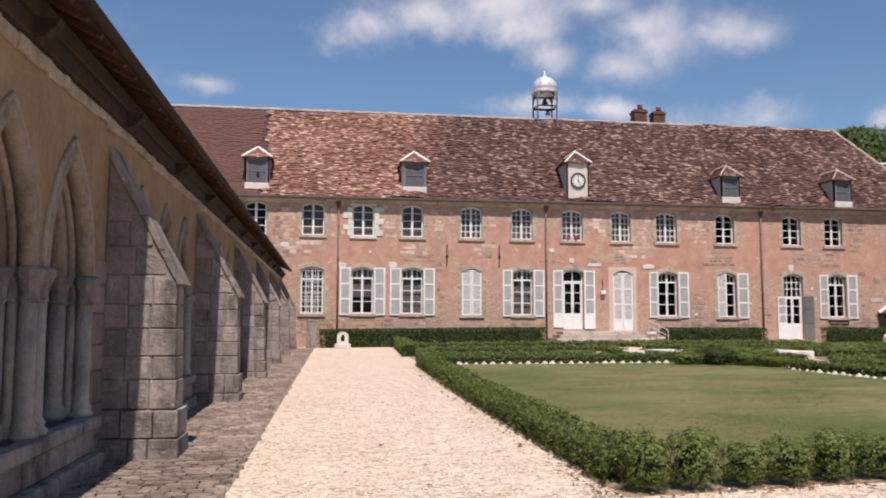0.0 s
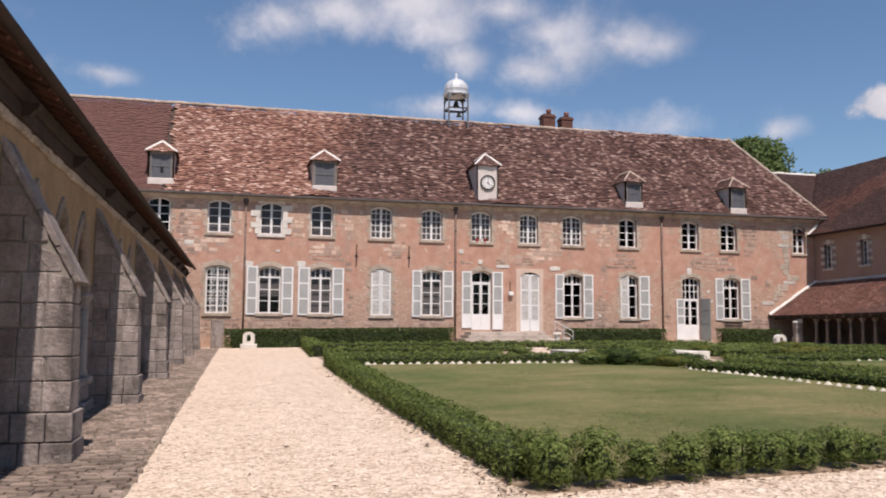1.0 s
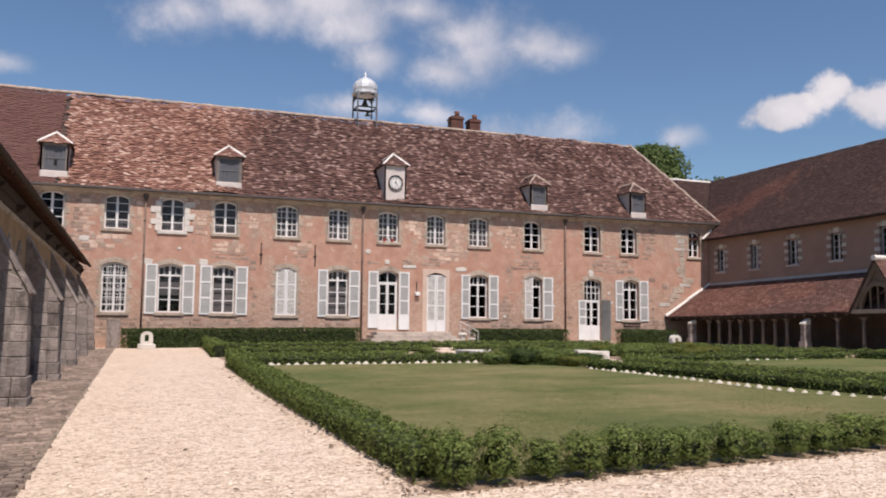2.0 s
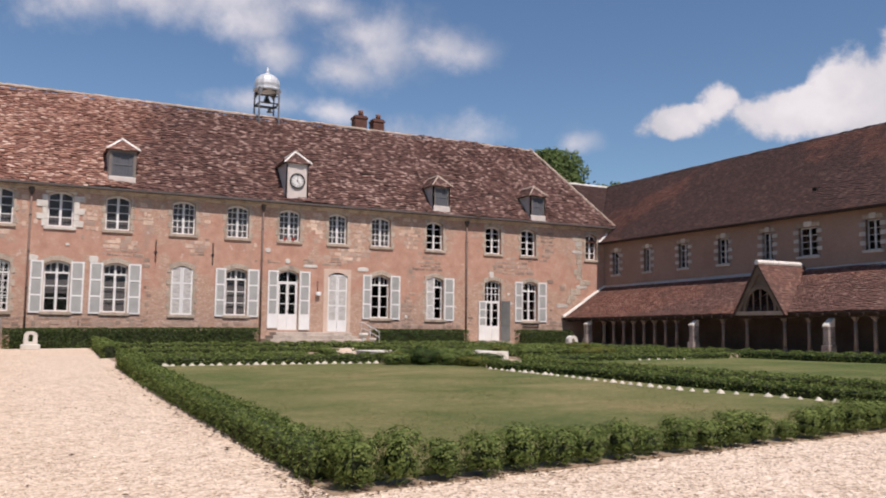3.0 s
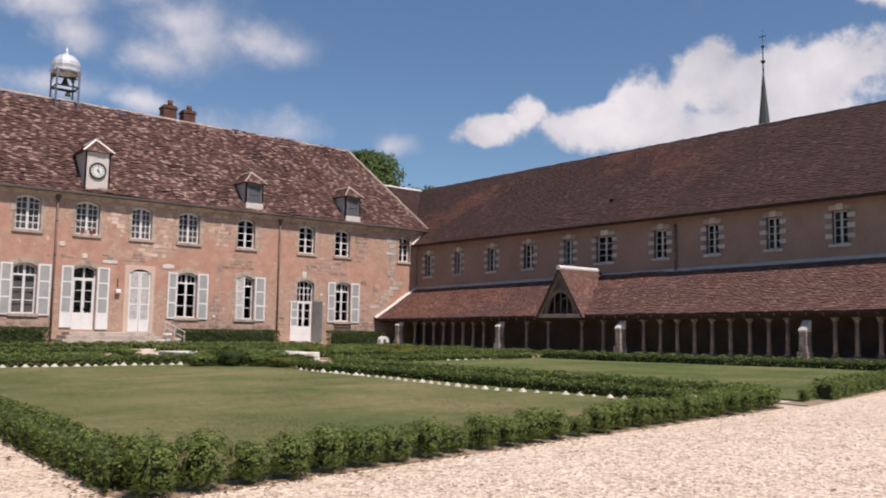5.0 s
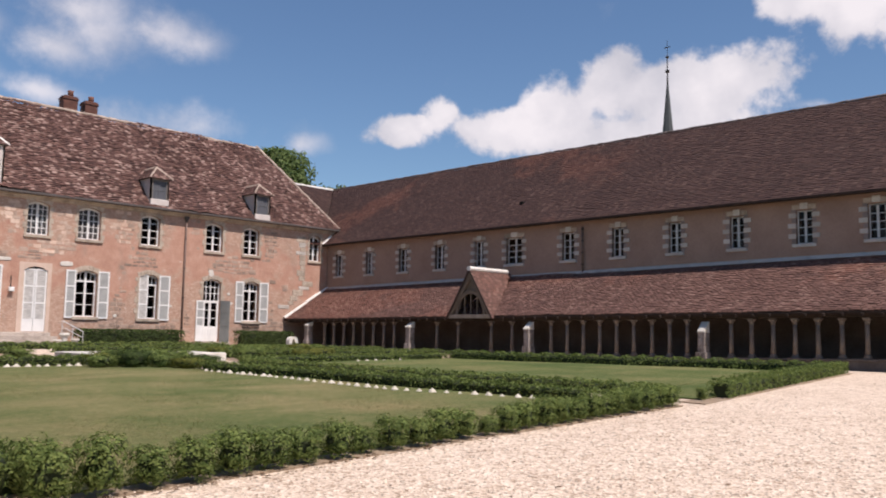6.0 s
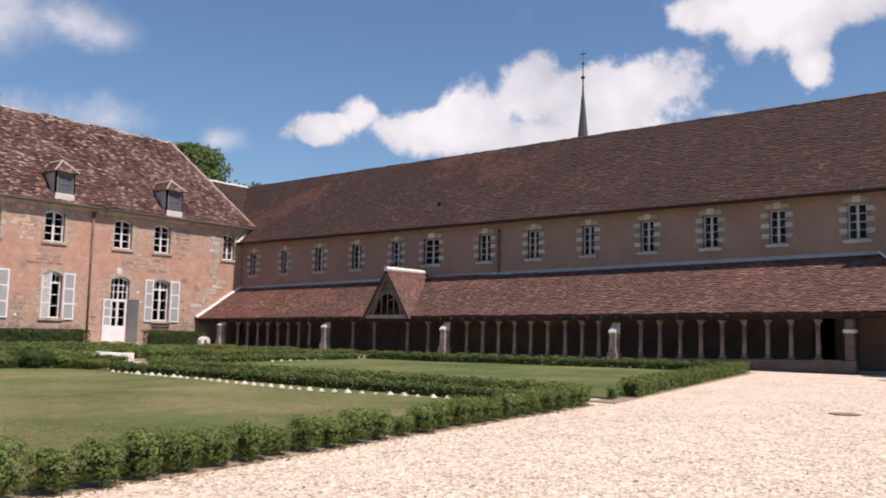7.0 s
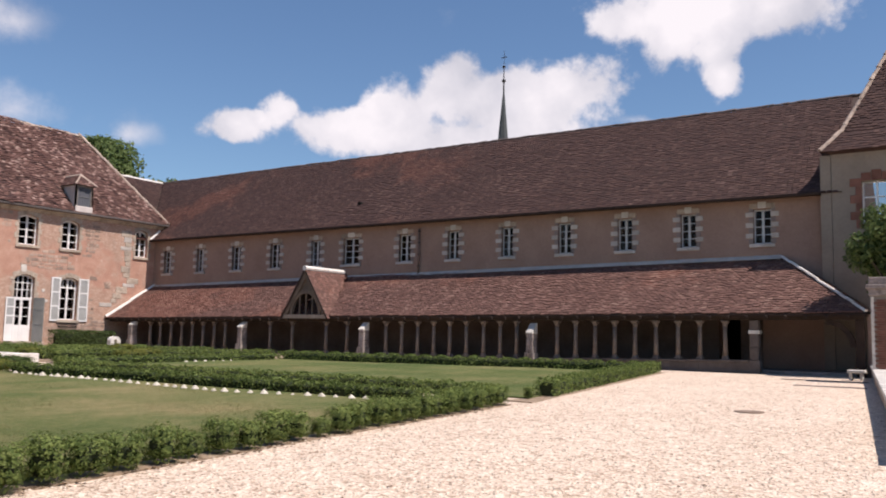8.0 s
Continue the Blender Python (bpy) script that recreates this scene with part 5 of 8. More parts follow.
    if clock:
        zc, r = 10.15, 0.40
        bm = bmesh.new()
        q = bmesh.ops.create_cone(bm, cap_ends=True, segments=32, radius1=r, radius2=r, depth=0.05)
        bmesh.ops.rotate(bm, cent=(0, 0, 0), matrix=Matrix.Rotation(radians(90), 3, "X"), verts=q["verts"])
        bmesh.ops.translate(bm, vec=(m, yb - 0.03, zc), verts=q["verts"])
        dial = part("clock_face", bm, M_DIAL, par, "white round clock face")
        bm = bmesh.new()
        for k in range(40):
            a, b = 2 * math.pi * k / 40, 2 * math.pi * (k + 1) / 40
            for r0, r1 in ((r - 0.02, r + 0.055),):
                prism(bm, [(m + r0 * math.cos(a), zc + r0 * math.sin(a)), (m + r1 * math.cos(a), zc + r1 * math.sin(a)), (m + r1 * math.cos(b), zc + r1 * math.sin(b)), (m + r0 * math.cos(b), zc + r0 * math.sin(b))], "y", yb - 0.09, yb - 0.03)
        part("clock_rim", bm, M_IRON, dial, "black iron rim")
        for k in range(12):
            bm = bmesh.new()
            a = 2 * math.pi * k / 12
            c, s = math.cos(a), math.sin(a)
            prism(bm, [(m + 0.25 * c - 0.018 * s, zc + 0.25 * s + 0.018 * c), (m + 0.25 * c + 0.018 * s, zc + 0.25 * s - 0.018 * c), (m + 0.35 * c + 0.024 * s, zc + 0.35 * s - 0.024 * c), (m + 0.35 * c - 0.024 * s, zc + 0.35 * s + 0.024 * c)], "y", yb - 0.062, yb - 0.056)
            part("hour_mark", bm, M_IRON, dial)
        bm = bmesh.new()
        for a, ln, wd in ((radians(-55), 0.20, 0.028), (radians(82), 0.30, 0.02)):
            c, s = math.cos(a), math.sin(a)
            prism(bm, [(m - 0.06 * c - wd * s, zc - 0.06 * s + wd * c), (m - 0.06 * c + wd * s, zc - 0.06 * s - wd * c), (m + ln * c + wd * 0.4 * s, zc + ln * s - wd * 0.4 * c), (m + ln * c - wd * 0.4 * s, zc + ln * s + wd * 0.4 * c)], "y", yb - 0.085, yb - 0.07)
        part("clock_pointers", bm, M_IRON, dial)
    return par


dormer(-4.98, -3.62, 9.32, 11.10, 11.72)
dormer(3.92, 5.32, 9.30, 11.06, 11.70)
dormer(13.60, 14.95, 9.10, 11.25, 11.98, True)
dormer(23.20, 24.38, 9.12, 10.70, 11.40)
dormer(30.42, 31.60, 9.00, 10.64, 11.30)

# ---------------------------------------------------------------- bell turret and chimneys
cx, cy = 13.78, RID_Y
bell = thing("bell_turret", cx, cy, RID_Z - 0.4, "open iron bell turret with pale domed lead cap", "bell turret")
Q = 0.64
corners = [(cx - Q, cy - Q), (cx + Q, cy - Q), (cx + Q, cy + Q), (cx - Q, cy + Q)]


def iron_bar(p, q, r=0.03):
    """A square bar between two points."""
    p, q = Vector(p), Vector(q)
    d = (q - p).normalized()
    a = d.cross(Vector((0, 0, 1)) if abs(d.z) < 0.9 else Vector((1, 0, 0))).normalized() * r
    b = d.cross(a).normalized() * r
    bm = bmesh.new()
    solid(bm, [p - a - b, p + a - b, p + a + b, p - a + b, q - a - b, q + a - b, q + a + b, q - a + b], [(0, 1, 2, 3), (5, 4, 7, 6), (0, 4, 5, 1), (3, 2, 6, 7), (0, 3, 7, 4), (1, 5, 6, 2)])
    bmesh.ops.recalc_face_normals(bm, faces=bm.faces[:])
    return bm


for k in range(4):
    (x0, y0), (x1, y1) = corners[k], corners[(k + 1) % 4]
    bm = bmesh.new()
    cyl(bm, x0, y0, RID_Z - 0.6 if k < 2 else RID_Z - 0.9, 17.0, 0.055, seg=8)
    part("post", bm, M_LEAD_DK, bell)
    part("rail", iron_bar((x0, y0, 15.98), (x1, y1, 15.98), 0.035), M_IRON, bell)
    bm = bmesh.new()
    ux, uy = (x1 - x0) / 2, (y1 - y0) / 2
    ox, oy = (x0 + x1) / 2, (y0 + y1) / 2
    for t in range(10):
        p, q = [(ox + ux * f, oy + uy * f, 16.42 + 0.45 * math.sqrt(max(0.0, 1 - f * f))) for f in (-1 + t / 5, -1 + (t + 1) / 5)]
        n0 = (abs(uy) * 0.05 / Q, abs(ux) * 0.05 / Q)
        solid(bm, [(p[0] - n0[0], p[1] - n0[1], p[2]), (q[0] - n0[0], q[1] - n0[1], q[2]), (q[0] - n0[0], q[1] - n0[1], 16.98), (p[0] - n0[0], p[1] - n0[1], 16.98),
                   (p[0] + n0[0], p[1] + n0[1], p[2]), (q[0] + n0[0], q[1] + n0[1], q[2]), (q[0] + n0[0], q[1] + n0[1], 16.98), (p[0] + n0[0], p[1] + n0[1], 16.98)],
              [(0, 1, 2, 3), (5, 4, 7, 6), (0, 4, 5, 1), (3, 2, 6, 7), (0, 3, 7, 4), (1, 5, 6, 2)])
    bmesh.ops.remove_doubles(bm, verts=bm.verts[:], dist=0.002)
    part("arch_plate", bm, M_LEAD_DK, bell, "dark lead arch between the posts")
bm = bmesh.new()
lathe(bm, cx, cy, [(0.70, 16.86), (0.90, 16.90), (0.92, 16.98), (0.80, 17.05), (0.80, 17.15), (0.84, 17.32), (0.80, 17.55), (0.66, 17.78), (0.44, 17.96), (0.22, 18.06), (0.10, 18.14), (0.09, 18.3), (0.0301, 18.5)], 12)
part("dome", bm, M_LEAD, bell, "pale lead dome")
for zc, s, dx in ((16.42, 0.26, 0.0), (15.72, 0.19, 0.2)):
    bm = bmesh.new()
    lathe(bm, cx + dx, cy, [(s, zc - s), (s * 0.82, zc - s * 0.7), (s * 0.55, zc), (s * 0.45, zc + s * 0.5), (s * 0.15, zc + s * 0.7)], 12)
    part("bell", bm, M_BRONZE, bell, "dark bronze bell", True)
    bm = bmesh.new()
    box(bm, cx - 0.7, cx + 0.7, cy - 0.04, cy + 0.04, zc + s * 0.7, zc + s * 0.7 + 0.07)
    part("yoke", bm, M_IRON, bell)


def chimney(xa, xb, y, z1, zp):
    par = thing("chimney", (xa + xb) / 2, y, 12.5, "brick chimney stack with a clay pot", "chimney", "chimneys on the ridge")
    bm = bmesh.new()
    box(bm, xa, xb, y - 0.4, y + 0.4, 12.2, z1 - 0.25, 0.02)
    part("shaft", bm, M_BRICK_DK, par)
    bm = bmesh.new()
    box(bm, xa - 0.05, xb + 0.05, y - 0.45, y + 0.45, z1 - 0.25, z1 - 0.1, 0.02)
    box(bm, xa + 0.02, xb - 0.02, y - 0.38, y + 0.38, z1 - 0.1, z1, 0.02)
    part("crown", bm, M_BRICK_DK, par)
    bm = bmesh.new()
    lathe(bm, (xa + xb) / 2 + 0.1, y, [(0.2, z1 - 0.02), (0.17, zp - 0.1), (0.2, zp), (0.13, zp)], 10)
    part("pot", bm, M_BRICK, par, "clay chimney pot", True)


chimney(20.35, 21.25, 55.0, 16.45, 16.85)
chimney(21.72, 22.55, 55.0, 16.35, 16.72)

# ---------------------------------------------------------------- steps and stone balustrade ends before the doors
M_STEP = old_stone("worn_step_stone", (0.36, 0.30, 0.25), (0.63, 0.55, 0.48), (0.17, 0.13, 0.105), (0.68, 0.62, 0.55), 0.5, 0.4, 0.3)
st = thing("stone_steps", 15.2, 46.6, gz(15, 46.5), "worn pale stone steps up to the doors", "steps")
zg = gz(15, 46.5)
for k in range(4):
    bm = bmesh.new()
    box(bm, 12.2 + 0.25 * k, 18.2 - 0.25 * k, 45.55 + 0.36 * k, NY - 0.01, zg - 0.1 if k == 0 else zg + 0.19 * k - 0.002, zg + 0.19 * (k + 1), 0.015)
    part("step", bm, M_STEP, st)
for k, (x, y, w, h) in enumerate(((17.9, 45.9, 0.35, 0.75), (18.35, 45.6, 0.3, 0.45), (17.4, 45.5, 0.28, 0.4))):
    bm = bmesh.new()
    zb = gz(x, y)
    lathe(bm, x, y, [(w * 0.75, zb), (w * 0.8, zb + h * 0.2), (w * 0.45, zb + h * 0.35), (w * 0.5, zb + h * 0.7), (w * 0.8, zb + h * 0.85), (w * 0.7, zb + h)], 9)
    tagged(part("stone_fragment", bm, M_STONE_PALE), "pale broken baluster stone beside the steps", "stone", "stones beside the steps")
sd = thing("door_step", 27.7, 47.5, gz(27.7, 47.4), "worn stone step before the end door", "step")
for k, (y, z) in enumerate(((46.9, 0.68), (47.35, 0.84))):
    bm = bmesh.new()
    box(bm, 26.7, 28.75, y, NY - 0.05, gz(27.7, 47) - 0.05 if k == 0 else 0.682, z, 0.02)
    part("step", bm, M_STEP, sd)
slab = bmesh.new()
box(slab, -1.37, -0.72, 47.2, 47.75, gz(-1, 47), 1.86, 0.03)
tagged(part("stone_slab", slab, M_STONE), "upright weathered stone slab beside the hedge", "stone slab")


def arched_stone(x, y, w, h, label):
    """A round-headed white stone with a pierced opening, on a wider foot."""
    zb = gz(x, y)
    par = thing("pierced_stone", x, y, zb, label, "carved stone", "white pierced stones")
    outer = [(-w / 2, 0.26 * h), (-w / 2, 0.68 * h)] + [(w / 2 * math.cos(t), 0.68 * h + w / 2 * 0.8 * math.sin(t)) for t in np.linspace(math.pi * 0.94, math.pi * 0.06, 9)] + [(w / 2, 0.68 * h), (w / 2, 0.26 * h)]
    iw, k = w * 0.17, len(outer)
    inner = [(-iw, 0.40 * h), (-iw, 0.66 * h)] + [(iw * math.cos(t), 0.66 * h + iw * math.sin(t)) for t in np.linspace(math.pi * 0.94, math.pi * 0.06, 9)] + [(iw, 0.66 * h), (iw, 0.40 * h)]
    bm = bmesh.new()
    for j in range(k):
        a, b, c, d = outer[j], outer[(j + 1) % k], inner[(j + 1) % k], inner[j]
        prism(bm, [(x + a[0], zb + a[1]), (x + b[0], zb + b[1]), (x + c[0], zb + c[1]), (x + d[0], zb + d[1])], "y", y - 0.16, y + 0.16)
    bmesh.ops.remove_doubles(bm, verts=bm.verts[:], dist=0.001)
    part("head", bm, M_STONE_PALE, par)
    bm = bmesh.new()
    box(bm, x - w * 0.72, x + w * 0.72, y - 0.26, y + 0.26, zb - 0.02, zb + 0.26 * h, 0.03)
    part("foot", bm, M_STONE_PALE, par)


arched_stone(0.60, 45.6, 0.60, 0.95, "white round-headed stone pierced by a hole")
arched_stone(29.0, 41.0, 0.62, 0.72, "white round-headed stone beside the far gallery")


# ---------------------------------------------------------------- hall windows
def window_e(a, b, z0, z1):
    WN[0] += 1
    m = (a + b) / 2
    par = thing("window_%d" % WN[0], HX, m, z0, "narrow hall window in alternating pale quoins" if b - a < 1 else "wider hall window in alternating pale quoins", "window", kind="structure")
    xf = HX + 0.18
    bm = bmesh.new()
    for u0, u1 in ((a, a + 0.05), (b - 0.05, b), (m - 0.05, m + 0.05)):
        box(bm, xf, xf + 0.06, u0, u1, z0, z1)
    for c, d in ((z0, z0 + 0.06), (z1 - 0.06, z1)):
        box(bm, xf, xf + 0.055, a + 0.05, b - 0.05, c, d)
    part("window_frame", bm, M_FRAME_GREY, par)
    bm = bmesh.new()
    sash_bars(bm, "x", xf + 0.01, xf + 0.045, a + 0.05, b - 0.05, z0 + 0.06, z1 - 0.06, 1, 4, 0.035)
    part("glazing", bm, M_FRAME_GREY, par)
    for u0, u1 in ((a + 0.05, m - 0.03), (m + 0.03, b - 0.05)):
        for k in range(4):
            hh = (z1 - z0 - 0.12) / 4
            pane(par, xf + 0.03, (u0 + u1) / 2, z0 + 0.06 + hh * (k + 0.5), u1 - u0, hh, radians(90) + random.uniform(-0.012, 0.012))
    bm = bmesh.new()
    box(bm, HX - 0.10, HX + 0.17, a - 0.16, b + 0.16, z0 - 0.15, z0 - 0.005, 0.015)
    part("window_sill", bm, M_QUOIN, par)
    n = 7
    for k in range(n):
        h = (z1 - z0 + 0.12) / n
        z = z0 + h * k
        for s in (0, 1):
            w = (0.33 if k % 2 else 0.19) * random.uniform(0.93, 1.07)
            u0, u1 = (a - w, a) if s == 0 else (b, b + w)
            bm = bmesh.new()
            box(bm, HX - (0.045 if k % 2 else 0.015), HX + 0.14, u0, u1, z + 0.012, z + h - 0.012, 0.012)
            part("quoin", bm, M_QUOIN if k % 2 else M_QUOIN_DULL, par)
    for k in range(3):
        w = (b - a + 0.34) / 3
        u = a - 0.17 + w * k
        bm = bmesh.new()
        box(bm, HX - 0.03 - 0.012 * (k == 1), HX + 0.14, u + 0.01, u + w - 0.01, z1 + 0.03, z1 + 0.24 + 0.07 * (k == 1), 0.012)
        part("lintel_stone", bm, M_STONE_PALE if k == 1 else M_STONE_WARM, par)
    return par


for a, b in HALL_W:
    window_e(a, b, *hall_z(a))
downpipe(HX - 0.09, 25.96, 0, 7.7, lt_z(26) + 0.02, "dark rainwater pipe on the hall wall", M_PIPE, False)
downpipe(HX - 0.09, 5.95, 0, 7.7, 0.7, "dark rainwater pipe at the hall corner", M_PIPE, False)
bm = bmesh.new()
box(bm, HE_X + 1.55, HE_X + 1.8, 31.0, 31.25, 9.0, 9.35)
tagged(part("roof_vent", bm, M_SHADE_BLACK), "small dark vent in the hall roof", "roof vent")

# ---------------------------------------------------------------- gallery: plinth, columns, beams, buttresses, gablet
CX = LX + 0.42
BUT_E = [45.25, 35.55, 26.85, 17.4]
COLS = [43.96, 43.0, 42.0, 41.04, 40.1, 39.15, 38.2, 37.27, 33.7, 28.22, 25.71, 24.73, 23.78, 22.84, 21.92, 21.0, 20.06, 19.18, 18.33, 16.33, 15.45, 14.55, 13.67, 12.78, 11.89, 10.98, 10.1, 9.12]
POSTS = [32.05, 29.65]


def plinth_z(y):
    if y < 20:
        return 0.97 - 0.021 * (y - 9)
    return 0.74 - 0.008 * (min(y, 33) - 20) + 0.009 * max(0.0, y - 33)


# Plinth colour is darkened to hold the shade under the gallery eaves
M_PLINTH = simple("shade_dark_plinth_stone", (0.075, 0.06, 0.052), (0.17, 0.14, 0.122), 2, 20, bump=0.5, obj=0.3)
bm = bmesh.new()
for k in range(20):
    a, b = 8.2 + 37.6 * k / 20, 8.2 + 37.6 * (k + 1) / 20
    box(bm, CX - 0.2, CX + 0.2, a, b - 0.006, 0.2, plinth_z(a) - 0.1)
structure("plinth_wall", bm, M_PLINTH, "low weathered stone wall under the gallery columns", "wall")
for k in range(32):
    a, b = 8.2 + 37.6 * k / 32, 8.2 + 37.6 * (k + 1) / 32
    bm = bmesh.new()
    box(bm, CX - 0.25, CX + 0.25, a, b - 0.01, plinth_z(a) - 0.098, plinth_z(a), 0.015)
    tagged(part("coping_stone", bm, M_PLINTH), "worn coping stone of the gallery wall", "stone", "gallery coping")


M_COLUMN = simple("grey_brown_column_stone", (0.13, 0.10, 0.082), (0.26, 0.21, 0.17), 3, 20, bump=0.5)


def column(y, z0, z1):
    par = thing("gallery_column", CX, y, z0, "slender weathered column carrying the gallery eaves", "column", "gallery columns")
    bm = bmesh.new()
    box(bm, CX - 0.13, CX + 0.13, y - 0.13, y + 0.13, z0, z0 + 0.09, 0.015)
    lathe(bm, CX, y, [(0.122, z0 + 0.09), (0.126, z0 + 0.13), (0.098, z0 + 0.17)], 10)
    part("base", bm, M_COLUMN, par)
    bm = bmesh.new()
    lathe(bm, CX, y, [(0.098, z0 + 0.17), (0.085, z0 + 0.6), (0.078, z1 - 0.26)], 10)
    part("shaft", bm, M_COLUMN, par, "", True)
    bm = bmesh.new()
    lathe(bm, CX, y, [(0.078, z1 - 0.26), (0.10, z1 - 0.24), (0.085, z1 - 0.21), (0.10, z1 - 0.12), (0.135, z1 - 0.09)], 10)
    box(bm, CX - 0.13, CX + 0.13, y - 0.13, y + 0.13, z1 - 0.09, z1, 0.012)
    part("capital", bm, M_COLUMN, par)
    return par


for y in COLS + POSTS:
    column(y, plinth_z(y) + 0.002, le_z(y) - 0.27)
bm = bmesh.new()
for k in range(16):
    a, b = LY0 + 0.1 + 43.7 * k / 16, LY0 + 0.1 + 43.7 * (k + 1) / 16
    prism(bm, [(CX - 0.11, le_z(a) - 0.265), (CX + 0.11, le_z(a) - 0.265), (CX + 0.11, le_z(a) - 0.05), (CX - 0.11, le_z(a) - 0.05)], "y", a, b)
structure("gallery_beam", bm, M_DARK_WOOD, "dark timber plate over the columns", "beam")
for k in range(62):
    y = LY0 + 0.6 + k * 0.7
    if y > 47.8:
        break
    bm = bmesh.new()
    ze, zt = le_z(y), lt_z(y)
    f = min(1.0, max(0.15, (y - 0.1 - LY0) / (LH - LY0)))
    xt, zt = LX + (HX - LX) * f, ze + (zt - ze) * f
    prism(bm, [(LX - 0.06, ze - 0.22), (LX - 0.06, ze - 0.12), (xt, zt - 0.14), (xt, zt - 0.26)], "y", y - 0.05, y + 0.05)
    tagged(part("rafter", bm, M_DARK_WOOD), "dark rafter of the gallery roof", "rafter", "gallery rafters")
# facing added over the hall wall; its dark colour paints the gallery shade
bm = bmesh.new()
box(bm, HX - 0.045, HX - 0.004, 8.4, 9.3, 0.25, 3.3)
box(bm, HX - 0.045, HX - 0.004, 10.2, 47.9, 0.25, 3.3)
structure("wall_gallery_back", bm, M_INNER_SHADE, "plaster facing on the gallery's inner wall, darkened as shade", "wall")
# pier and open end of the gallery
pier = thing("stone_pier", CX, 8.0, 0.5, "square dressed stone pier at the gallery end", "pier")
z = gz(CX, 8)
for k, h in enumerate((0.50, 0.5, 0.5, 0.14, 0.5)):
    bm = bmesh.new()
    w = 0.21 if k in (0, 3) else 0.165
    box(bm, CX - w, CX + w, 8.0 - w, 8.0 + w, z, min(z + h - 0.004, le_z(8) - 0.27), 0.015)
    part("block", bm, M_STONE_PALE if k == 3 else M_PLINTH, pier)
    z += h
end = thing("end_post", CX, 4.35, gz(CX, 4.3), "dark oak post with curved brace at the gallery end", "post")
bm = bmesh.new()
box(bm, CX - 0.13, CX + 0.13, 4.2, 4.5, gz(CX, 4.3), le_z(4.3) - 0.27, 0.015)
part("post", bm, M_DARK_WOOD, end)
bm = bmesh.new()
for k in range(8):
    t0, t1 = math.pi / 2 * k / 8, math.pi / 2 * (k + 1) / 8
    zc, r0, r1 = le_z(4.3) - 1.25, 0.82, 1.0
    yc = 5.5
    prism(bm, [(yc - r0 * math.cos(t0), zc + r0 * math.sin(t0)), (yc - r1 * math.cos(t0), zc + r1 * math.sin(t0)), (yc - r1 * math.cos(t1), zc + r1 * math.sin(t1)), (yc - r0 * math.cos(t1), zc + r0 * math.sin(t1))], "x", CX - 0.07, CX + 0.07)
part("brace", bm, M_DARK_WOOD, end)
bm = bmesh.new()
box(bm, CX + 0.2, HX, 3.9, 4.15, 0.3, le_z(4.1) - 0.06)
structure("wall_gallery_end", bm, M_HALL, "end wall of the gallery", "wall")
bm = bmesh.new()
box(bm, CX + 0.2, HX, 4.15, 47.9, 0.25, 0.62)
structure("floor_gallery", bm, M_STONE_DARK, "dark stone floor of the gallery", "floor")


def buttress(name, label, xw, xf, y0, y1, zg, zf, zw, material, group, flare=0.05):
    """A stepped stone buttress: plinth, courses, and a steep weathered slope from the front up to the wall."""
    s = 1 if xf > xw else -1
    par = thing(name, (xw + xf) / 2, (y0 + y1) / 2, zg, label, "buttress", group)
    z, k = zg - 0.08, 0
    while z < zf - 0.1:
        h = random.uniform(0.27, 0.36)
        h = zf - z if zf - z - h < 0.15 else h
        if z < zg + 0.32:
            f = flare
        else:
            f = 0.0
        cut = y0 + (y1 - y0) * random.uniform(0.35, 0.65)
        for a, b in ((y0 - f, cut), (cut, y1 + f)):
            bm = bmesh.new()
            e = random.uniform(-0.012, 0.012) + f
            xs = sorted((xw, xf + s * e))
            box(bm, xs[0], xs[1], a + 0.003 + random.uniform(-0.008, 0.004) * (a < cut), b - 0.003, z + 0.004, z + h - 0.004, 0.014)
            part("stone", bm, material, par)
        z, k = z + h, k + 1
    bm = bmesh.new()
    prism(bm, [(xw, zf - 0.01), (xf + s * 0.03, zf - 0.01), (xf + s * 0.03, zf + 0.05), (xw + (xf - xw) * 0.12, zw), (xw, zw)], "y", y0 - 0.012, y1 + 0.012)
    bmesh.ops.bevel(bm, geom=bm.edges[:], offset=0.012, segments=1, affect="EDGES")
    part("weathering", bm, M_STONE_PALE if "gallery" in label else M_STONE, par, "sloped pale weathering stone")
    return par


for y in BUT_E:
    buttress("gallery_buttress", "squat pale stone buttress of the gallery", LX + 0.30, LX - 0.14, y - 0.16, y + 0.16, gz(LX, y) - 0.05, 1.78 + 0.004 * y, 2.36 - 0.003 * y, M_STONE, "gallery buttresses", 0.06)
# gablet over the middle entrance
gab = thing("entrance_gablet", LX, 30.75, 2.5, "timber gablet with tiled roof over the gallery entrance", "gablet")
gy, gz0, gtop = 30.75, le_z(30.7) + 0.0, 5.08
for s in (-1, 1):
    bm = bmesh.new()
    q = [(gy + s * 1.66, gz0 - 0.12), (gy + s * 1.42, gz0 - 0.12), (gy, gtop - 0.52), (gy, gtop - 0.1)]
    prism(bm, q, "x", LX - 0.12, LX + 0.06)
    part("barge_board", bm, M_OAK, gab, "weathered oak barge board")
bm = bmesh.new()
box(bm, LX - 0.12, LX + 0.06, gy - 1.5, gy + 1.5, gz0 - 0.12, gz0 + 0.08)
part("tie_beam", bm, M_OAK_GREY, gab, "silvered oak tie beam")
bm = bmesh.new()
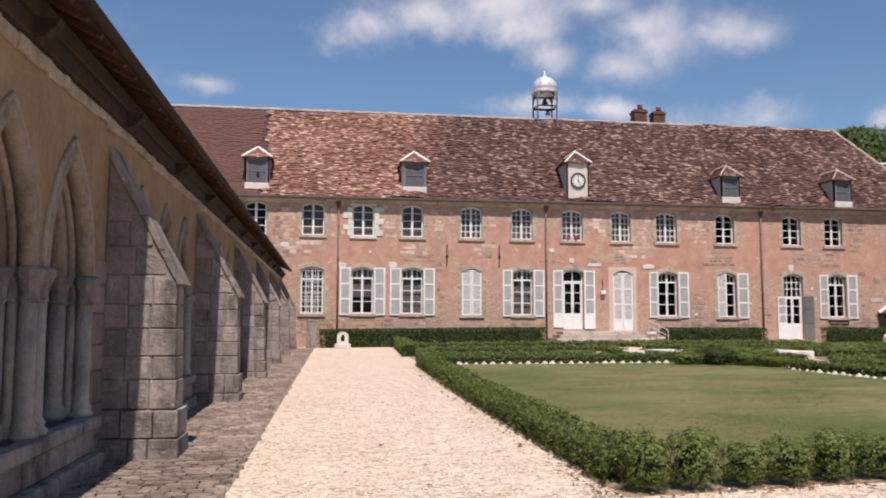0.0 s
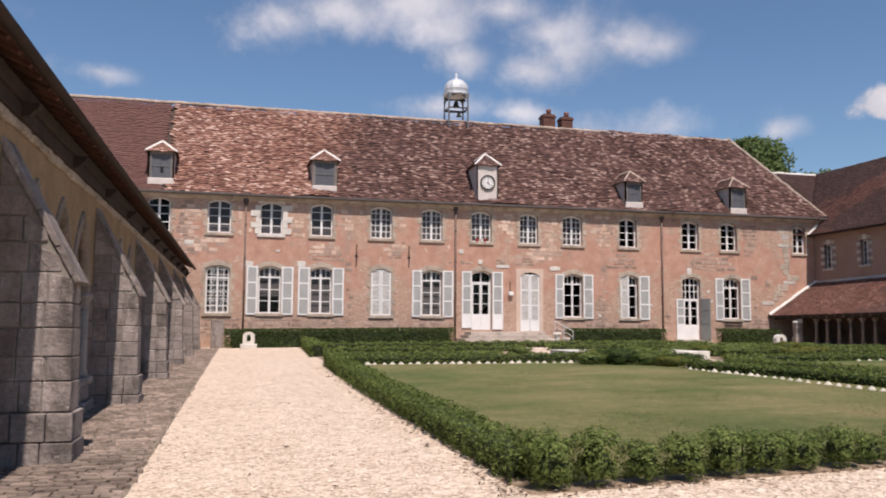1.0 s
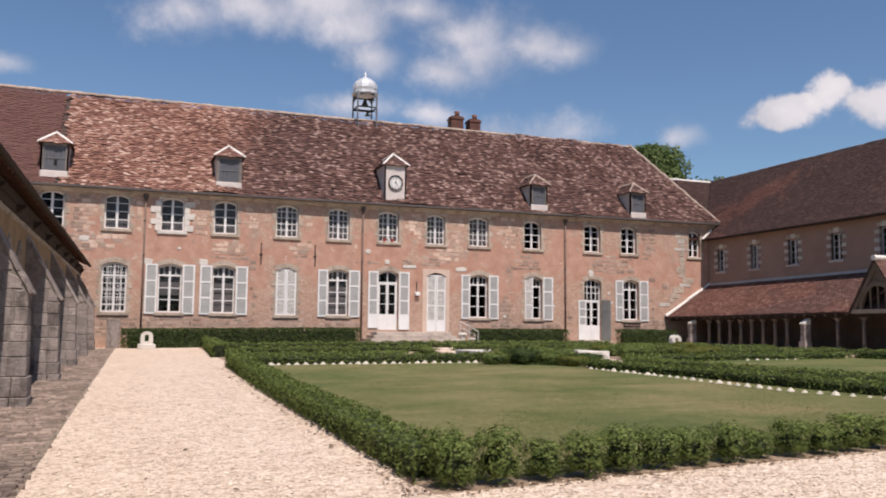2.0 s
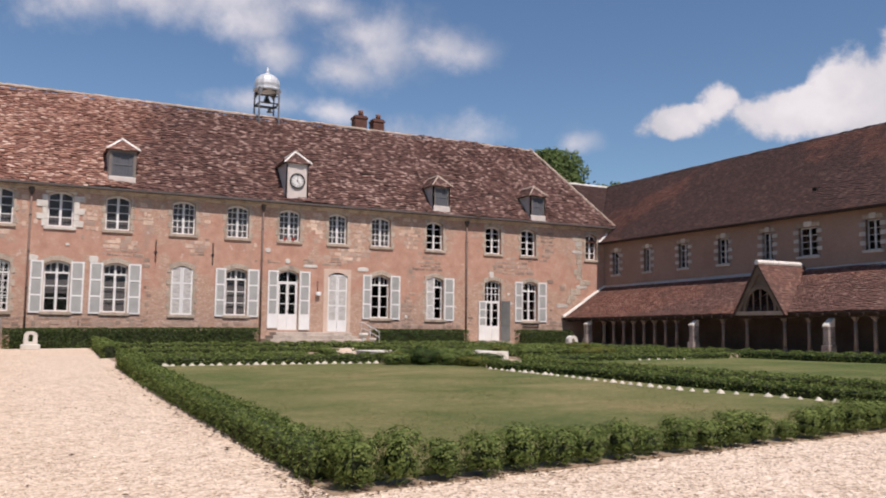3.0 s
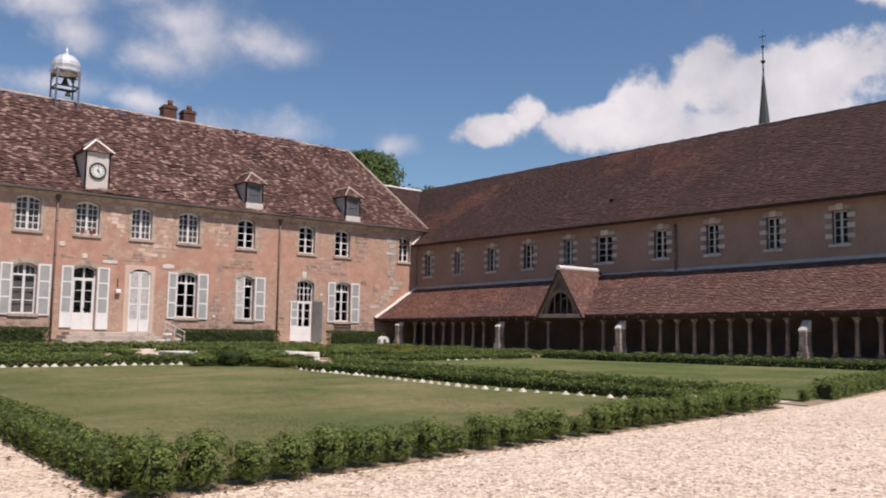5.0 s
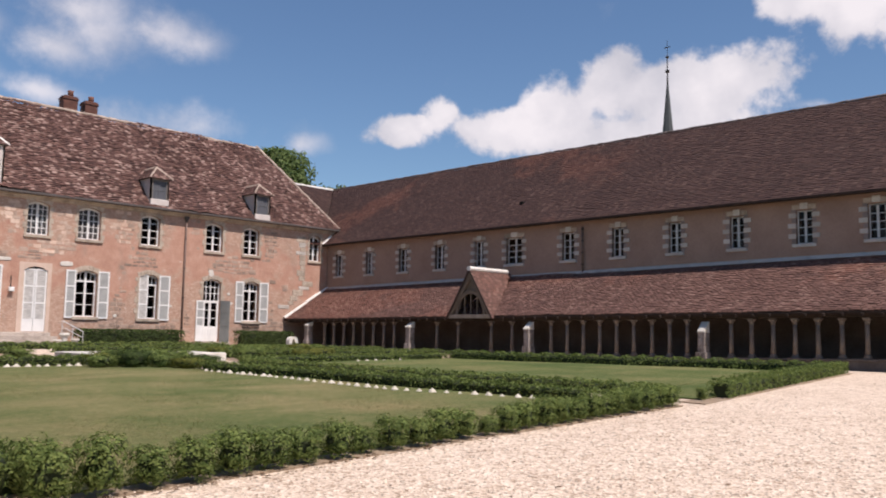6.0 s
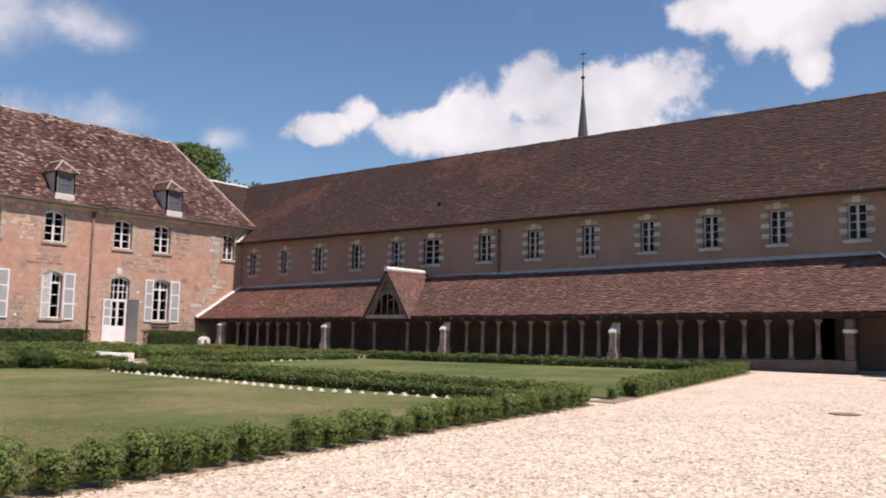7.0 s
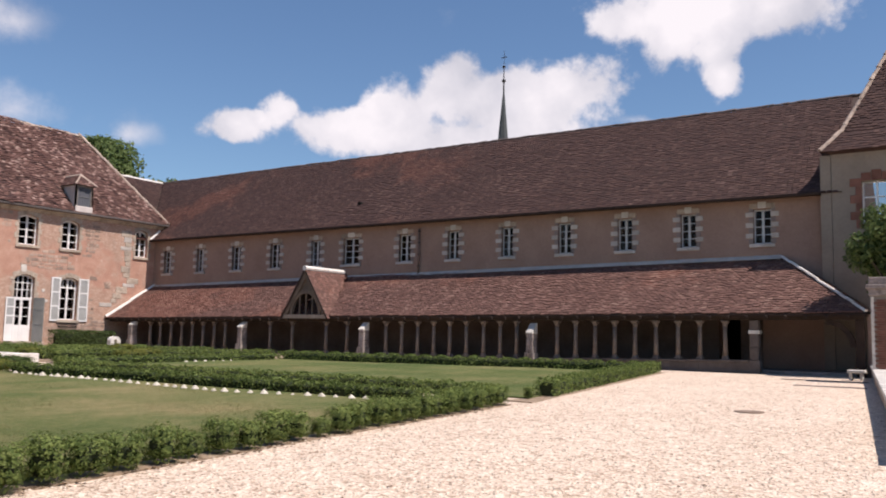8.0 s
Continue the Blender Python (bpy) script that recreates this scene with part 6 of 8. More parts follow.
for s in (-1, 1):
    for k in range(7):
        t0, t1 = k / 7, (k + 1) / 7
        def arc(t, r):
            a = math.pi / 2 * t
            return (gy + s * r * math.cos(a) * 1.0, gz0 + 0.05 + r * 1.25 * math.sin(a))
        prism(bm, [arc(t0, 0.92), arc(t0, 1.08), arc(t1, 1.08), arc(t1, 0.92)], "x", LX - 0.08, LX + 0.02)
part("arch_brace", bm, M_OAK, gab, "curved oak arch")
bm = bmesh.new()
for s in (-1, 1):
    solid(bm, [(LX + 0.03, gy + s * 1.5, gz0), (LX + 0.03, gy + s * 0.95, gz0), (LX + 0.03, gy + s * 0.66, gz0 + 0.9), (LX + 0.03, gy, gz0 + 1.35), (LX + 0.03, gy, gtop - 0.3)], [(0, 1, 2, 3, 4)])
part("infill", bm, M_OAK, gab, "oak boarded infill")
bm = bmesh.new()
for dy in (-0.45, 0.0, 0.45):
    box(bm, LX - 0.02, LX + 0.04, gy + dy - 0.03, gy + dy + 0.03, gz0 + 0.05, gz0 + (1.3 if dy == 0 else 1.1))
part("stud", bm, M_OAK, gab)
bm = bmesh.new()
xr = HX - 0.35
solid(bm, [(LX - 0.2, gy - 1.68, gz0 - 0.1), (LX - 0.2, gy, gtop), (xr, gy, gtop), (LX - 0.2, gy + 1.68, gz0 - 0.1), (LX - 0.2, gy - 1.6, gz0 - 0.16), (LX - 0.2, gy, gtop - 0.09), (xr, gy, gtop - 0.09), (LX - 0.2, gy + 1.6, gz0 - 0.16)],
      [(0, 2, 1), (3, 1, 2), (4, 5, 6), (7, 6, 5), (0, 1, 5, 4), (1, 3, 7, 5), (0, 4, 6, 2), (3, 2, 6, 7)])
bmesh.ops.recalc_face_normals(bm, faces=bm.faces[:])
part("roof_deck", bm, M_DECK, gab)
gr = gab.location
gs = math.hypot(1.68, gtop - gz0 + 0.1)
gl = xr - LX + 0.2
for s, sd in ((-1, 31), (1, 32)):
    tile_slope("gablet_tiles", tuple(Vector((LX - 0.2, gy + s * 1.68, gz0 - 0.09)) - gr), (1, 0, 0), (0, -s * 1.68, gtop - gz0 + 0.1), gl, gs, lambda v: 0, lambda v: 0.25 + gl * v / gs, M_TILE_L, "", w=0.2, ex=0.12, seed=sd, sag=0, parent=gab)
bm = bmesh.new()
for k in range(9):
    x = LX - 0.22 + 3.2 * k / 9
    cyl_v = bmesh.ops.create_cone(bm, cap_ends=True, segments=10, radius1=0.14, radius2=0.12, depth=0.36)["verts"]
    bmesh.ops.rotate(bm, cent=(0, 0, 0), matrix=Matrix.Rotation(radians(90), 3, "Y"), verts=cyl_v)
    bmesh.ops.translate(bm, vec=(x + 0.18, gy, gtop + 0.02), verts=cyl_v)
part("ridge_tiles", bm, M_WHITE_RIDGE, gab, "white mortared ridge tiles")

# ---------------------------------------------------------------- corner pavilion, gate pier, low wall
PX = 36.3
structure("wall_pavilion", pierced("x", PX, PX + 0.6, -4.0, 5.58, 0.2, 9.25, [(3.45, 4.5, 6.3, 8.05, 0.0)]), M_CREAM, "dull cream rendered wall of the corner pavilion", "wall")
WN[0] += 1
par = thing("window_%d" % WN[0], PX, 4.0, 6.3, "pavilion window framed in red brick quoins", "window", kind="structure")
bm = bmesh.new()
for u0, u1 in ((3.45, 3.51), (4.44, 4.5), (3.94, 4.01)):
    box(bm, PX + 0.2, PX + 0.26, u0, u1, 6.3, 8.05)
for z in (6.3, 6.85, 7.4, 7.99):
    box(bm, PX + 0.205, PX + 0.255, 3.51, 4.44, z, z + 0.05)
part("window_frame", bm, M_PAINT, par)
for u in (3.72, 4.22):
    for k in range(3):
        pane(par, PX + 0.23, u, 6.6 + 0.55 * k, 0.44, 0.52, radians(90))
for k in range(6):
    for s in (0, 1):
        w = 0.42 if k % 2 else 0.22
        u0, u1 = (3.45 - w, 3.45) if s == 0 else (4.5, 4.5 + w)
        bm = bmesh.new()
        box(bm, PX - 0.03, PX + 0.1, u0, u1, 6.2 + 0.33 * k, 6.2 + 0.33 * k + 0.32, 0.01)
        part("quoin", bm, M_BRICK, par)
for k in range(3):
    bm = bmesh.new()
    box(bm, PX - 0.03, PX + 0.1, 3.42 + 0.37 * k, 3.42 + 0.37 * k + 0.35, 8.07, 8.38 + 0.1 * (k == 1), 0.01)
    part("lintel_stone", bm, M_BRICK, par)
PE, PEY, PEZ = PX - 0.35, 5.95, 9.3
APX = (39.6, 3.4, 14.7)
bm = bmesh.new()
mid = (PE + 0.75, 5.25, 10.2)
solid(bm, [(PE, PEY, PEZ), (PE, -4.5, PEZ), mid, (PE + 0.75, -4.5, 10.2), APX, (39.6, -4.5, 14.7), (44.0, PEY, PEZ), (43.2, 5.25, 10.2), (PX, 5.55, PEZ - 0.08), (PX, -4.5, PEZ - 0.08)],
      [(0, 2, 3, 1), (2, 4, 5, 3), (0, 6, 7, 2), (2, 7, 4), (0, 1, 9, 8)])
bmesh.ops.recalc_face_normals(bm, faces=bm.faces[:])
structure("roof_pavilion", bm, M_TILE_E, "steep flared tile roof of the pavilion", "roof")
tile_slope("roof_tiles", mid, (0, -1, 0), (APX[0] - mid[0], 0, APX[2] - mid[2]), 9.6, 5.3, lambda v: v * 1.85 / 5.3, lambda v: 9.6, M_TILE_E, "brown tiles of the steep pavilion roof", seed=41, sag=0.02)
tile_slope("roof_tiles", (PE, PEY, PEZ), (0, -1, 0), (0.75, 0, 0.9), 10.3, 1.15, lambda v: v * 0.7 / 1.17, lambda v: 10.3, M_TILE_E, "brown tiles at the flared pavilion eaves", seed=42, sag=0.01)
ridge_line("hip_tiles", (PE, PEY, PEZ + 0.06), (mid[0], mid[1], mid[2] + 0.05), M_RIDGE, "pale hip tiles of the pavilion", r=0.09)
ridge_line("hip_tiles", mid, (APX[0], APX[1], APX[2] + 0.05), M_RIDGE, "pale hip tiles of the pavilion", r=0.09)
bm = bmesh.new()
box(bm, PX, 46, 5.6, 6.0, 0.2, 9.2)
structure("wall_pavilion_side", bm, M_CREAM, "flank of the corner pavilion", "wall")


def wall_line(x):
    return 1.68 + (x - 16.4) * 0.136


low = []
for k in range(26):
    xa, xb = 12.0 + 0.93 * k, 12.0 + 0.93 * (k + 1)
    ya, yb = wall_line(xa), wall_line(xb)
    zb = gz(xa, ya)
    bm = bmesh.new()
    vs = []
    solid(bm, [(xa, ya, zb - 0.1), (xb - 0.006, yb, zb - 0.1), (xb - 0.006, yb - 0.45, zb - 0.1), (xa, ya - 0.45, zb - 0.1), (xa, ya, zb + 0.37), (xb - 0.006, yb, zb + 0.37), (xb - 0.006, yb - 0.45, zb + 0.37), (xa, ya - 0.45, zb + 0.37)],
          [(0, 3, 2, 1), (4, 5, 6, 7), (0, 1, 5, 4), (2, 3, 7, 6), (1, 2, 6, 5), (3, 0, 4, 7)])
    low.append(bm)
lowwall = thing("low_wall", 24, wall_line(24), gz(24, 2.7), "low stone wall with pale coping along the court", "wall")
for k, bm in enumerate(low):
    part("wall_block", bm, M_STONE_WARM, lowwall)
for k in range(26):
    xa, xb = 12.0 + 0.93 * k, 12.0 + 0.93 * (k + 1) - 0.012
    ya, yb = wall_line(xa) + 0.05, wall_line(xb) + 0.05
    zb = gz(xa, ya) + 0.372
    bm = bmesh.new()
    solid(bm, [(xa, ya, zb), (xb, yb, zb), (xb, yb - 0.55, zb), (xa, ya - 0.55, zb), (xa, ya, zb + 0.1), (xb, yb, zb + 0.1), (xb, yb - 0.55, zb + 0.1), (xa, ya - 0.55, zb + 0.1)],
          [(0, 3, 2, 1), (4, 5, 6, 7), (0, 1, 5, 4), (2, 3, 7, 6), (1, 2, 6, 5), (3, 0, 4, 7)])
    bmesh.ops.bevel(bm, geom=bm.edges[:], offset=0.012, segments=1, affect="EDGES")
    part("coping", bm, M_STONE_PALE, lowwall)
gp = thing("gate_pier", 30.4, 3.1, gz(30, 3), "brick gate pier with stone corners and cap", "gate pier")
zb = gz(30, 3)
bm = bmesh.new()
box(bm, 29.96, 30.84, 2.66, 3.52, zb, 3.35)
part("core", bm, M_MORTAR, gp)
bmk = bpy.data.meshes.new("brick")
bq = bmesh.new()
box(bq, -0.11, 0.11, -0.05, 0.05, -0.032, 0.032, 0.004)
bq.to_mesh(bmk)
bq.free()
bmk.materials.append(M_BRICK)
for r in range(33):
    for c in range(3):
        for face in (0, 1):
            ob = new("brick", bmk)
            ob.parent = gp
            off = (c - 1) * 0.235 + (0.06 if r % 2 else -0.05)
            if abs(off) > 0.27:
                off = math.copysign(0.27, off)
            p = Vector((29.95 + 0.02, 3.09 + off, zb + 0.2 + r * 0.076)) if face == 0 else Vector((30.4 + off, 3.53 - 0.02, zb + 0.2 + r * 0.076))
            ob.location = p - gp.location
            ob.rotation_euler = (0, 0, radians(90) if face == 0 else 0)
for k in range(6):
    for cxp, cyp in ((29.93, 3.46), (29.93, 2.63), (30.74, 3.46)):
        bm = bmesh.new()
        box(bm, cxp, cxp + 0.13, cyp, cyp + 0.10, zb + 0.46 * k, zb + 0.46 * k + 0.45, 0.012)
        part("corner_stone", bm, M_STONE_PALE, gp)
for k, (o, z0, z1) in enumerate(((0.05, 3.2, 3.42), (0.12, 3.42, 3.56), (0.05, 3.56, 3.80))):
    bm = bmesh.new()
    box(bm, 29.92 - o, 30.88 + o, 2.62 - o, 3.56 + o, z0, z1, 0.02)
    part("cap", bm, M_STONE, gp)
bench = thing("stone_bench", 31.5, 4.25, gz(31.5, 4.2), "small pale stone bench before the gallery end", "bench")
bm = bmesh.new()
box(bm, 31.3, 31.75, 3.95, 4.5, gz(31.5, 4) + 0.25, gz(31.5, 4) + 0.36, 0.02)
part("seat", bm, M_STONE_PALE, bench)
for y in (4.03, 4.36):
    bm = bmesh.new()
    box(bm, 31.38, 31.68, y, y + 0.09, gz(31.5, 4), gz(31.5, 4) + 0.25, 0.01)
    part("leg", bm, M_STONE_PALE, bench)
bm = bmesh.new()
q = cyl(bm, 0, 0, -0.03, 0.006, 0.29, seg=24)
bmesh.ops.scale(bm, vec=(1.0, 1.0, 1.0), verts=q)
bmesh.ops.translate(bm, vec=(17.71, 4.35, gz(17.71, 4.35) + 0.012), verts=q)
tagged(part("manhole_cover", bm, M_RUST), "round rusty iron cover set in the gravel", "manhole cover")
for xa, xb, y0, y1 in ((30.3, 30.45, 3.75, 6.4), (27.2, 27.32, 3.4, 5.4)):
    bm = bmesh.new()
    box(bm, xa, xb, y0, y1, gz(xa, y0) - 0.03, gz(xb, y1) + 0.02)
    tagged(part("drain_channel", bm, M_STONE_DARK), "narrow dark strip set in the gravel", "drain")

# ---------------------------------------------------------------- church spire and trees beyond the roofs
sx, sy = 78.2, 44.6
sp = thing("church_spire", sx, sy, gz(sx, sy), "slender dark slate spire beyond the hall roof", "spire")
bm = bmesh.new()
box(bm, sx - 2.2, sx + 2.2, sy - 2.2, sy + 2.2, gz(sx, sy) - 0.5, 14.0)
part("tower", bm, M_STONE, sp)
bm = bmesh.new()
lathe(bm, sx, sy, [(2.2, 14.0), (1.2, 17.0), (0.78, 20.5), (0.56, 23.2), (0.30, 26.0), (0.10, 28.2)], 8)
part("slate_cone", bm, M_SLATE, sp)
bm = bmesh.new()
lathe(bm, sx, sy, [(0.09, 28.1), (0.07, 29.4), (0.22, 29.5), (0.22, 29.7), (0.06, 29.8), (0.05, 31.0), (0.17, 31.1), (0.17, 31.25), (0.03, 31.3), (0.02, 33.0)], 8)
box(bm, sx - 0.05, sx + 0.05, sy - 0.35, sy + 0.35, 32.2, 32.27)
part("finial", bm, M_IRON, sp)

# ---------------------------------------------------------------- arcade beside the path
AX = -2.72
BAY, BUT0, HEAD = 6.76, 10.6, 4.06
bays = [BUT0 + BAY * k for k in range(-3, 6)]
arches = []
for yb in bays:
    for c in (1.80, 3.58, 5.36):
        if yb + c + 0.9 < 45.6 and yb + c - 0.9 > -11.5:
            arches.append((yb + c - 0.77, yb + c + 0.77))
SPRING, TIP, SILL = 2.04, 3.46, 0.58


def lift(y):
    return 0.6 * gz(0, y) - 0.03


wall_w = structure("wall_west", pierced("x", AX - 0.55, AX, -12.0, 46.2, -0.2, HEAD, [(a, b, SILL + lift(a), TIP + lift(a) * 0.5, ("tip", SPRING + lift(a))) for a, b in arches]), M_OCHRE,
                   "arcade wall of ochre plaster and grey stone", "wall")
# back wall coloured dark to paint the shade behind the arches
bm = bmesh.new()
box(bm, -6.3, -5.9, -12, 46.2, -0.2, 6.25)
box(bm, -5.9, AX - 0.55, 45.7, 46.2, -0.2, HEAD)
structure("wall_west_back", bm, M_INNER_SHADE, "inner wall of the arcade walk, shade in its colour", "wall")
bm = bmesh.new()
box(bm, -5.9, AX - 0.55, -12, 45.7, -0.2, 0.12)
structure("floor_arcade", bm, M_STONE_DARK, "dark stone floor of the arcade walk", "floor")


def tube(bm, path, r, seg=7):
    """A round moulding swept along points that lie in a plane of constant x."""
    rings = []
    for i, p in enumerate(path):
        a, b = path[max(i - 1, 0)], path[min(i + 1, len(path) - 1)]
        t = (b - a).normalized()
        s = Vector((1, 0, 0))
        u = t.cross(s).normalized()
        rings.append([bm.verts.new(p + s * (r * math.cos(2 * math.pi * k / seg)) + u * (r * math.sin(2 * math.pi * k / seg))) for k in range(seg)])
    for a, b in zip(rings, rings[1:]):
        for k in range(seg):
            bm.faces.new((a[k], a[(k + 1) % seg], b[(k + 1) % seg], b[k]))


for a, b in [q for q in arches if q[1] > 3]:
    zb, zt, zs = SILL + lift(a), TIP + lift(a) * 0.5, SPRING + lift(a)
    am = thing("arch_moulding", AX, (a + b) / 2, zs, "pointed arch with weathered roll mouldings", "arch", "arcade arches", "structure")
    for off, x, r in ((0.09, AX + 0.005, 0.035), (0.0, AX - 0.05, 0.10), (-0.07, AX - 0.17, 0.045), (-0.12, AX - 0.31, 0.115), (-0.14, AX - 0.47, 0.06)):
        bm = bmesh.new()
        n = 22
        path = []
        for k in range(n + 1):
            u = a - off + (b - a + 2 * off) * k / n
            path.append(Vector((x, u, point_z(u, a - off, b + off, zt + off * 1.1, zs))))
        tube(bm, path, r, 9)
        part("roll_moulding", bm, M_ARCH, am, "", True)
    for u, sgn in ((a, -1), (b, 1)):
        for k, (dx, du, r) in enumerate(((-0.02, 0.0, 0.09), (-0.15, -0.03, 0.05), (-0.29, -0.08, 0.10))):
            x, y = AX - 0.02 + dx, u + sgn * du
            bm = bmesh.new()
            lathe(bm, x, y, [(r * 1.5, zb), (r * 1.6, zb + 0.07), (r * 1.2, zb + 0.10), (r * 1.35, zb + 0.14), (r, zb + 0.18), (r * 0.97, zs - 0.20)], 10)
            part("colonnette", bm, M_STONE_WARM, am, "", True)
            bm = bmesh.new()
            lathe(bm, x, y, [(r, zs - 0.20), (r * 1.22, zs - 0.18), (r * 1.05, zs - 0.15), (r * 1.15, zs - 0.06), (r * 1.5, zs + 0.0), (r * 1.75, zs + 0.04), (r * 1.75, zs + 0.10), (r * 1.3, zs + 0.13)], 10)
            part("capital", bm, M_STONE_DARK, am)
# masonry of the piers and the bench wall under the arches, stone by stone
for yb in bays[1:]:
    p0, p1 = yb - 0.50, min(yb + 0.94, 45.6)
    z = gz(0, p0) - 0.02
    while z < 2.1 and p0 < 45:
        h = random.uniform(0.28, 0.38)
        cut = p0 + (p1 - p0) * random.uniform(0.4, 0.6)
        for y0, y1 in ((p0, cut), (cut, p1)):
            bm = bmesh.new()
            box(bm, AX - 0.02, AX + 0.02 + random.uniform(-0.006, 0.016), y0 + 0.008, y1 - 0.008, z + 0.007, z + h - 0.007, 0.014)
            part("stone", bm, M_PIER, wall_w)
        z += h
    y, s1 = yb + 0.95, min(yb + 6.24, 45.4)
    while y < s1 - 0.1:
        w = min(random.uniform(0.55, 0.95), s1 - y)
        zb = gz(0, y)
        for za, zc, ox in ((0.44, 0.585, 0.16), (0.17, 0.435, 0.09), (-0.02, 0.165, 0.20)):
            bm = bmesh.new()
            box(bm, AX - 0.02, AX + ox + random.uniform(-0.015, 0.015), y + 0.007, y + w - 0.007, zb + za, zb + zc, 0.022)
            part("stone", bm, M_STONE_DARK, wall_w)
        y += w


def tall_buttress(y0, y1):
    """Deep buttress of squared blocks whose back courses climb the wall under one steep slope."""
    zg = gz(-2, y0)
    xf, zf, zw = -1.88, zg + 2.17, zg + 3.80
    par = thing("arcade_buttress", (AX + xf) / 2, (y0 + y1) / 2, zg, "deep weathered stone buttress with a steep sloped top", "buttress", "arcade buttresses")

    def slope_x(z):
        return AX + (xf - AX) * min(1.0, (zw - z) / (zw - zf))

    bm = bmesh.new()
    prism(bm, [(AX, zg - 0.1), (xf - 0.03, zg - 0.1), (xf - 0.03, zf), (AX + 0.01, zw - 0.06), (AX, zw - 0.06)], "y", y0 + 0.02, y1 - 0.02)
    part("core", bm, M_MORTAR, par)
    z, k = zg - 0.08, 0
    while z < zw - 0.2:
        h = random.uniform(0.26, 0.37)
        foot = 0.10 if z < zg + 0.05 else (0.08 if z < zg + 0.36 else 0.0)
        front = (xf + foot) if z + h <= zf else slope_x(z + h * 0.55)
        batter = 0.05 * max(0.0, 1 - (z - zg) / 2.2)
        front += batter * (foot == 0)
        width = front - AX
        if width < 0.12:
            break
        n = 3 if width > 0.75 else (2 if width > 0.4 else 1)
        cuts = [AX] + sorted(AX + width * (i + random.uniform(-0.16, 0.16)) / n for i in range(1, n)) + [front]
        for a, b in zip(cuts, cuts[1:]):
            e = random.uniform(-0.010, 0.012) + foot
            g = 0.006
            zt0, zt1 = z + h - g, z + h - g
            lim_a, lim_b = [zf + (zw - zf) * (xf - q) / (xf - AX) - 0.02 for q in (a + g, b - g)]
            prof = [(a + g, z + g), (b - g, z + g), (b - g, max(z + g + 0.02, min(zt1, lim_b))), (a + g, max(z + g + 0.03, min(zt0, lim_a)))]
            bm = bmesh.new()
            prism(bm, prof, "y", y0 - e, y1 + e)
            bmesh.ops.bevel(bm, geom=bm.edges[:], offset=0.011, segments=1, affect="EDGES")
            # inner blocks get the darker stone, painting the eave's shade on them
            part("stone", bm, M_STONE if b > -2.2 else M_PIER, par)
        z, k = z + h, k + 1
    # weathering slabs up the slope
    m = 4
    for i in range(m):
        t0, t1 = i / m + 0.004, (i + 1) / m - 0.004
        xa, xb = xf + 0.085 + (AX - xf - 0.085) * t0, xf + 0.085 + (AX - xf - 0.085) * t1
        za, zb = zf - 0.06 + (zw - zf + 0.06) * t0, zf - 0.06 + (zw - zf + 0.06) * t1
        bm = bmesh.new()
        prism(bm, [(xa - 0.06, za - 0.03), (xa + 0.012, za - 0.012), (xb + 0.012, zb + 0.006), (xb - 0.06, zb - 0.03)], "y", y0 - 0.022 + random.uniform(-0.008, 0.008), y1 + 0.022)
        bmesh.ops.bevel(bm, geom=bm.edges[:], offset=0.008, segments=1, affect="EDGES")
        part("weathering", bm, M_STONE, par, "sloped weathering slab")


for k in range(6):
    tall_buttress(BUT0 + BAY * k, BUT0 + BAY * k + 0.54)
# eaves: rough head course, plates, rafters, boards, tiles
bm = bmesh.new()
box(bm, AX - 0.14, AX + 0.10, -12, 46.2, HEAD + 0.04, HEAD + 0.22, 0.01)
box(bm, AX + 0.02, AX + 0.15, -12, 46.2, HEAD + 0.22, HEAD + 0.42, 0.01)
structure("wall_plate", bm, M_DARK_WOOD, "dark timber plate on the arcade wall", "beam")
bm = bmesh.new()
y = -2.0
while y < 46:
    w = random.uniform(0.10, 0.45)
    h = random.uniform(0.06, 0.12)
    box(bm, AX - 0.02, AX + 0.04 + random.uniform(0, 0.03), y, y + w - 0.002, HEAD - h, HEAD + 0.04, 0.025)
    y += w
structure("trim", bm, M_STONE_WARM, "rough stone course at the arcade wall head", "stone course")
EX, EZ = -2.28, 4.53
PITCH = 0.50
bm = bmesh.new()
prism(bm, [(EX + 0.02 + 0.07 * math.cos(t), EZ + 0.02 + 0.07 * math.sin(t)) for t in np.linspace(math.pi * 0.98, math.pi * 2.02, 9)], "y", -12, 46.5)
structure("gutter", bm, M_DARK_WOOD, "dark half-round gutter along the arcade eaves", "gutter")


def under(x):
    """Height of the underside of the boards."""
    return EZ + (EX - x) * PITCH


for k in range(94):
    y = -0.6 + k * 0.5
    if y > 45.9:
        break
    bm = bmesh.new()
    xa, xb = AX - 0.1, EX - 0.14
    prism(bm, [(xa, under(xa) - 0.075), (xb, under(xb) - 0.05), (xb + 0.03, under(xb + 0.03) - 0.005), (xa, under(xa) - 0.005)], "y", y - 0.045, y + 0.045)
    tagged(part("rafter_tail", bm, M_SOFFIT), "brown rafter tail under the arcade eaves", "rafter", "arcade rafters")
bm = bmesh.new()
for k in range(8):
    xa = EX - 0.85 * k / 8
    xb = EX - 0.85 * (k + 1) / 8 + 0.010
    prism(bm, [(xa, under(xa)), (xb, under(xb)), (xb, under(xb) + 0.028), (xa, under(xa) + 0.028)], "y", -12, 46.4)
structure("soffit_boards", bm, M_SOFFIT, "reddish brown boards under the arcade tiles", "soffit")
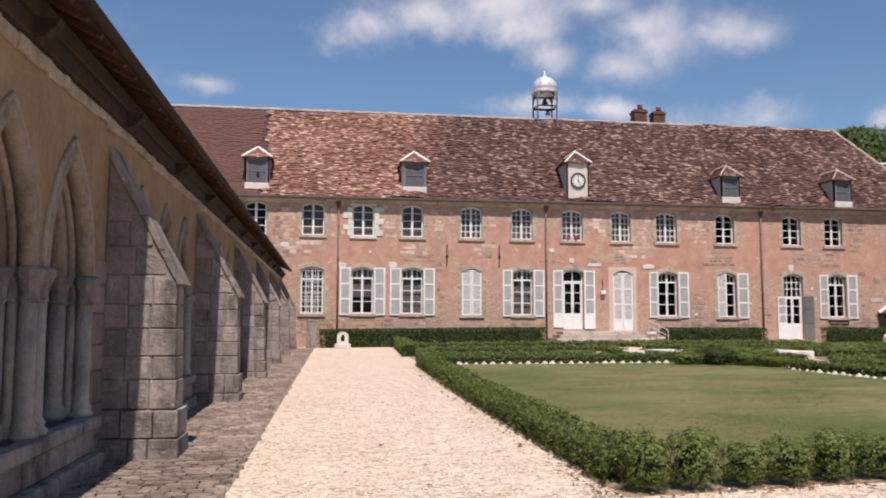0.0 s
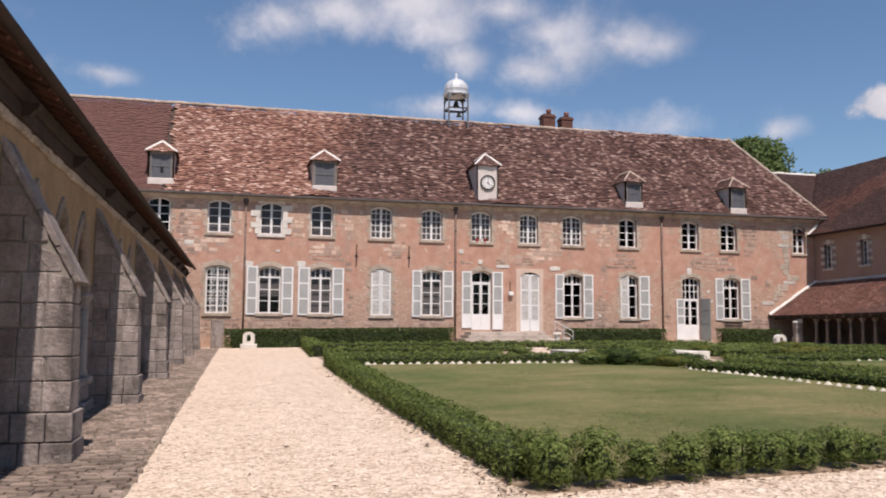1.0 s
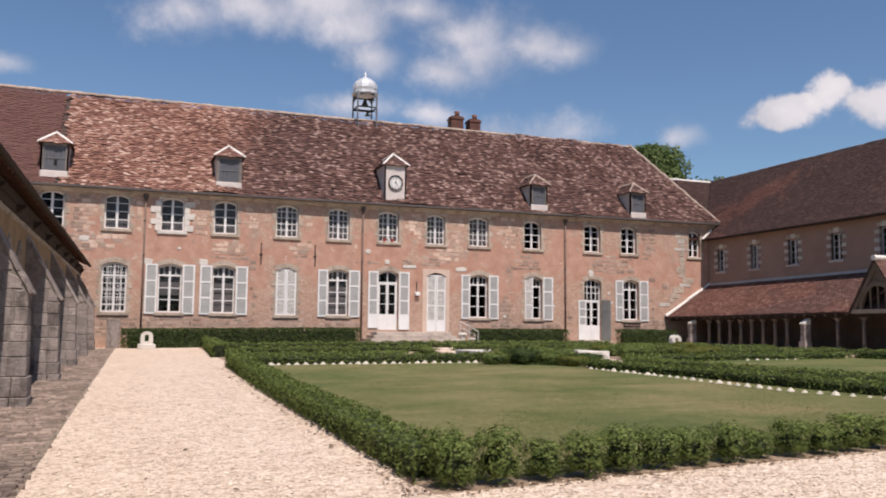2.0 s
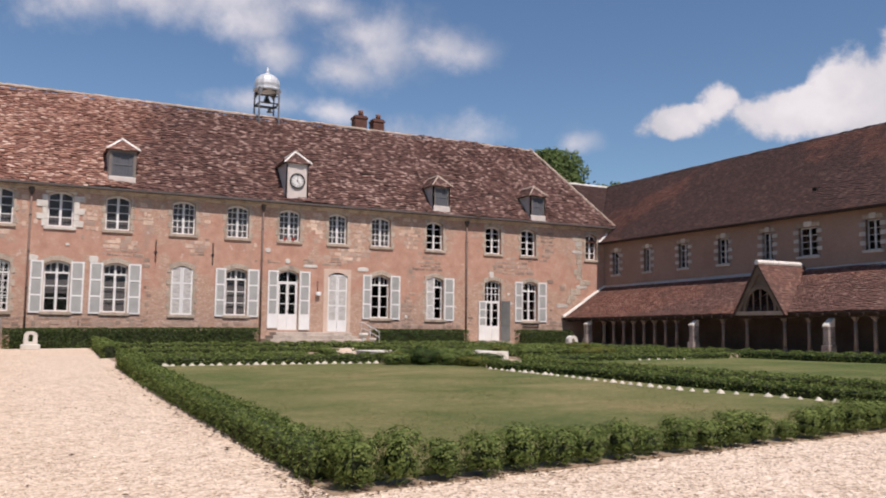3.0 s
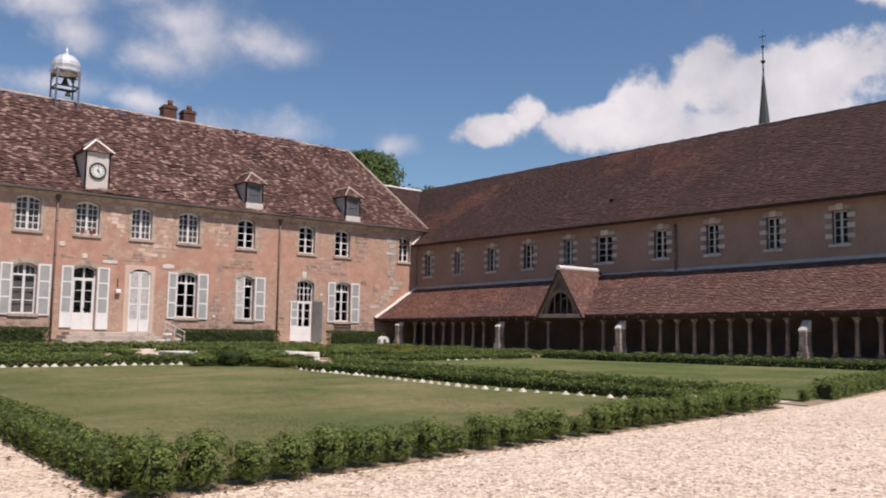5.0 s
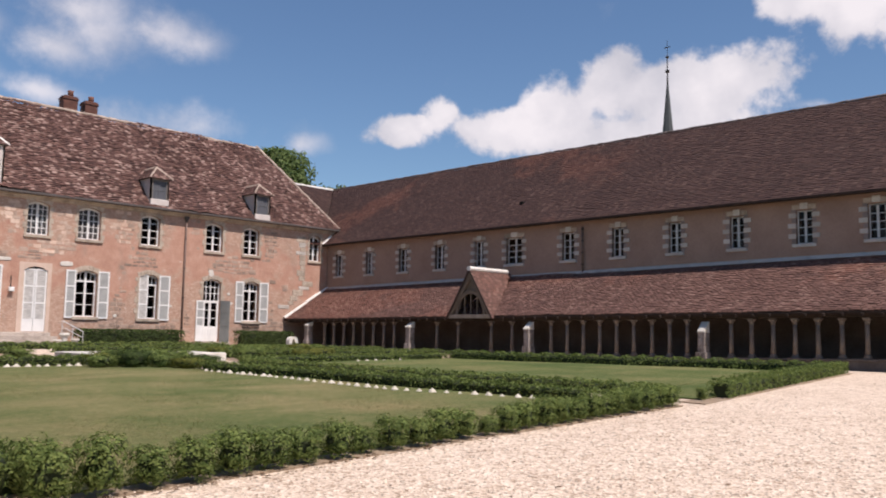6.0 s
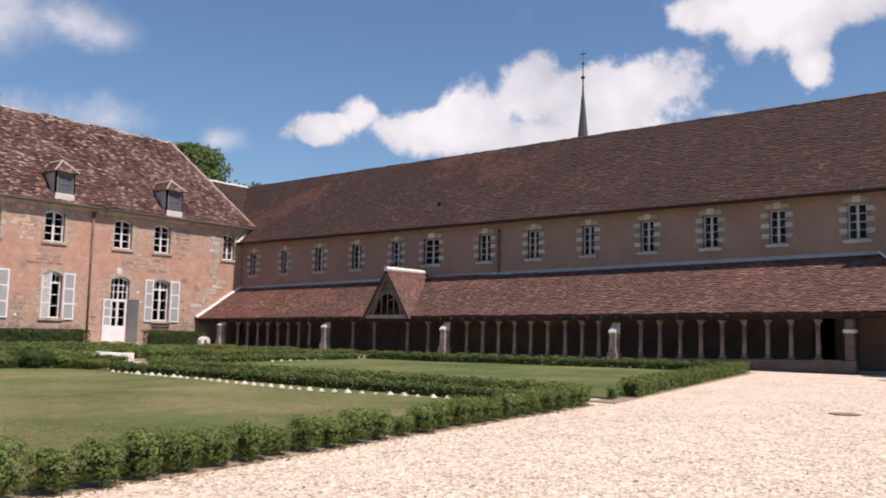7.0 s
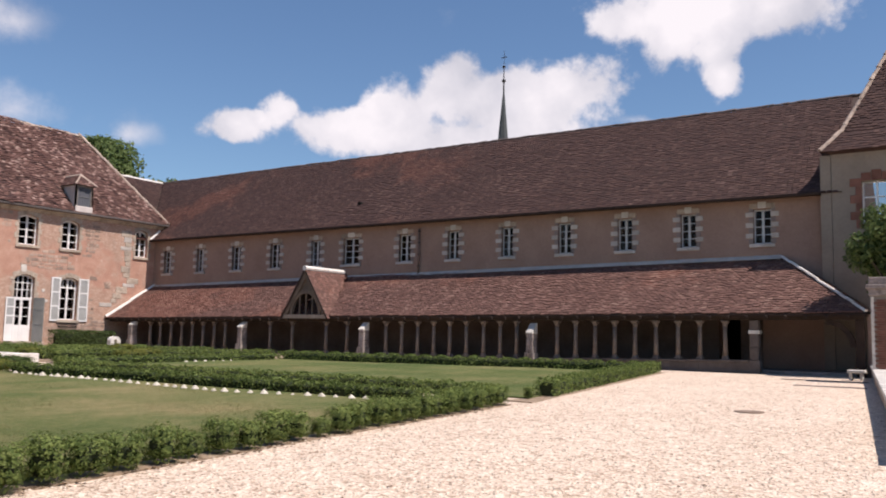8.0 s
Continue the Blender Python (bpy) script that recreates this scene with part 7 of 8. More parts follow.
for k in range(30):
    y = 0.9 + k * 3.38
    if y > 45.9:
        break
    bm = bmesh.new()
    prism(bm, [(AX + 0.10, HEAD + 0.03), (AX + 0.20, HEAD + 0.06), (AX + 0.24, HEAD + 0.12), (AX + 0.29, HEAD + 0.15), (AX + 0.31, HEAD + 0.22), (AX + 0.10, HEAD + 0.22)], "y", y - 0.07, y + 0.07)
    tagged(part("bracket", bm, M_DARK_WOOD), "carved dark bracket under the arcade eaves", "bracket", "arcade brackets")
zr = under(-6.1) + 0.035
bm = bmesh.new()
solid(bm, [(EX, -12, EZ + 0.035), (EX, 46.4, EZ + 0.035), (AX, 46.4, under(AX) + 0.035), (AX, -12, under(AX) + 0.035), (-6.1, 46.4, zr), (-6.1, -12, zr)], [(0, 1, 2, 3), (3, 2, 4, 5)])
structure("roof_west", bm, M_DECK, "tiled roof of the arcade walk", "roof")
tile_slope("roof_tiles", (EX - 0.01, 46.4, EZ + 0.04), (0, -1, 0), (AX - EX, 0, (EX - AX) * PITCH), 58.0, 0.52, lambda v: 0, lambda v: 58.0, M_TILE_L, "brown tiles along the arcade eaves", seed=51, sag=0.006, w=0.18, ex=0.13)


# ---------------------------------------------------------------- hedges and shrubs
def leaf_mesh(name, pos, nrm, size, material, seed, spread=0.7):
    """Small folded leaves at the given places, turned roughly outward."""
    rng = np.random.default_rng(seed)
    k = len(pos)
    n = nrm + rng.normal(0, spread, (k, 3))
    n /= np.linalg.norm(n, axis=1, keepdims=True)
    t = rng.normal(0, 1, (k, 3))
    t -= (t * n).sum(1, keepdims=True) * n
    t /= np.linalg.norm(t, axis=1, keepdims=True)
    b = np.cross(n, t)
    s = size * (0.65 + 0.7 * rng.random((k, 1)))
    P = np.stack([pos - t * s, pos - b * s * 0.45 + n * s * 0.12, pos + t * s, pos + b * s * 0.45 + n * s * 0.12], 1)
    base = np.arange(k)[:, None] * 4
    me = bpy.data.meshes.new(name)
    me.from_pydata(P.reshape(-1, 3).tolist(), [], np.concatenate([base + np.array([[0, 1, 2]]), base + np.array([[0, 2, 3]])]).tolist())
    me.materials.append(material)
    return me


def lump(rng, p):
    """Soft lumps over a hedge so that its outline is uneven."""
    return 0.5 * np.sin(p[:, 0] * 5.1 + 1.3) * np.sin(p[:, 1] * 4.3 + 0.4) + 0.35 * np.sin(p[:, 0] * 11.3 + p[:, 1] * 9.7) + 0.25 * np.sin(p[:, 2] * 13 + p[:, 0] * 7)


def bush_mesh(name, w, d, h, leaves, size, material, seed, ragged=0.05):
    """One rounded shrub on its foot at the origin: leaves through an outer shell."""
    rng = np.random.default_rng(seed)
    v = rng.normal(0, 1, (leaves, 3))
    v /= np.linalg.norm(v, axis=1, keepdims=True)
    sq = np.sign(v) * np.abs(v) ** 0.62
    depth = 1 - 0.45 * rng.random((leaves, 1)) ** 1.8
    low = np.where(v[:, 2] < 0, 1 / np.maximum(np.hypot(sq[:, 0], sq[:, 1]), 0.35) * (1 + 0.22 * sq[:, 2]), 1.0)
    sq[:, 0] *= np.clip(low, 0.9, 1.5)
    sq[:, 1] *= np.clip(low, 0.9, 1.5)
    p = sq * np.array([w / 2, d / 2, h / 2]) * depth
    p += v * (ragged * lump(rng, v * 1.6 + seed)[:, None])
    p[:, 2] += h / 2 + 0.03
    p[:, 2] = np.maximum(p[:, 2], 0.02)
    return leaf_mesh(name, p, v + np.array([0, 0, 0.35]), size, material, seed)


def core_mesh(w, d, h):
    # solid filler under the leaves, coloured as the shrub's inner shade
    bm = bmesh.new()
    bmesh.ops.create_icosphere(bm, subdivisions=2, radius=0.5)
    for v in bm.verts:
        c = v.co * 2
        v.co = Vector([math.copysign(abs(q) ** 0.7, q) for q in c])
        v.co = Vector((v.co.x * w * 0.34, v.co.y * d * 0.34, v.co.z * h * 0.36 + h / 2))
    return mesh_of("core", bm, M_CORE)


BUSHES = [(bush_mesh("leaves", 0.48, 0.48, 0.52, 2300, 0.022, M_BOX, 60 + k, 0.07), core_mesh(0.38, 0.38, 0.44)) for k in range(5)]
proto = {}


def shrub(x, y, k, scale, turn, label, group):
    ob = new("box_shrub")
    ob.location = (x, y, gz(x, y) + 0.015)
    ob.rotation_euler = (0, 0, turn)
    ob.scale = scale
    tagged(ob, label, "shrub", group)
    for nm, me in zip(("foliage", "core"), BUSHES[k % 5]):
        c = new(nm, me)
        c.parent = ob
    return ob


n = 26
for i in range(n):
    t = i / (n - 1)
    x = 2.98 + (15.15 - 2.98) * t + random.uniform(-0.03, 0.03)
    y = 7.80 + (8.74 - 7.80) * t + random.uniform(-0.04, 0.04)
    s = random.uniform(0.86, 1.06) * (0.80 if i in (8, 13) else 1.0)
    shrub(x, y, i, (s * 0.99, s * 0.96, (0.95 if i < 2 else 0.78) * s * random.uniform(0.90, 1.10)), random.uniform(0, 6.28), "rounded box shrub in a row of low shrubs", "box shrubs along the gravel")
for i, (x, y, s) in enumerate(((17.0, 8.95, 0.50), (3.02, 8.28, 0.95), (15.6, 8.95, 0.72))):
    shrub(x, y, i + 1, (s, s, s), i * 1.3, "small box shrub at the gap in the row", "box shrubs along the gravel")


def hedge(name, x0, y0, x1, y1, w, h, size, dens, material, label, seed, square=0.9, ragged=0.05, zlift=0.0, group="low box hedges", bumps=0.0):
    """A clipped hedge along a line: a leafy shell with uneven faces over a solid shade-dark core."""
    rng = np.random.default_rng(seed)
    L = math.hypot(x1 - x0, y1 - y0)
    tx, ty = (x1 - x0) / L, (y1 - y0) / L
    k = int(dens * L * (2 * h + w))
    s = rng.random(k) * L
    q = rng.random(k) * (2 * h + w)
    side = np.where(q < h, -1.0, np.where(q > h + w, 1.0, 0.0))
    u = np.where(side == 0, q - h - w / 2, side * w / 2)
    z = np.where(side < 0, q, np.where(side > 0, 2 * h + w - q, h))
    rnd = 0.10 * min(w, h) / 0.45
    edge = np.clip(np.abs(u) - (w / 2 - rnd), 0, rnd)
    z = z - np.where(side == 0, edge ** 2 / rnd * 0.8, 0)
    nrm = np.stack([-ty * side, tx * side, np.where(side == 0, 1.0, 0.25)], 1)
    inn = (rng.random(k) ** 2) * 0.10 * w / 0.5
    u = u - np.sign(u) * inn * (side != 0)
    z = z - inn * (side == 0)
    px, py = x0 + tx * s - ty * u, y0 + ty * s + tx * u
    P = np.stack([px, py, z], 1)
    lf = lump(rng, P + seed)
    if bumps:
        ph = np.abs(np.sin(s * math.pi / bumps + seed))
        z = z * (0.78 + 0.26 * ph)
        sh = (0.80 + 0.24 * ph)
        px, py = x0 + tx * s - ty * u * sh, y0 + ty * s + tx * u * sh
    P = np.stack([px, py, z], 1) + nrm * (ragged * lf)[:, None]
    gzv = np.array([gz(a, b) for a, b in zip(P[:, 0], P[:, 1])]) + 0.02 + zlift
    P[:, 2] = np.maximum(P[:, 2], 0.0) + gzv
    par = thing(name, (x0 + x1) / 2, (y0 + y1) / 2, gz((x0 + x1) / 2, (y0 + y1) / 2), label, "hedge", group)
    ob = new("foliage", leaf_mesh("foliage", P - np.array(par.location), nrm, size, material, seed))
    ob.parent = par
    # solid filler whose dark colour is the shade between the leaves
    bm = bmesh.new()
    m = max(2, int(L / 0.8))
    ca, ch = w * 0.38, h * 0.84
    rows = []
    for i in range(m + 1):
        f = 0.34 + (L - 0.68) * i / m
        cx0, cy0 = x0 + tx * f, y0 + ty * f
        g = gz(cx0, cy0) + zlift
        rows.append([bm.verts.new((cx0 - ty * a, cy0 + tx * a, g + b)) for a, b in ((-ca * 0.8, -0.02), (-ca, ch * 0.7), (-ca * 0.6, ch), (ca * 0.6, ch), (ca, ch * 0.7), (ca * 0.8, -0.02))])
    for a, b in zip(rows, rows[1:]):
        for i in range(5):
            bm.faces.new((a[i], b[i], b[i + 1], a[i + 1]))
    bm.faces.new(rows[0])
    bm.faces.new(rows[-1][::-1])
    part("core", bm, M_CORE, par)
    return par


hedge("box_hedge", 2.93, 8.1, 2.92, 18.5, 0.56, 0.34, 0.026, 1200, M_BOX, "low clipped box hedge beside the gravel path", 71, bumps=0.55)
hedge("box_hedge", 2.92, 18.5, 3.02, 24.0, 0.56, 0.39, 0.035, 620, M_BOX, "low clipped box hedge beside the gravel path", 72, bumps=0.6)
hedge("box_hedge", 3.02, 24.0, 3.14, 29.1, 0.56, 0.50, 0.04, 520, M_BOX, "box hedge ending square at the gap in the border", 90, bumps=0.6)
hedge("box_hedge", 3.22, 34.9, 3.65, 45.6, 0.62, 0.55, 0.055, 300, M_BOX, "low box hedge beyond the gap in the border", 73, bumps=0.8)
hedge("box_hedge", 17.75, 8.98, 31.2, 11.1, 0.5, 0.38, 0.032, 800, M_BOX, "low box hedge along the second lawn", 74, bumps=0.5)
hedge("box_hedge", 31.0, 11.4, 27.2, 26.6, 0.5, 0.38, 0.05, 330, M_BOX, "low box hedge before the gallery", 75, bumps=0.7)
hedge("box_hedge", 14.75, 10.0, 13.6, 24.0, 0.48, 0.29, 0.04, 550, M_BOX, "low box hedge edged with white stones", 76, bumps=0.5)
hedge("box_hedge", 15.0, 9.8, 16.7, 9.95, 0.5, 0.28, 0.035, 600, M_BOX, "short box hedge closing the cross path", 89, bumps=0.5)
hedge("box_hedge", 16.95, 9.9, 15.7, 25.0, 0.5, 0.28, 0.042, 480, M_BOX, "low box hedge on the cross path", 77, bumps=0.55)
hedge("box_hedge", 3.6, 29.2, 11.9, 28.02, 0.5, 0.34, 0.045, 430, M_BOX, "low box hedge behind the white stones", 78, bumps=0.55)
hedge("box_hedge", 3.7, 32.8, 10.3, 32.5, 0.8, 0.27, 0.05, 320, M_BOX, "parterre box hedge in a clipped row", 79, bumps=0.7)
hedge("box_hedge", 3.8, 38.0, 13.0, 38.0, 0.7, 0.28, 0.055, 280, M_BOX, "parterre box hedge in a clipped row", 80, bumps=0.8)
hedge("box_hedge", 3.8, 43.2, 26.0, 43.2, 0.7, 0.32, 0.06, 220, M_BOX, "long parterre hedge before the steps", 81, bumps=0.9)
hedge("box_hedge", 16.6, 26.4, 27.0, 26.6, 0.6, 0.27, 0.05, 330, M_BOX, "box hedge closing the second lawn", 82, bumps=0.6)
hedge("box_hedge", 18.4, 31.0, 31.0, 31.0, 0.7, 0.28, 0.055, 280, M_BOX, "parterre box hedge in a clipped row", 83, bumps=0.7)
hedge("box_hedge", 19.5, 36.0, 31.5, 36.0, 0.7, 0.28, 0.055, 260, M_BOX, "parterre box hedge in a clipped row", 84, bumps=0.8)
hedge("box_hedge", 14.5, 38.6, 30.5, 40.0, 0.7, 0.28, 0.06, 240, M_BOX, "parterre box hedge in a clipped row", 85, bumps=0.8)
hedge("tall_hedge", -0.65, 46.9, 12.0, 46.9, 0.9, 0.98, 0.06, 330, M_YEW, "dark clipped hedge below the ground-floor windows", 86, ragged=0.03, group="hedges under the windows")
hedge("tall_hedge", 18.9, 46.9, 25.2, 46.9, 0.9, 0.94, 0.06, 330, M_YEW, "dark clipped hedge below the ground-floor windows", 87, ragged=0.03, group="hedges under the windows")
hedge("tall_hedge", 28.95, 46.9, 33.0, 46.9, 0.9, 0.98, 0.06, 330, M_YEW, "dark clipped hedge below the end windows", 88, ragged=0.03, group="hedges under the windows")

# mixed planting at the crossing
BIG = [(bush_mesh("leaves", 1.1, 1.0, 0.62, 1500, 0.05, m, 90 + k, 0.12), core_mesh(1.1, 1.0, 0.62)) for k, m in enumerate((M_BOX, M_YEW, M_BOX_YEL))]
spots = [(11.6, 26.6, 0), (12.4, 26.1, 1), (13.1, 25.5, 0), (13.5, 24.7, 2), (12.0, 27.6, 2), (12.9, 27.0, 1), (14.0, 26.4, 0), (14.4, 25.2, 1), (14.6, 27.4, 2),
         (17.8, 27.8, 0), (20.1, 27.5, 2), (20.9, 27.6, 2), (21.4, 28.1, 2), (18.6, 29.2, 0), (20.5, 28.8, 0), (18.5, 33.0, 0), (11.5, 33.6, 0), (20.0, 34.0, 2), (22.0, 33.5, 0), (24.5, 34.0, 2), (12.6, 27.4, 1), (13.4, 26.9, 0), (13.9, 27.5, 1), (15.0, 26.6, 1), (12.5, 27.75, 0), (13.0, 27.65, 1), (13.6, 27.7, 0)]
for i, (x, y, k) in enumerate(spots):
    ob = new("garden_shrub")
    ob.location = (x, y, gz(x, y) + 0.015)
    ob.rotation_euler = (0, 0, i * 1.7)
    s = random.uniform(0.8, 1.1)
    ob.scale = (s, s, s * random.uniform(0.62, 0.88) * (0.72 if 0.535 < x / y < 0.62 else 1.0))
    tagged(ob, ("loose green shrub in the crossing bed", "dark leafy shrub in the crossing bed", "yellowish flowering shrub in the crossing bed")[k], "shrub", "crossing bed shrubs")
    for nm, me in zip(("foliage", "core"), BIG[k]):
        c = new(nm, me)
        c.parent = ob

# ---------------------------------------------------------------- basin and white edging stones
BX0, BX1, BY0, BY1 = 11.7, 16.95, 28.1, 30.8
zb = gz(14.1, 29.5)
bas = thing("stone_basin", 14.0, 29.5, zb, "wide rectangular basin with a pale stone kerb", "basin")
for x0, x1, y0, y1, along in ((BX0, BX1, BY0, BY0 + 0.42, 0), (BX0, BX1, BY1 - 0.42, BY1, 0), (BX0, BX0 + 0.42, BY0 + 0.42, BY1 - 0.42, 1), (BX1 - 0.42, BX1, BY0 + 0.42, BY1 - 0.42, 1)):
    length = (y1 - y0) if along else (x1 - x0)
    m = int(length / 1.05)
    for k in range(m):
        t0, t1 = length * k / m + 0.004, length * (k + 1) / m - 0.004
        bm = bmesh.new()
        e = random.uniform(-0.01, 0.01)
        if along:
            box(bm, x0 + e, x1 + e, y0 + t0, y0 + t1, zb - 0.15, zb + 0.36 + e, 0.025)
        else:
            box(bm, x0 + t0, x0 + t1, y0 + e, y1 + e, zb - 0.15, zb + 0.36 + e, 0.025)
        part("kerb_stone", bm, M_STONE_PALE, bas)
bm = bmesh.new()
box(bm, BX0 + 0.41, BX1 - 0.41, BY0 + 0.41, BY1 - 0.41, zb - 0.1, zb + 0.22)
part("water", bm, simple("still_water", (0.02, 0.03, 0.025), (0.03, 0.04, 0.03), 1, 5, rough=0.05, bump=0), bas, "still dark water")


M_EDGING = simple("cream_limestone", (0.40, 0.36, 0.29), (0.62, 0.57, 0.48), 3, 25, bump=0.5, dist=0.01, obj=0.3)


def edging(x, y, turn, s):
    """A pale wedge-shaped stone half sunk at the lawn's edge."""
    bm = bmesh.new()
    w, h = 0.20 * s, 0.15 * s
    lathe(bm, 0, 0, [(w, -0.05), (w * 0.92, h * 0.15), (w * 0.5, h * 0.6), (w * 0.14, h * 0.95), (w * 0.05, h)], 7)
    for v in bm.verts:
        v.co.x, v.co.y = v.co.x * random.uniform(0.85, 1.15), v.co.y * random.uniform(0.7, 0.95)
    bmesh.ops.rotate(bm, cent=(0, 0, 0), matrix=Matrix.Rotation(turn, 3, "Z"), verts=bm.verts)
    ob = new("edging_stone", mesh_of("edging_stone", bm, M_EDGING))
    ob.location = (x, y, gz(x, y) + 0.03)
    return tagged(ob, "small white wedge stone edging the lawn", "edging stone", "white edging stones")


for i in range(26):
    t = i / 25
    edging(4.0 + 7.2 * t + random.uniform(-0.04, 0.04), 28.55 - 1.05 * t, random.uniform(-0.25, 0.25), random.uniform(0.42, 0.72))
for i in range(36):
    t = i / 35
    edging(13.32 + 0.26 * max(0.0, 14.5 - 23.2 + 11.9 * t) + random.uniform(-0.03, 0.03), 23.2 - 11.9 * t, radians(50) + random.uniform(-0.5, 0.3), random.uniform(0.32, 0.66))
for i in range(7):
    edging(11.7 + i * 0.34, 44.45 - 0.05 * i, random.uniform(-0.25, 0.25), random.uniform(0.8, 1.25))
for i in range(6):
    edging(21.6 + i * 0.45, 26.0 + random.uniform(-0.05, 0.05), random.uniform(-0.25, 0.25), random.uniform(0.3, 0.5))


# ---------------------------------------------------------------- trees
def tree(name, x, y, height, radius, trunk_r, leaves, size, seed, label, low=0.35, squash=0.8):
    rng = np.random.default_rng(seed)
    zb = gz(x, y)
    par = thing(name, x, y, zb, label, "tree")
    bm = bmesh.new()
    prof = [(trunk_r * 1.5, zb - 0.1), (trunk_r, zb + 0.5), (trunk_r * 0.8, zb + height * 0.45), (trunk_r * 0.3, zb + height * 0.8)]
    lathe(bm, x, y, prof, 9)
    part("trunk", bm, M_TRUNK, par, "", True)
    cent = []
    zc = zb + height * (0.5 + low / 2)
    hz = height * (1 - low) / 2
    for k in range(34):
        v = rng.normal(0, 1, 3)
        v /= np.linalg.norm(v)
        r = rng.random() ** 0.4 * 0.8
        cent.append((x + v[0] * radius * r, y + v[1] * radius * r, zc + v[2] * hz * r * squash * 1.2, radius * rng.uniform(0.22, 0.40)))
    for k in range(7):
        c = cent[k]
        bm = bmesh.new()
        p, q = Vector((x, y, zb + height * rng.uniform(0.3, 0.5))), Vector(c[:3])
        d = (q - p).normalized()
        s = d.orthogonal().normalized()
        u = d.cross(s)
        ring = []
        for pt, rr in ((p, trunk_r * 0.4), (p.lerp(q, 0.5) + Vector((0, 0, 0.2)), trunk_r * 0.25), (q, trunk_r * 0.08)):
            ring.append([bm.verts.new(pt + s * (rr * math.cos(a)) + u * (rr * math.sin(a))) for a in np.linspace(0, 2 * math.pi, 6, endpoint=False)])
        for a, b in zip(ring, ring[1:]):
            for i in range(6):
                bm.faces.new((a[i], a[(i + 1) % 6], b[(i + 1) % 6], b[i]))
        part("limb", bm, M_TRUNK, par)
    C = np.array(cent)
    pick = rng.integers(0, len(C), leaves)
    v = rng.normal(0, 1, (leaves, 3))
    v /= np.linalg.norm(v, axis=1, keepdims=True)
    rad = C[pick, 3:4] * (1 - 0.5 * rng.random((leaves, 1)) ** 2) * (1 + 0.18 * lump(rng, v * 3)[:, None])
    P = C[pick, :3] + v * rad * np.array([1, 1, squash])
    ob = new("crown", leaf_mesh("crown", P - np.array(par.location), v + np.array([0, 0, 0.4]), size, M_TREE, seed))
    ob.parent = par
    return par


tree("tall_tree", 50.6, 76.6, 20.2, 8.6, 0.5, 70000, 0.27, 101, "broad leafy tree rising behind the main roof", 0.3)
tree("tall_tree", 49.0, 77.6, 22.2, 6.4, 0.4, 45000, 0.27, 102, "leafy tree rising behind the main roof", 0.35)
tree("tall_tree", 62.4, 80.7, 19.9, 4.4, 0.4, 18000, 0.26, 103, "lower leafy tree behind the roofs", 0.35)
tree("clipped_tree", 33.6, 3.0, 6.3, 1.75, 0.16, 18000, 0.10, 104, "bushy green tree behind the gate pier", 0.42, 0.9)

# ---------------------------------------------------------------- pebbles, grass, cobbles
rng = np.random.default_rng(7)


def pebbles():
    k = 16000
    r = 5.8 + 15 * rng.random(k) ** 1.7
    a = np.radians(-10 + 100 * rng.random(k))
    x, y = r * np.sin(a), r * np.cos(a)
    line = 7.75 + 0.075 * (x - 2.74)
    keep = ((x > -1.12) & (x < 2.55)) | ((y < line - 0.02) & (x >= 2.55)) | ((x > 15.9) & (y < 8.3))
    keep &= y > 1.68 + (x - 16.4) * 0.136 + 0.3
    x, y = x[keep], y[keep]
    k = len(x)
    z = np.array([gz(p, q) for p, q in zip(x, y)])
    s = 0.010 + 0.016 * rng.random(k) ** 2
    base = np.array([(1, 0, 0), (0, 1, 0), (-1, 0, 0), (0, -1, 0), (0.1, 0.1, 0.75), (0, 0, -0.6)])
    th = rng.random(k) * 6.28
    sx, sy = s * (0.8 + 0.6 * rng.random(k)), s * (0.7 + 0.4 * rng.random(k))
    P = np.empty((k, 6, 3))
    for i, b in enumerate(base):
        P[:, i, 0] = x + np.cos(th) * b[0] * sx - np.sin(th) * b[1] * sy
        P[:, i, 1] = y + np.sin(th) * b[0] * sx + np.cos(th) * b[1] * sy
        P[:, i, 2] = z + b[2] * s + 0.004
    f = np.array([(0, 1, 4), (1, 2, 4), (2, 3, 4), (3, 0, 4), (1, 0, 5), (2, 1, 5), (3, 2, 5), (0, 3, 5)])
    F = (np.arange(k)[:, None, None] * 6 + f[None]).reshape(-1, 3)
    me = bpy.data.meshes.new("gravel_stones")
    me.from_pydata(P.reshape(-1, 3).tolist(), [], F.tolist())
    me.materials.append(M_PEBBLE)
    tagged(new("gravel_stones", me), "loose cream gravel stones on the path", "gravel", kind="stuff")


pebbles()


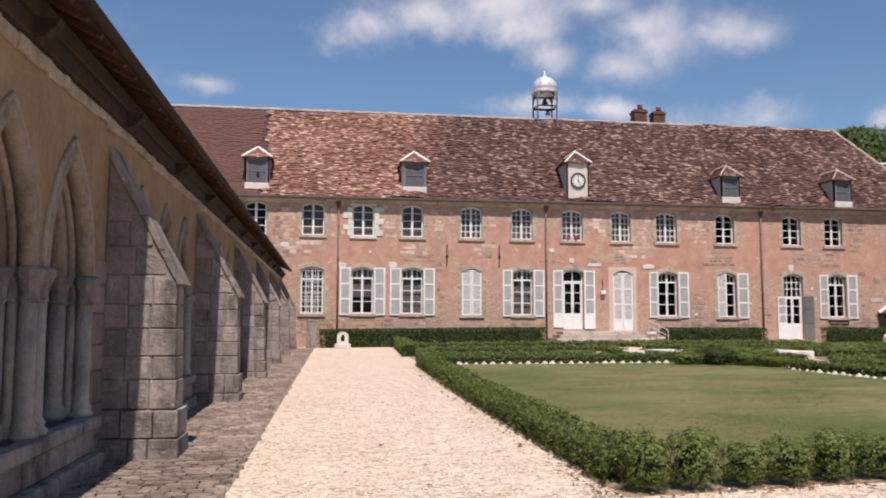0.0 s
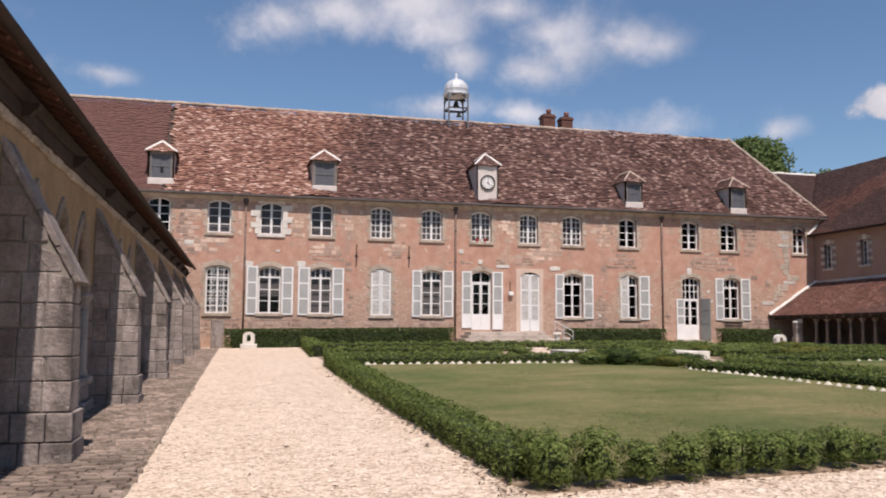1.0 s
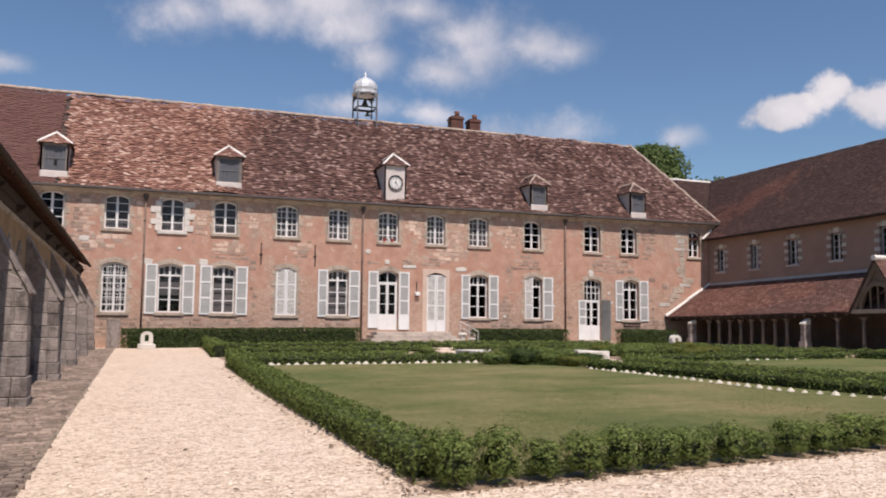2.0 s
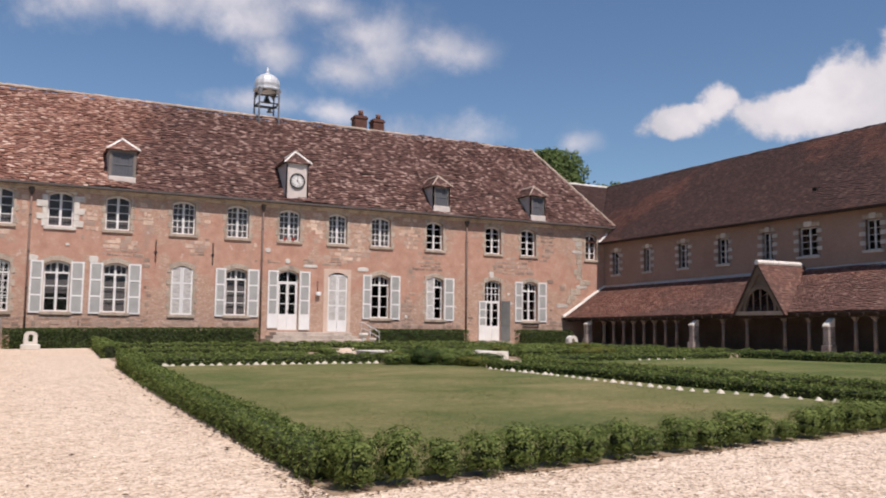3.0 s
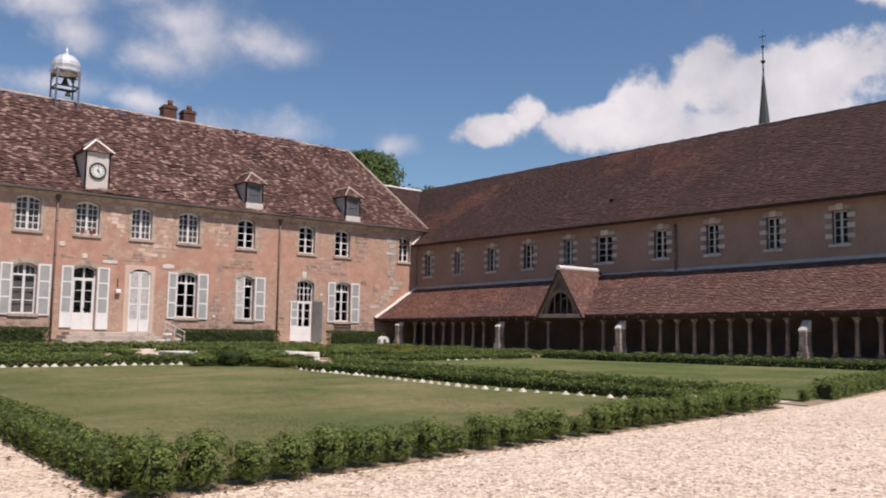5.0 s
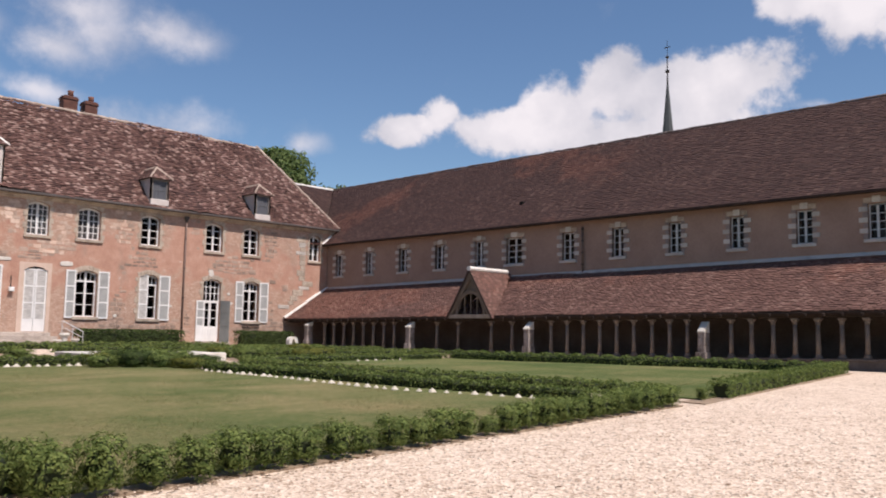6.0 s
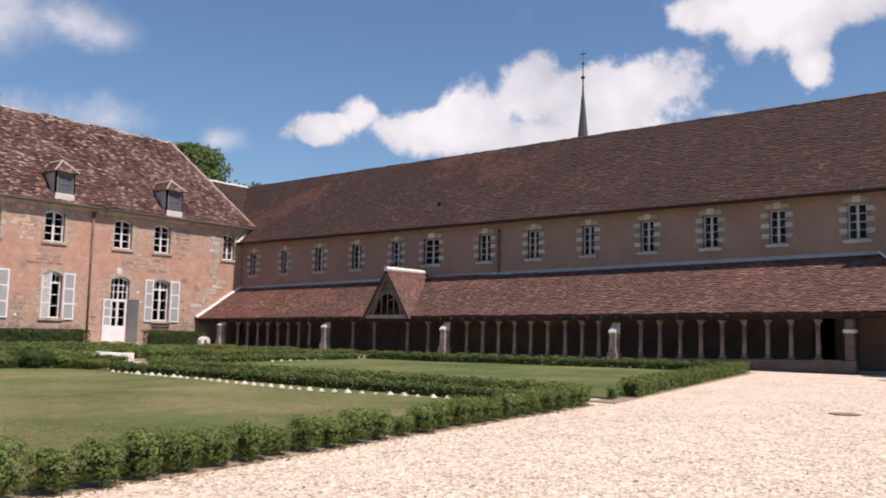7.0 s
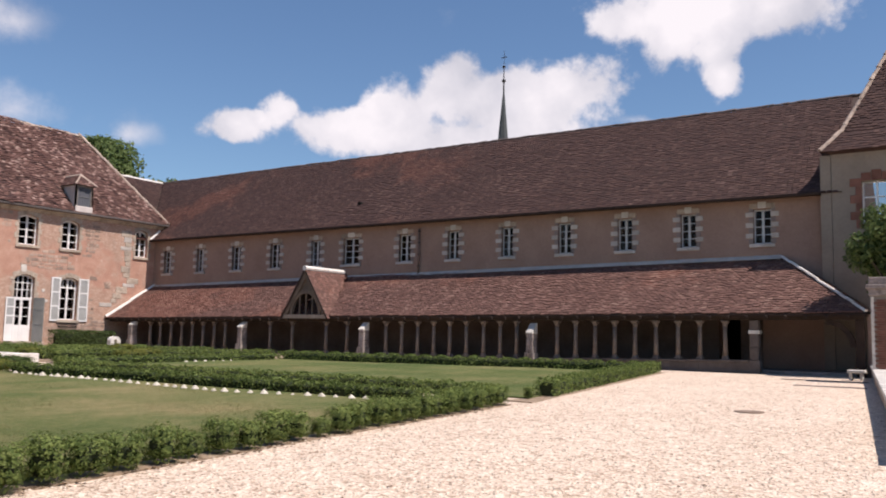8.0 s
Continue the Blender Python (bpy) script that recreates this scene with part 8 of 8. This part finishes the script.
def litter():
    """Dry leaf bits and dark stones lying on the gravel."""
    k = 260
    r = 6.0 + 22 * rng.random(k) ** 1.5
    a = np.radians(-6 + 92 * rng.random(k))
    x, y = r * np.sin(a), r * np.cos(a)
    ok = (((x > -0.9) & (x < 2.6)) | ((y < 7.5 + 0.075 * (x - 2.74)) & (x >= 2.6))) & (y > 2.1 + (x - 16.4) * 0.136)
    x, y = x[ok], y[ok]
    m = 420
    t = rng.random(m)
    ex, ey = 2.66 - 0.28 * rng.random(m) ** 2, 7.6 + 20 * t ** 1.6
    fx, fy = 2.9 + 12 * t, 7.72 + 0.077 * 12 * t - 0.3 * rng.random(m) ** 1.5
    x, y = np.concatenate([x, ex, fx]), np.concatenate([y, ey, fy])
    V, F = [], []
    for px, py in zip(x, y):
        s, t, z = 0.014 + 0.03 * rng.random() ** 2, rng.random() * 6.28, gz(px, py) + 0.012
        c, d = math.cos(t) * s, math.sin(t) * s
        n0 = len(V)
        V += [(px - c, py - d, z), (px + d * 0.5, py - c * 0.5, z + s * 0.5), (px + c, py + d, z + s * 0.15), (px - d * 0.5, py + c * 0.5, z + s * 0.35)]
        F += [(n0, n0 + 1, n0 + 2), (n0, n0 + 2, n0 + 3)]
    me = bpy.data.meshes.new("leaf_litter")
    me.from_pydata(V, [], F)
    me.materials.append(M_LITTER)
    tagged(new("leaf_litter", me), "dry brown leaf bits on the gravel", "leaf litter", kind="stuff")


litter()


def grass(name, x0, x1, y0, y1, k, label):
    x, y = x0 + (x1 - x0) * rng.random(k), y0 + (y1 - y0) * rng.random(k) ** 1.5
    z = np.array([gz(p, q) for p, q in zip(x, y)]) + 0.03
    h = 0.006 + 0.012 * rng.random(k)
    th = rng.random(k) * 6.28
    w = 0.008
    lx, ly = rng.normal(0, 0.025, k), rng.normal(0, 0.025, k)
    P = np.stack([np.stack([x - np.cos(th) * w, y - np.sin(th) * w, z], 1), np.stack([x + np.cos(th) * w, y + np.sin(th) * w, z], 1), np.stack([x + lx, y + ly, z + h], 1)], 1)
    me = bpy.data.meshes.new(name)
    me.from_pydata(P.reshape(-1, 3).tolist(), [], (np.arange(k)[:, None] * 3 + np.array([[0, 1, 2]])).tolist())
    me.materials.append(M_GRASS)
    tagged(new(name, me), label, "grass", kind="stuff")


grass("grass", 3.3, 13.3, 8.9, 27.0, 45000, "short dry grass of the lawn")
grass("grass", 17.4, 27.0, 11.2, 24.4, 9000, "short green grass of the second lawn")


def cobbles():
    """Worn paving stones between arcade and gravel: the nearest are single pieces."""
    bm = bmesh.new()
    pts = [(-2.76, -11.5), (-1.0, -11.5), (-0.93, 46.2), (-2.76, 46.2)]
    sheet_ob = sheet("pavement", pts, 0.012, M_JOINT, "strip of worn cobbles along the arcade", "pavement", 4, 30)
    shapes = []
    for k in range(6):
        b = bmesh.new()
        box(b, -0.5, 0.5, -0.5, 0.5, -0.5, 0.5)
        for v in b.verts:
            v.co.x += random.uniform(-0.08, 0.08)
            v.co.y += random.uniform(-0.08, 0.08)
        bmesh.ops.bevel(b, geom=b.edges[:], offset=0.10, segments=1, affect="EDGES")
        shapes.append(mesh_of("cobble", b, M_COBBLE))
    far_v, far_f, count = [], [], 0
    y = 4.0
    while y < 46.0:
        d = random.uniform(0.085, 0.13)
        x = -2.68 + random.uniform(-0.03, 0.05)
        end = -1.0 + 0.0013 * y + random.uniform(-0.05, 0.02)
        while x < end:
            w = random.uniform(0.11, 0.23)
            w = max(0.07, min(w, end - x))
            z = gz(x, y) + 0.016 + random.uniform(-0.006, 0.008)
            if 8.2 < y and count < 300:
                ob = new("cobble", random.choice(shapes))
                ob.parent = sheet_ob
                ob.location = (x + w / 2, y + d / 2, z)
                ob.scale = (w - 0.018, d - 0.016, 0.05)
                ob.rotation_euler = (random.uniform(-0.03, 0.03), random.uniform(-0.03, 0.03), random.uniform(-0.05, 0.05))
                count += 1
            else:
                n0 = len(far_v)
                a, b, c, e = x + 0.009, x + w - 0.009, y + 0.008, y + d - 0.008
                i = 0.018
                far_v += [(a, c, z - 0.03), (b, c, z - 0.03), (b, e, z - 0.03), (a, e, z - 0.03), (a + i, c + i, z + 0.024), (b - i, c + i, z + 0.024), (b - i, e - i, z + 0.024), (a + i, e - i, z + 0.024)]
                far_f += [tuple(n0 + q for q in f) for f in ((4, 5, 6, 7), (0, 1, 5, 4), (1, 2, 6, 5), (2, 3, 7, 6), (3, 0, 4, 7))]
            x += w
        y += d
    me = bpy.data.meshes.new("cobbles")
    me.from_pydata(far_v, [], far_f)
    me.materials.append(M_COBBLE)
    ob = new("cobbles", me)
    ob.parent = sheet_ob
    tagged(ob, kind="stuff")


cobbles()


# ---------------------------------------------------------------- bare rubble stones of the main front, course by course
def rubble():
    keep = [(a - 0.32, b + 0.32, up_z(a)[0] - 0.2, up_z(a)[1] + 0.3) for a, b in UPPER]
    keep += [(a - 0.75, b + 0.75, z0 - 0.2, z1 + 0.3) for a, b, z0, z1 in LOWER.values()]
    keep += [(x - 0.12, x + 0.12, 0, 9) for x in (0.30, 12.36, 25.70, 6.52, 9.58)] + [(33.6, 36.5, 2, 9)]
    wall_ob = bpy.data.objects["wall_north"]
    shapes = []
    for k in range(8):
        b = bmesh.new()
        box(b, -0.5, 0.5, -0.5, 0.5, -0.5, 0.5)
        for v in b.verts:
            v.co.x += random.uniform(-0.07, 0.07)
            v.co.z += random.uniform(-0.10, 0.10)
        bmesh.ops.bevel(b, geom=b.edges[:], offset=0.06, segments=1, affect="EDGES")
        shapes.append(mesh_of("stone", b, M_RUBBLE))
    V, F, count = [], [], 0
    z = 0.95
    while z < 8.45:
        h = random.uniform(0.17, 0.27)
        x = -6.0 + random.uniform(0, 0.3)
        while x < 36.3:
            w = random.uniform(0.15, 0.58) * random.choice((0.7, 1.0, 1.0))
            zs, hs = z, h
            z = zs + 0.11 * noise.noise(Vector((x * 0.6, 1.0, zs))) + random.uniform(-0.02, 0.02)
            h = hs * random.uniform(0.72, 1.12)
            m = noise.noise(Vector((x * 0.33, 3.1, z * 0.55))) + 0.45 * noise.noise(Vector((x * 1.3, 7.7, z * 1.7)))
            want = -0.22 if 5.0 < z < 6.45 else 0.10
            want += 0.22 if x < 0.2 or z < 2.2 else 0.0
            want += 0.10 if x < 12 and z > 6.4 else 0.0
            want += 0.16 if 26 < x < 32 else 0.0
            want -= 0.10 if 19 < x < 26 else 0.0
            want -= 0.40 if x > 32.2 else 0.0
            if m + want > 0.0 and not any(a < x + w and x < b and c < z + h and z < d for a, b, c, d in keep):
                dep = random.uniform(0.004, 0.018)
                if count < 300 and 5.6 < z and -3 < x < 22:
                    ob = new("stone", random.choice(shapes))
                    ob.parent = wall_ob
                    ob.location = (x + w / 2, NY, z + h / 2)
                    ob.scale = (w - 0.02, 2 * dep, h - 0.02)
                    count += 1
                else:
                    n0, a, b, c, d, i = len(V), x + 0.01, x + w - 0.01, z + 0.01, z + h - 0.01, 0.025
                    j = [random.uniform(-0.03, 0.03) for _ in range(8)]
                    V += [(a, NY + 0.01, c), (b, NY + 0.01, c), (b, NY + 0.01, d), (a, NY + 0.01, d), (a + i + j[0], NY - dep, c + i + j[1]), (b - i + j[2], NY - dep, c + i + j[3]), (b - i + j[4], NY - dep, d - i + j[5]), (a + i + j[6], NY - dep, d - i + j[7])]
                    F += [tuple(n0 + q for q in f) for f in ((4, 5, 6, 7), (0, 1, 5, 4), (1, 2, 6, 5), (2, 3, 7, 6), (3, 0, 4, 7))]
            z, h = zs, hs
            x += w
        z += h
    me = bpy.data.meshes.new("rubble")
    me.from_pydata(V, [], F)
    me.materials.append(M_RUBBLE)
    ob = new("rubble", me)
    ob.parent = wall_ob
    tagged(ob, kind="stuff")


rubble()
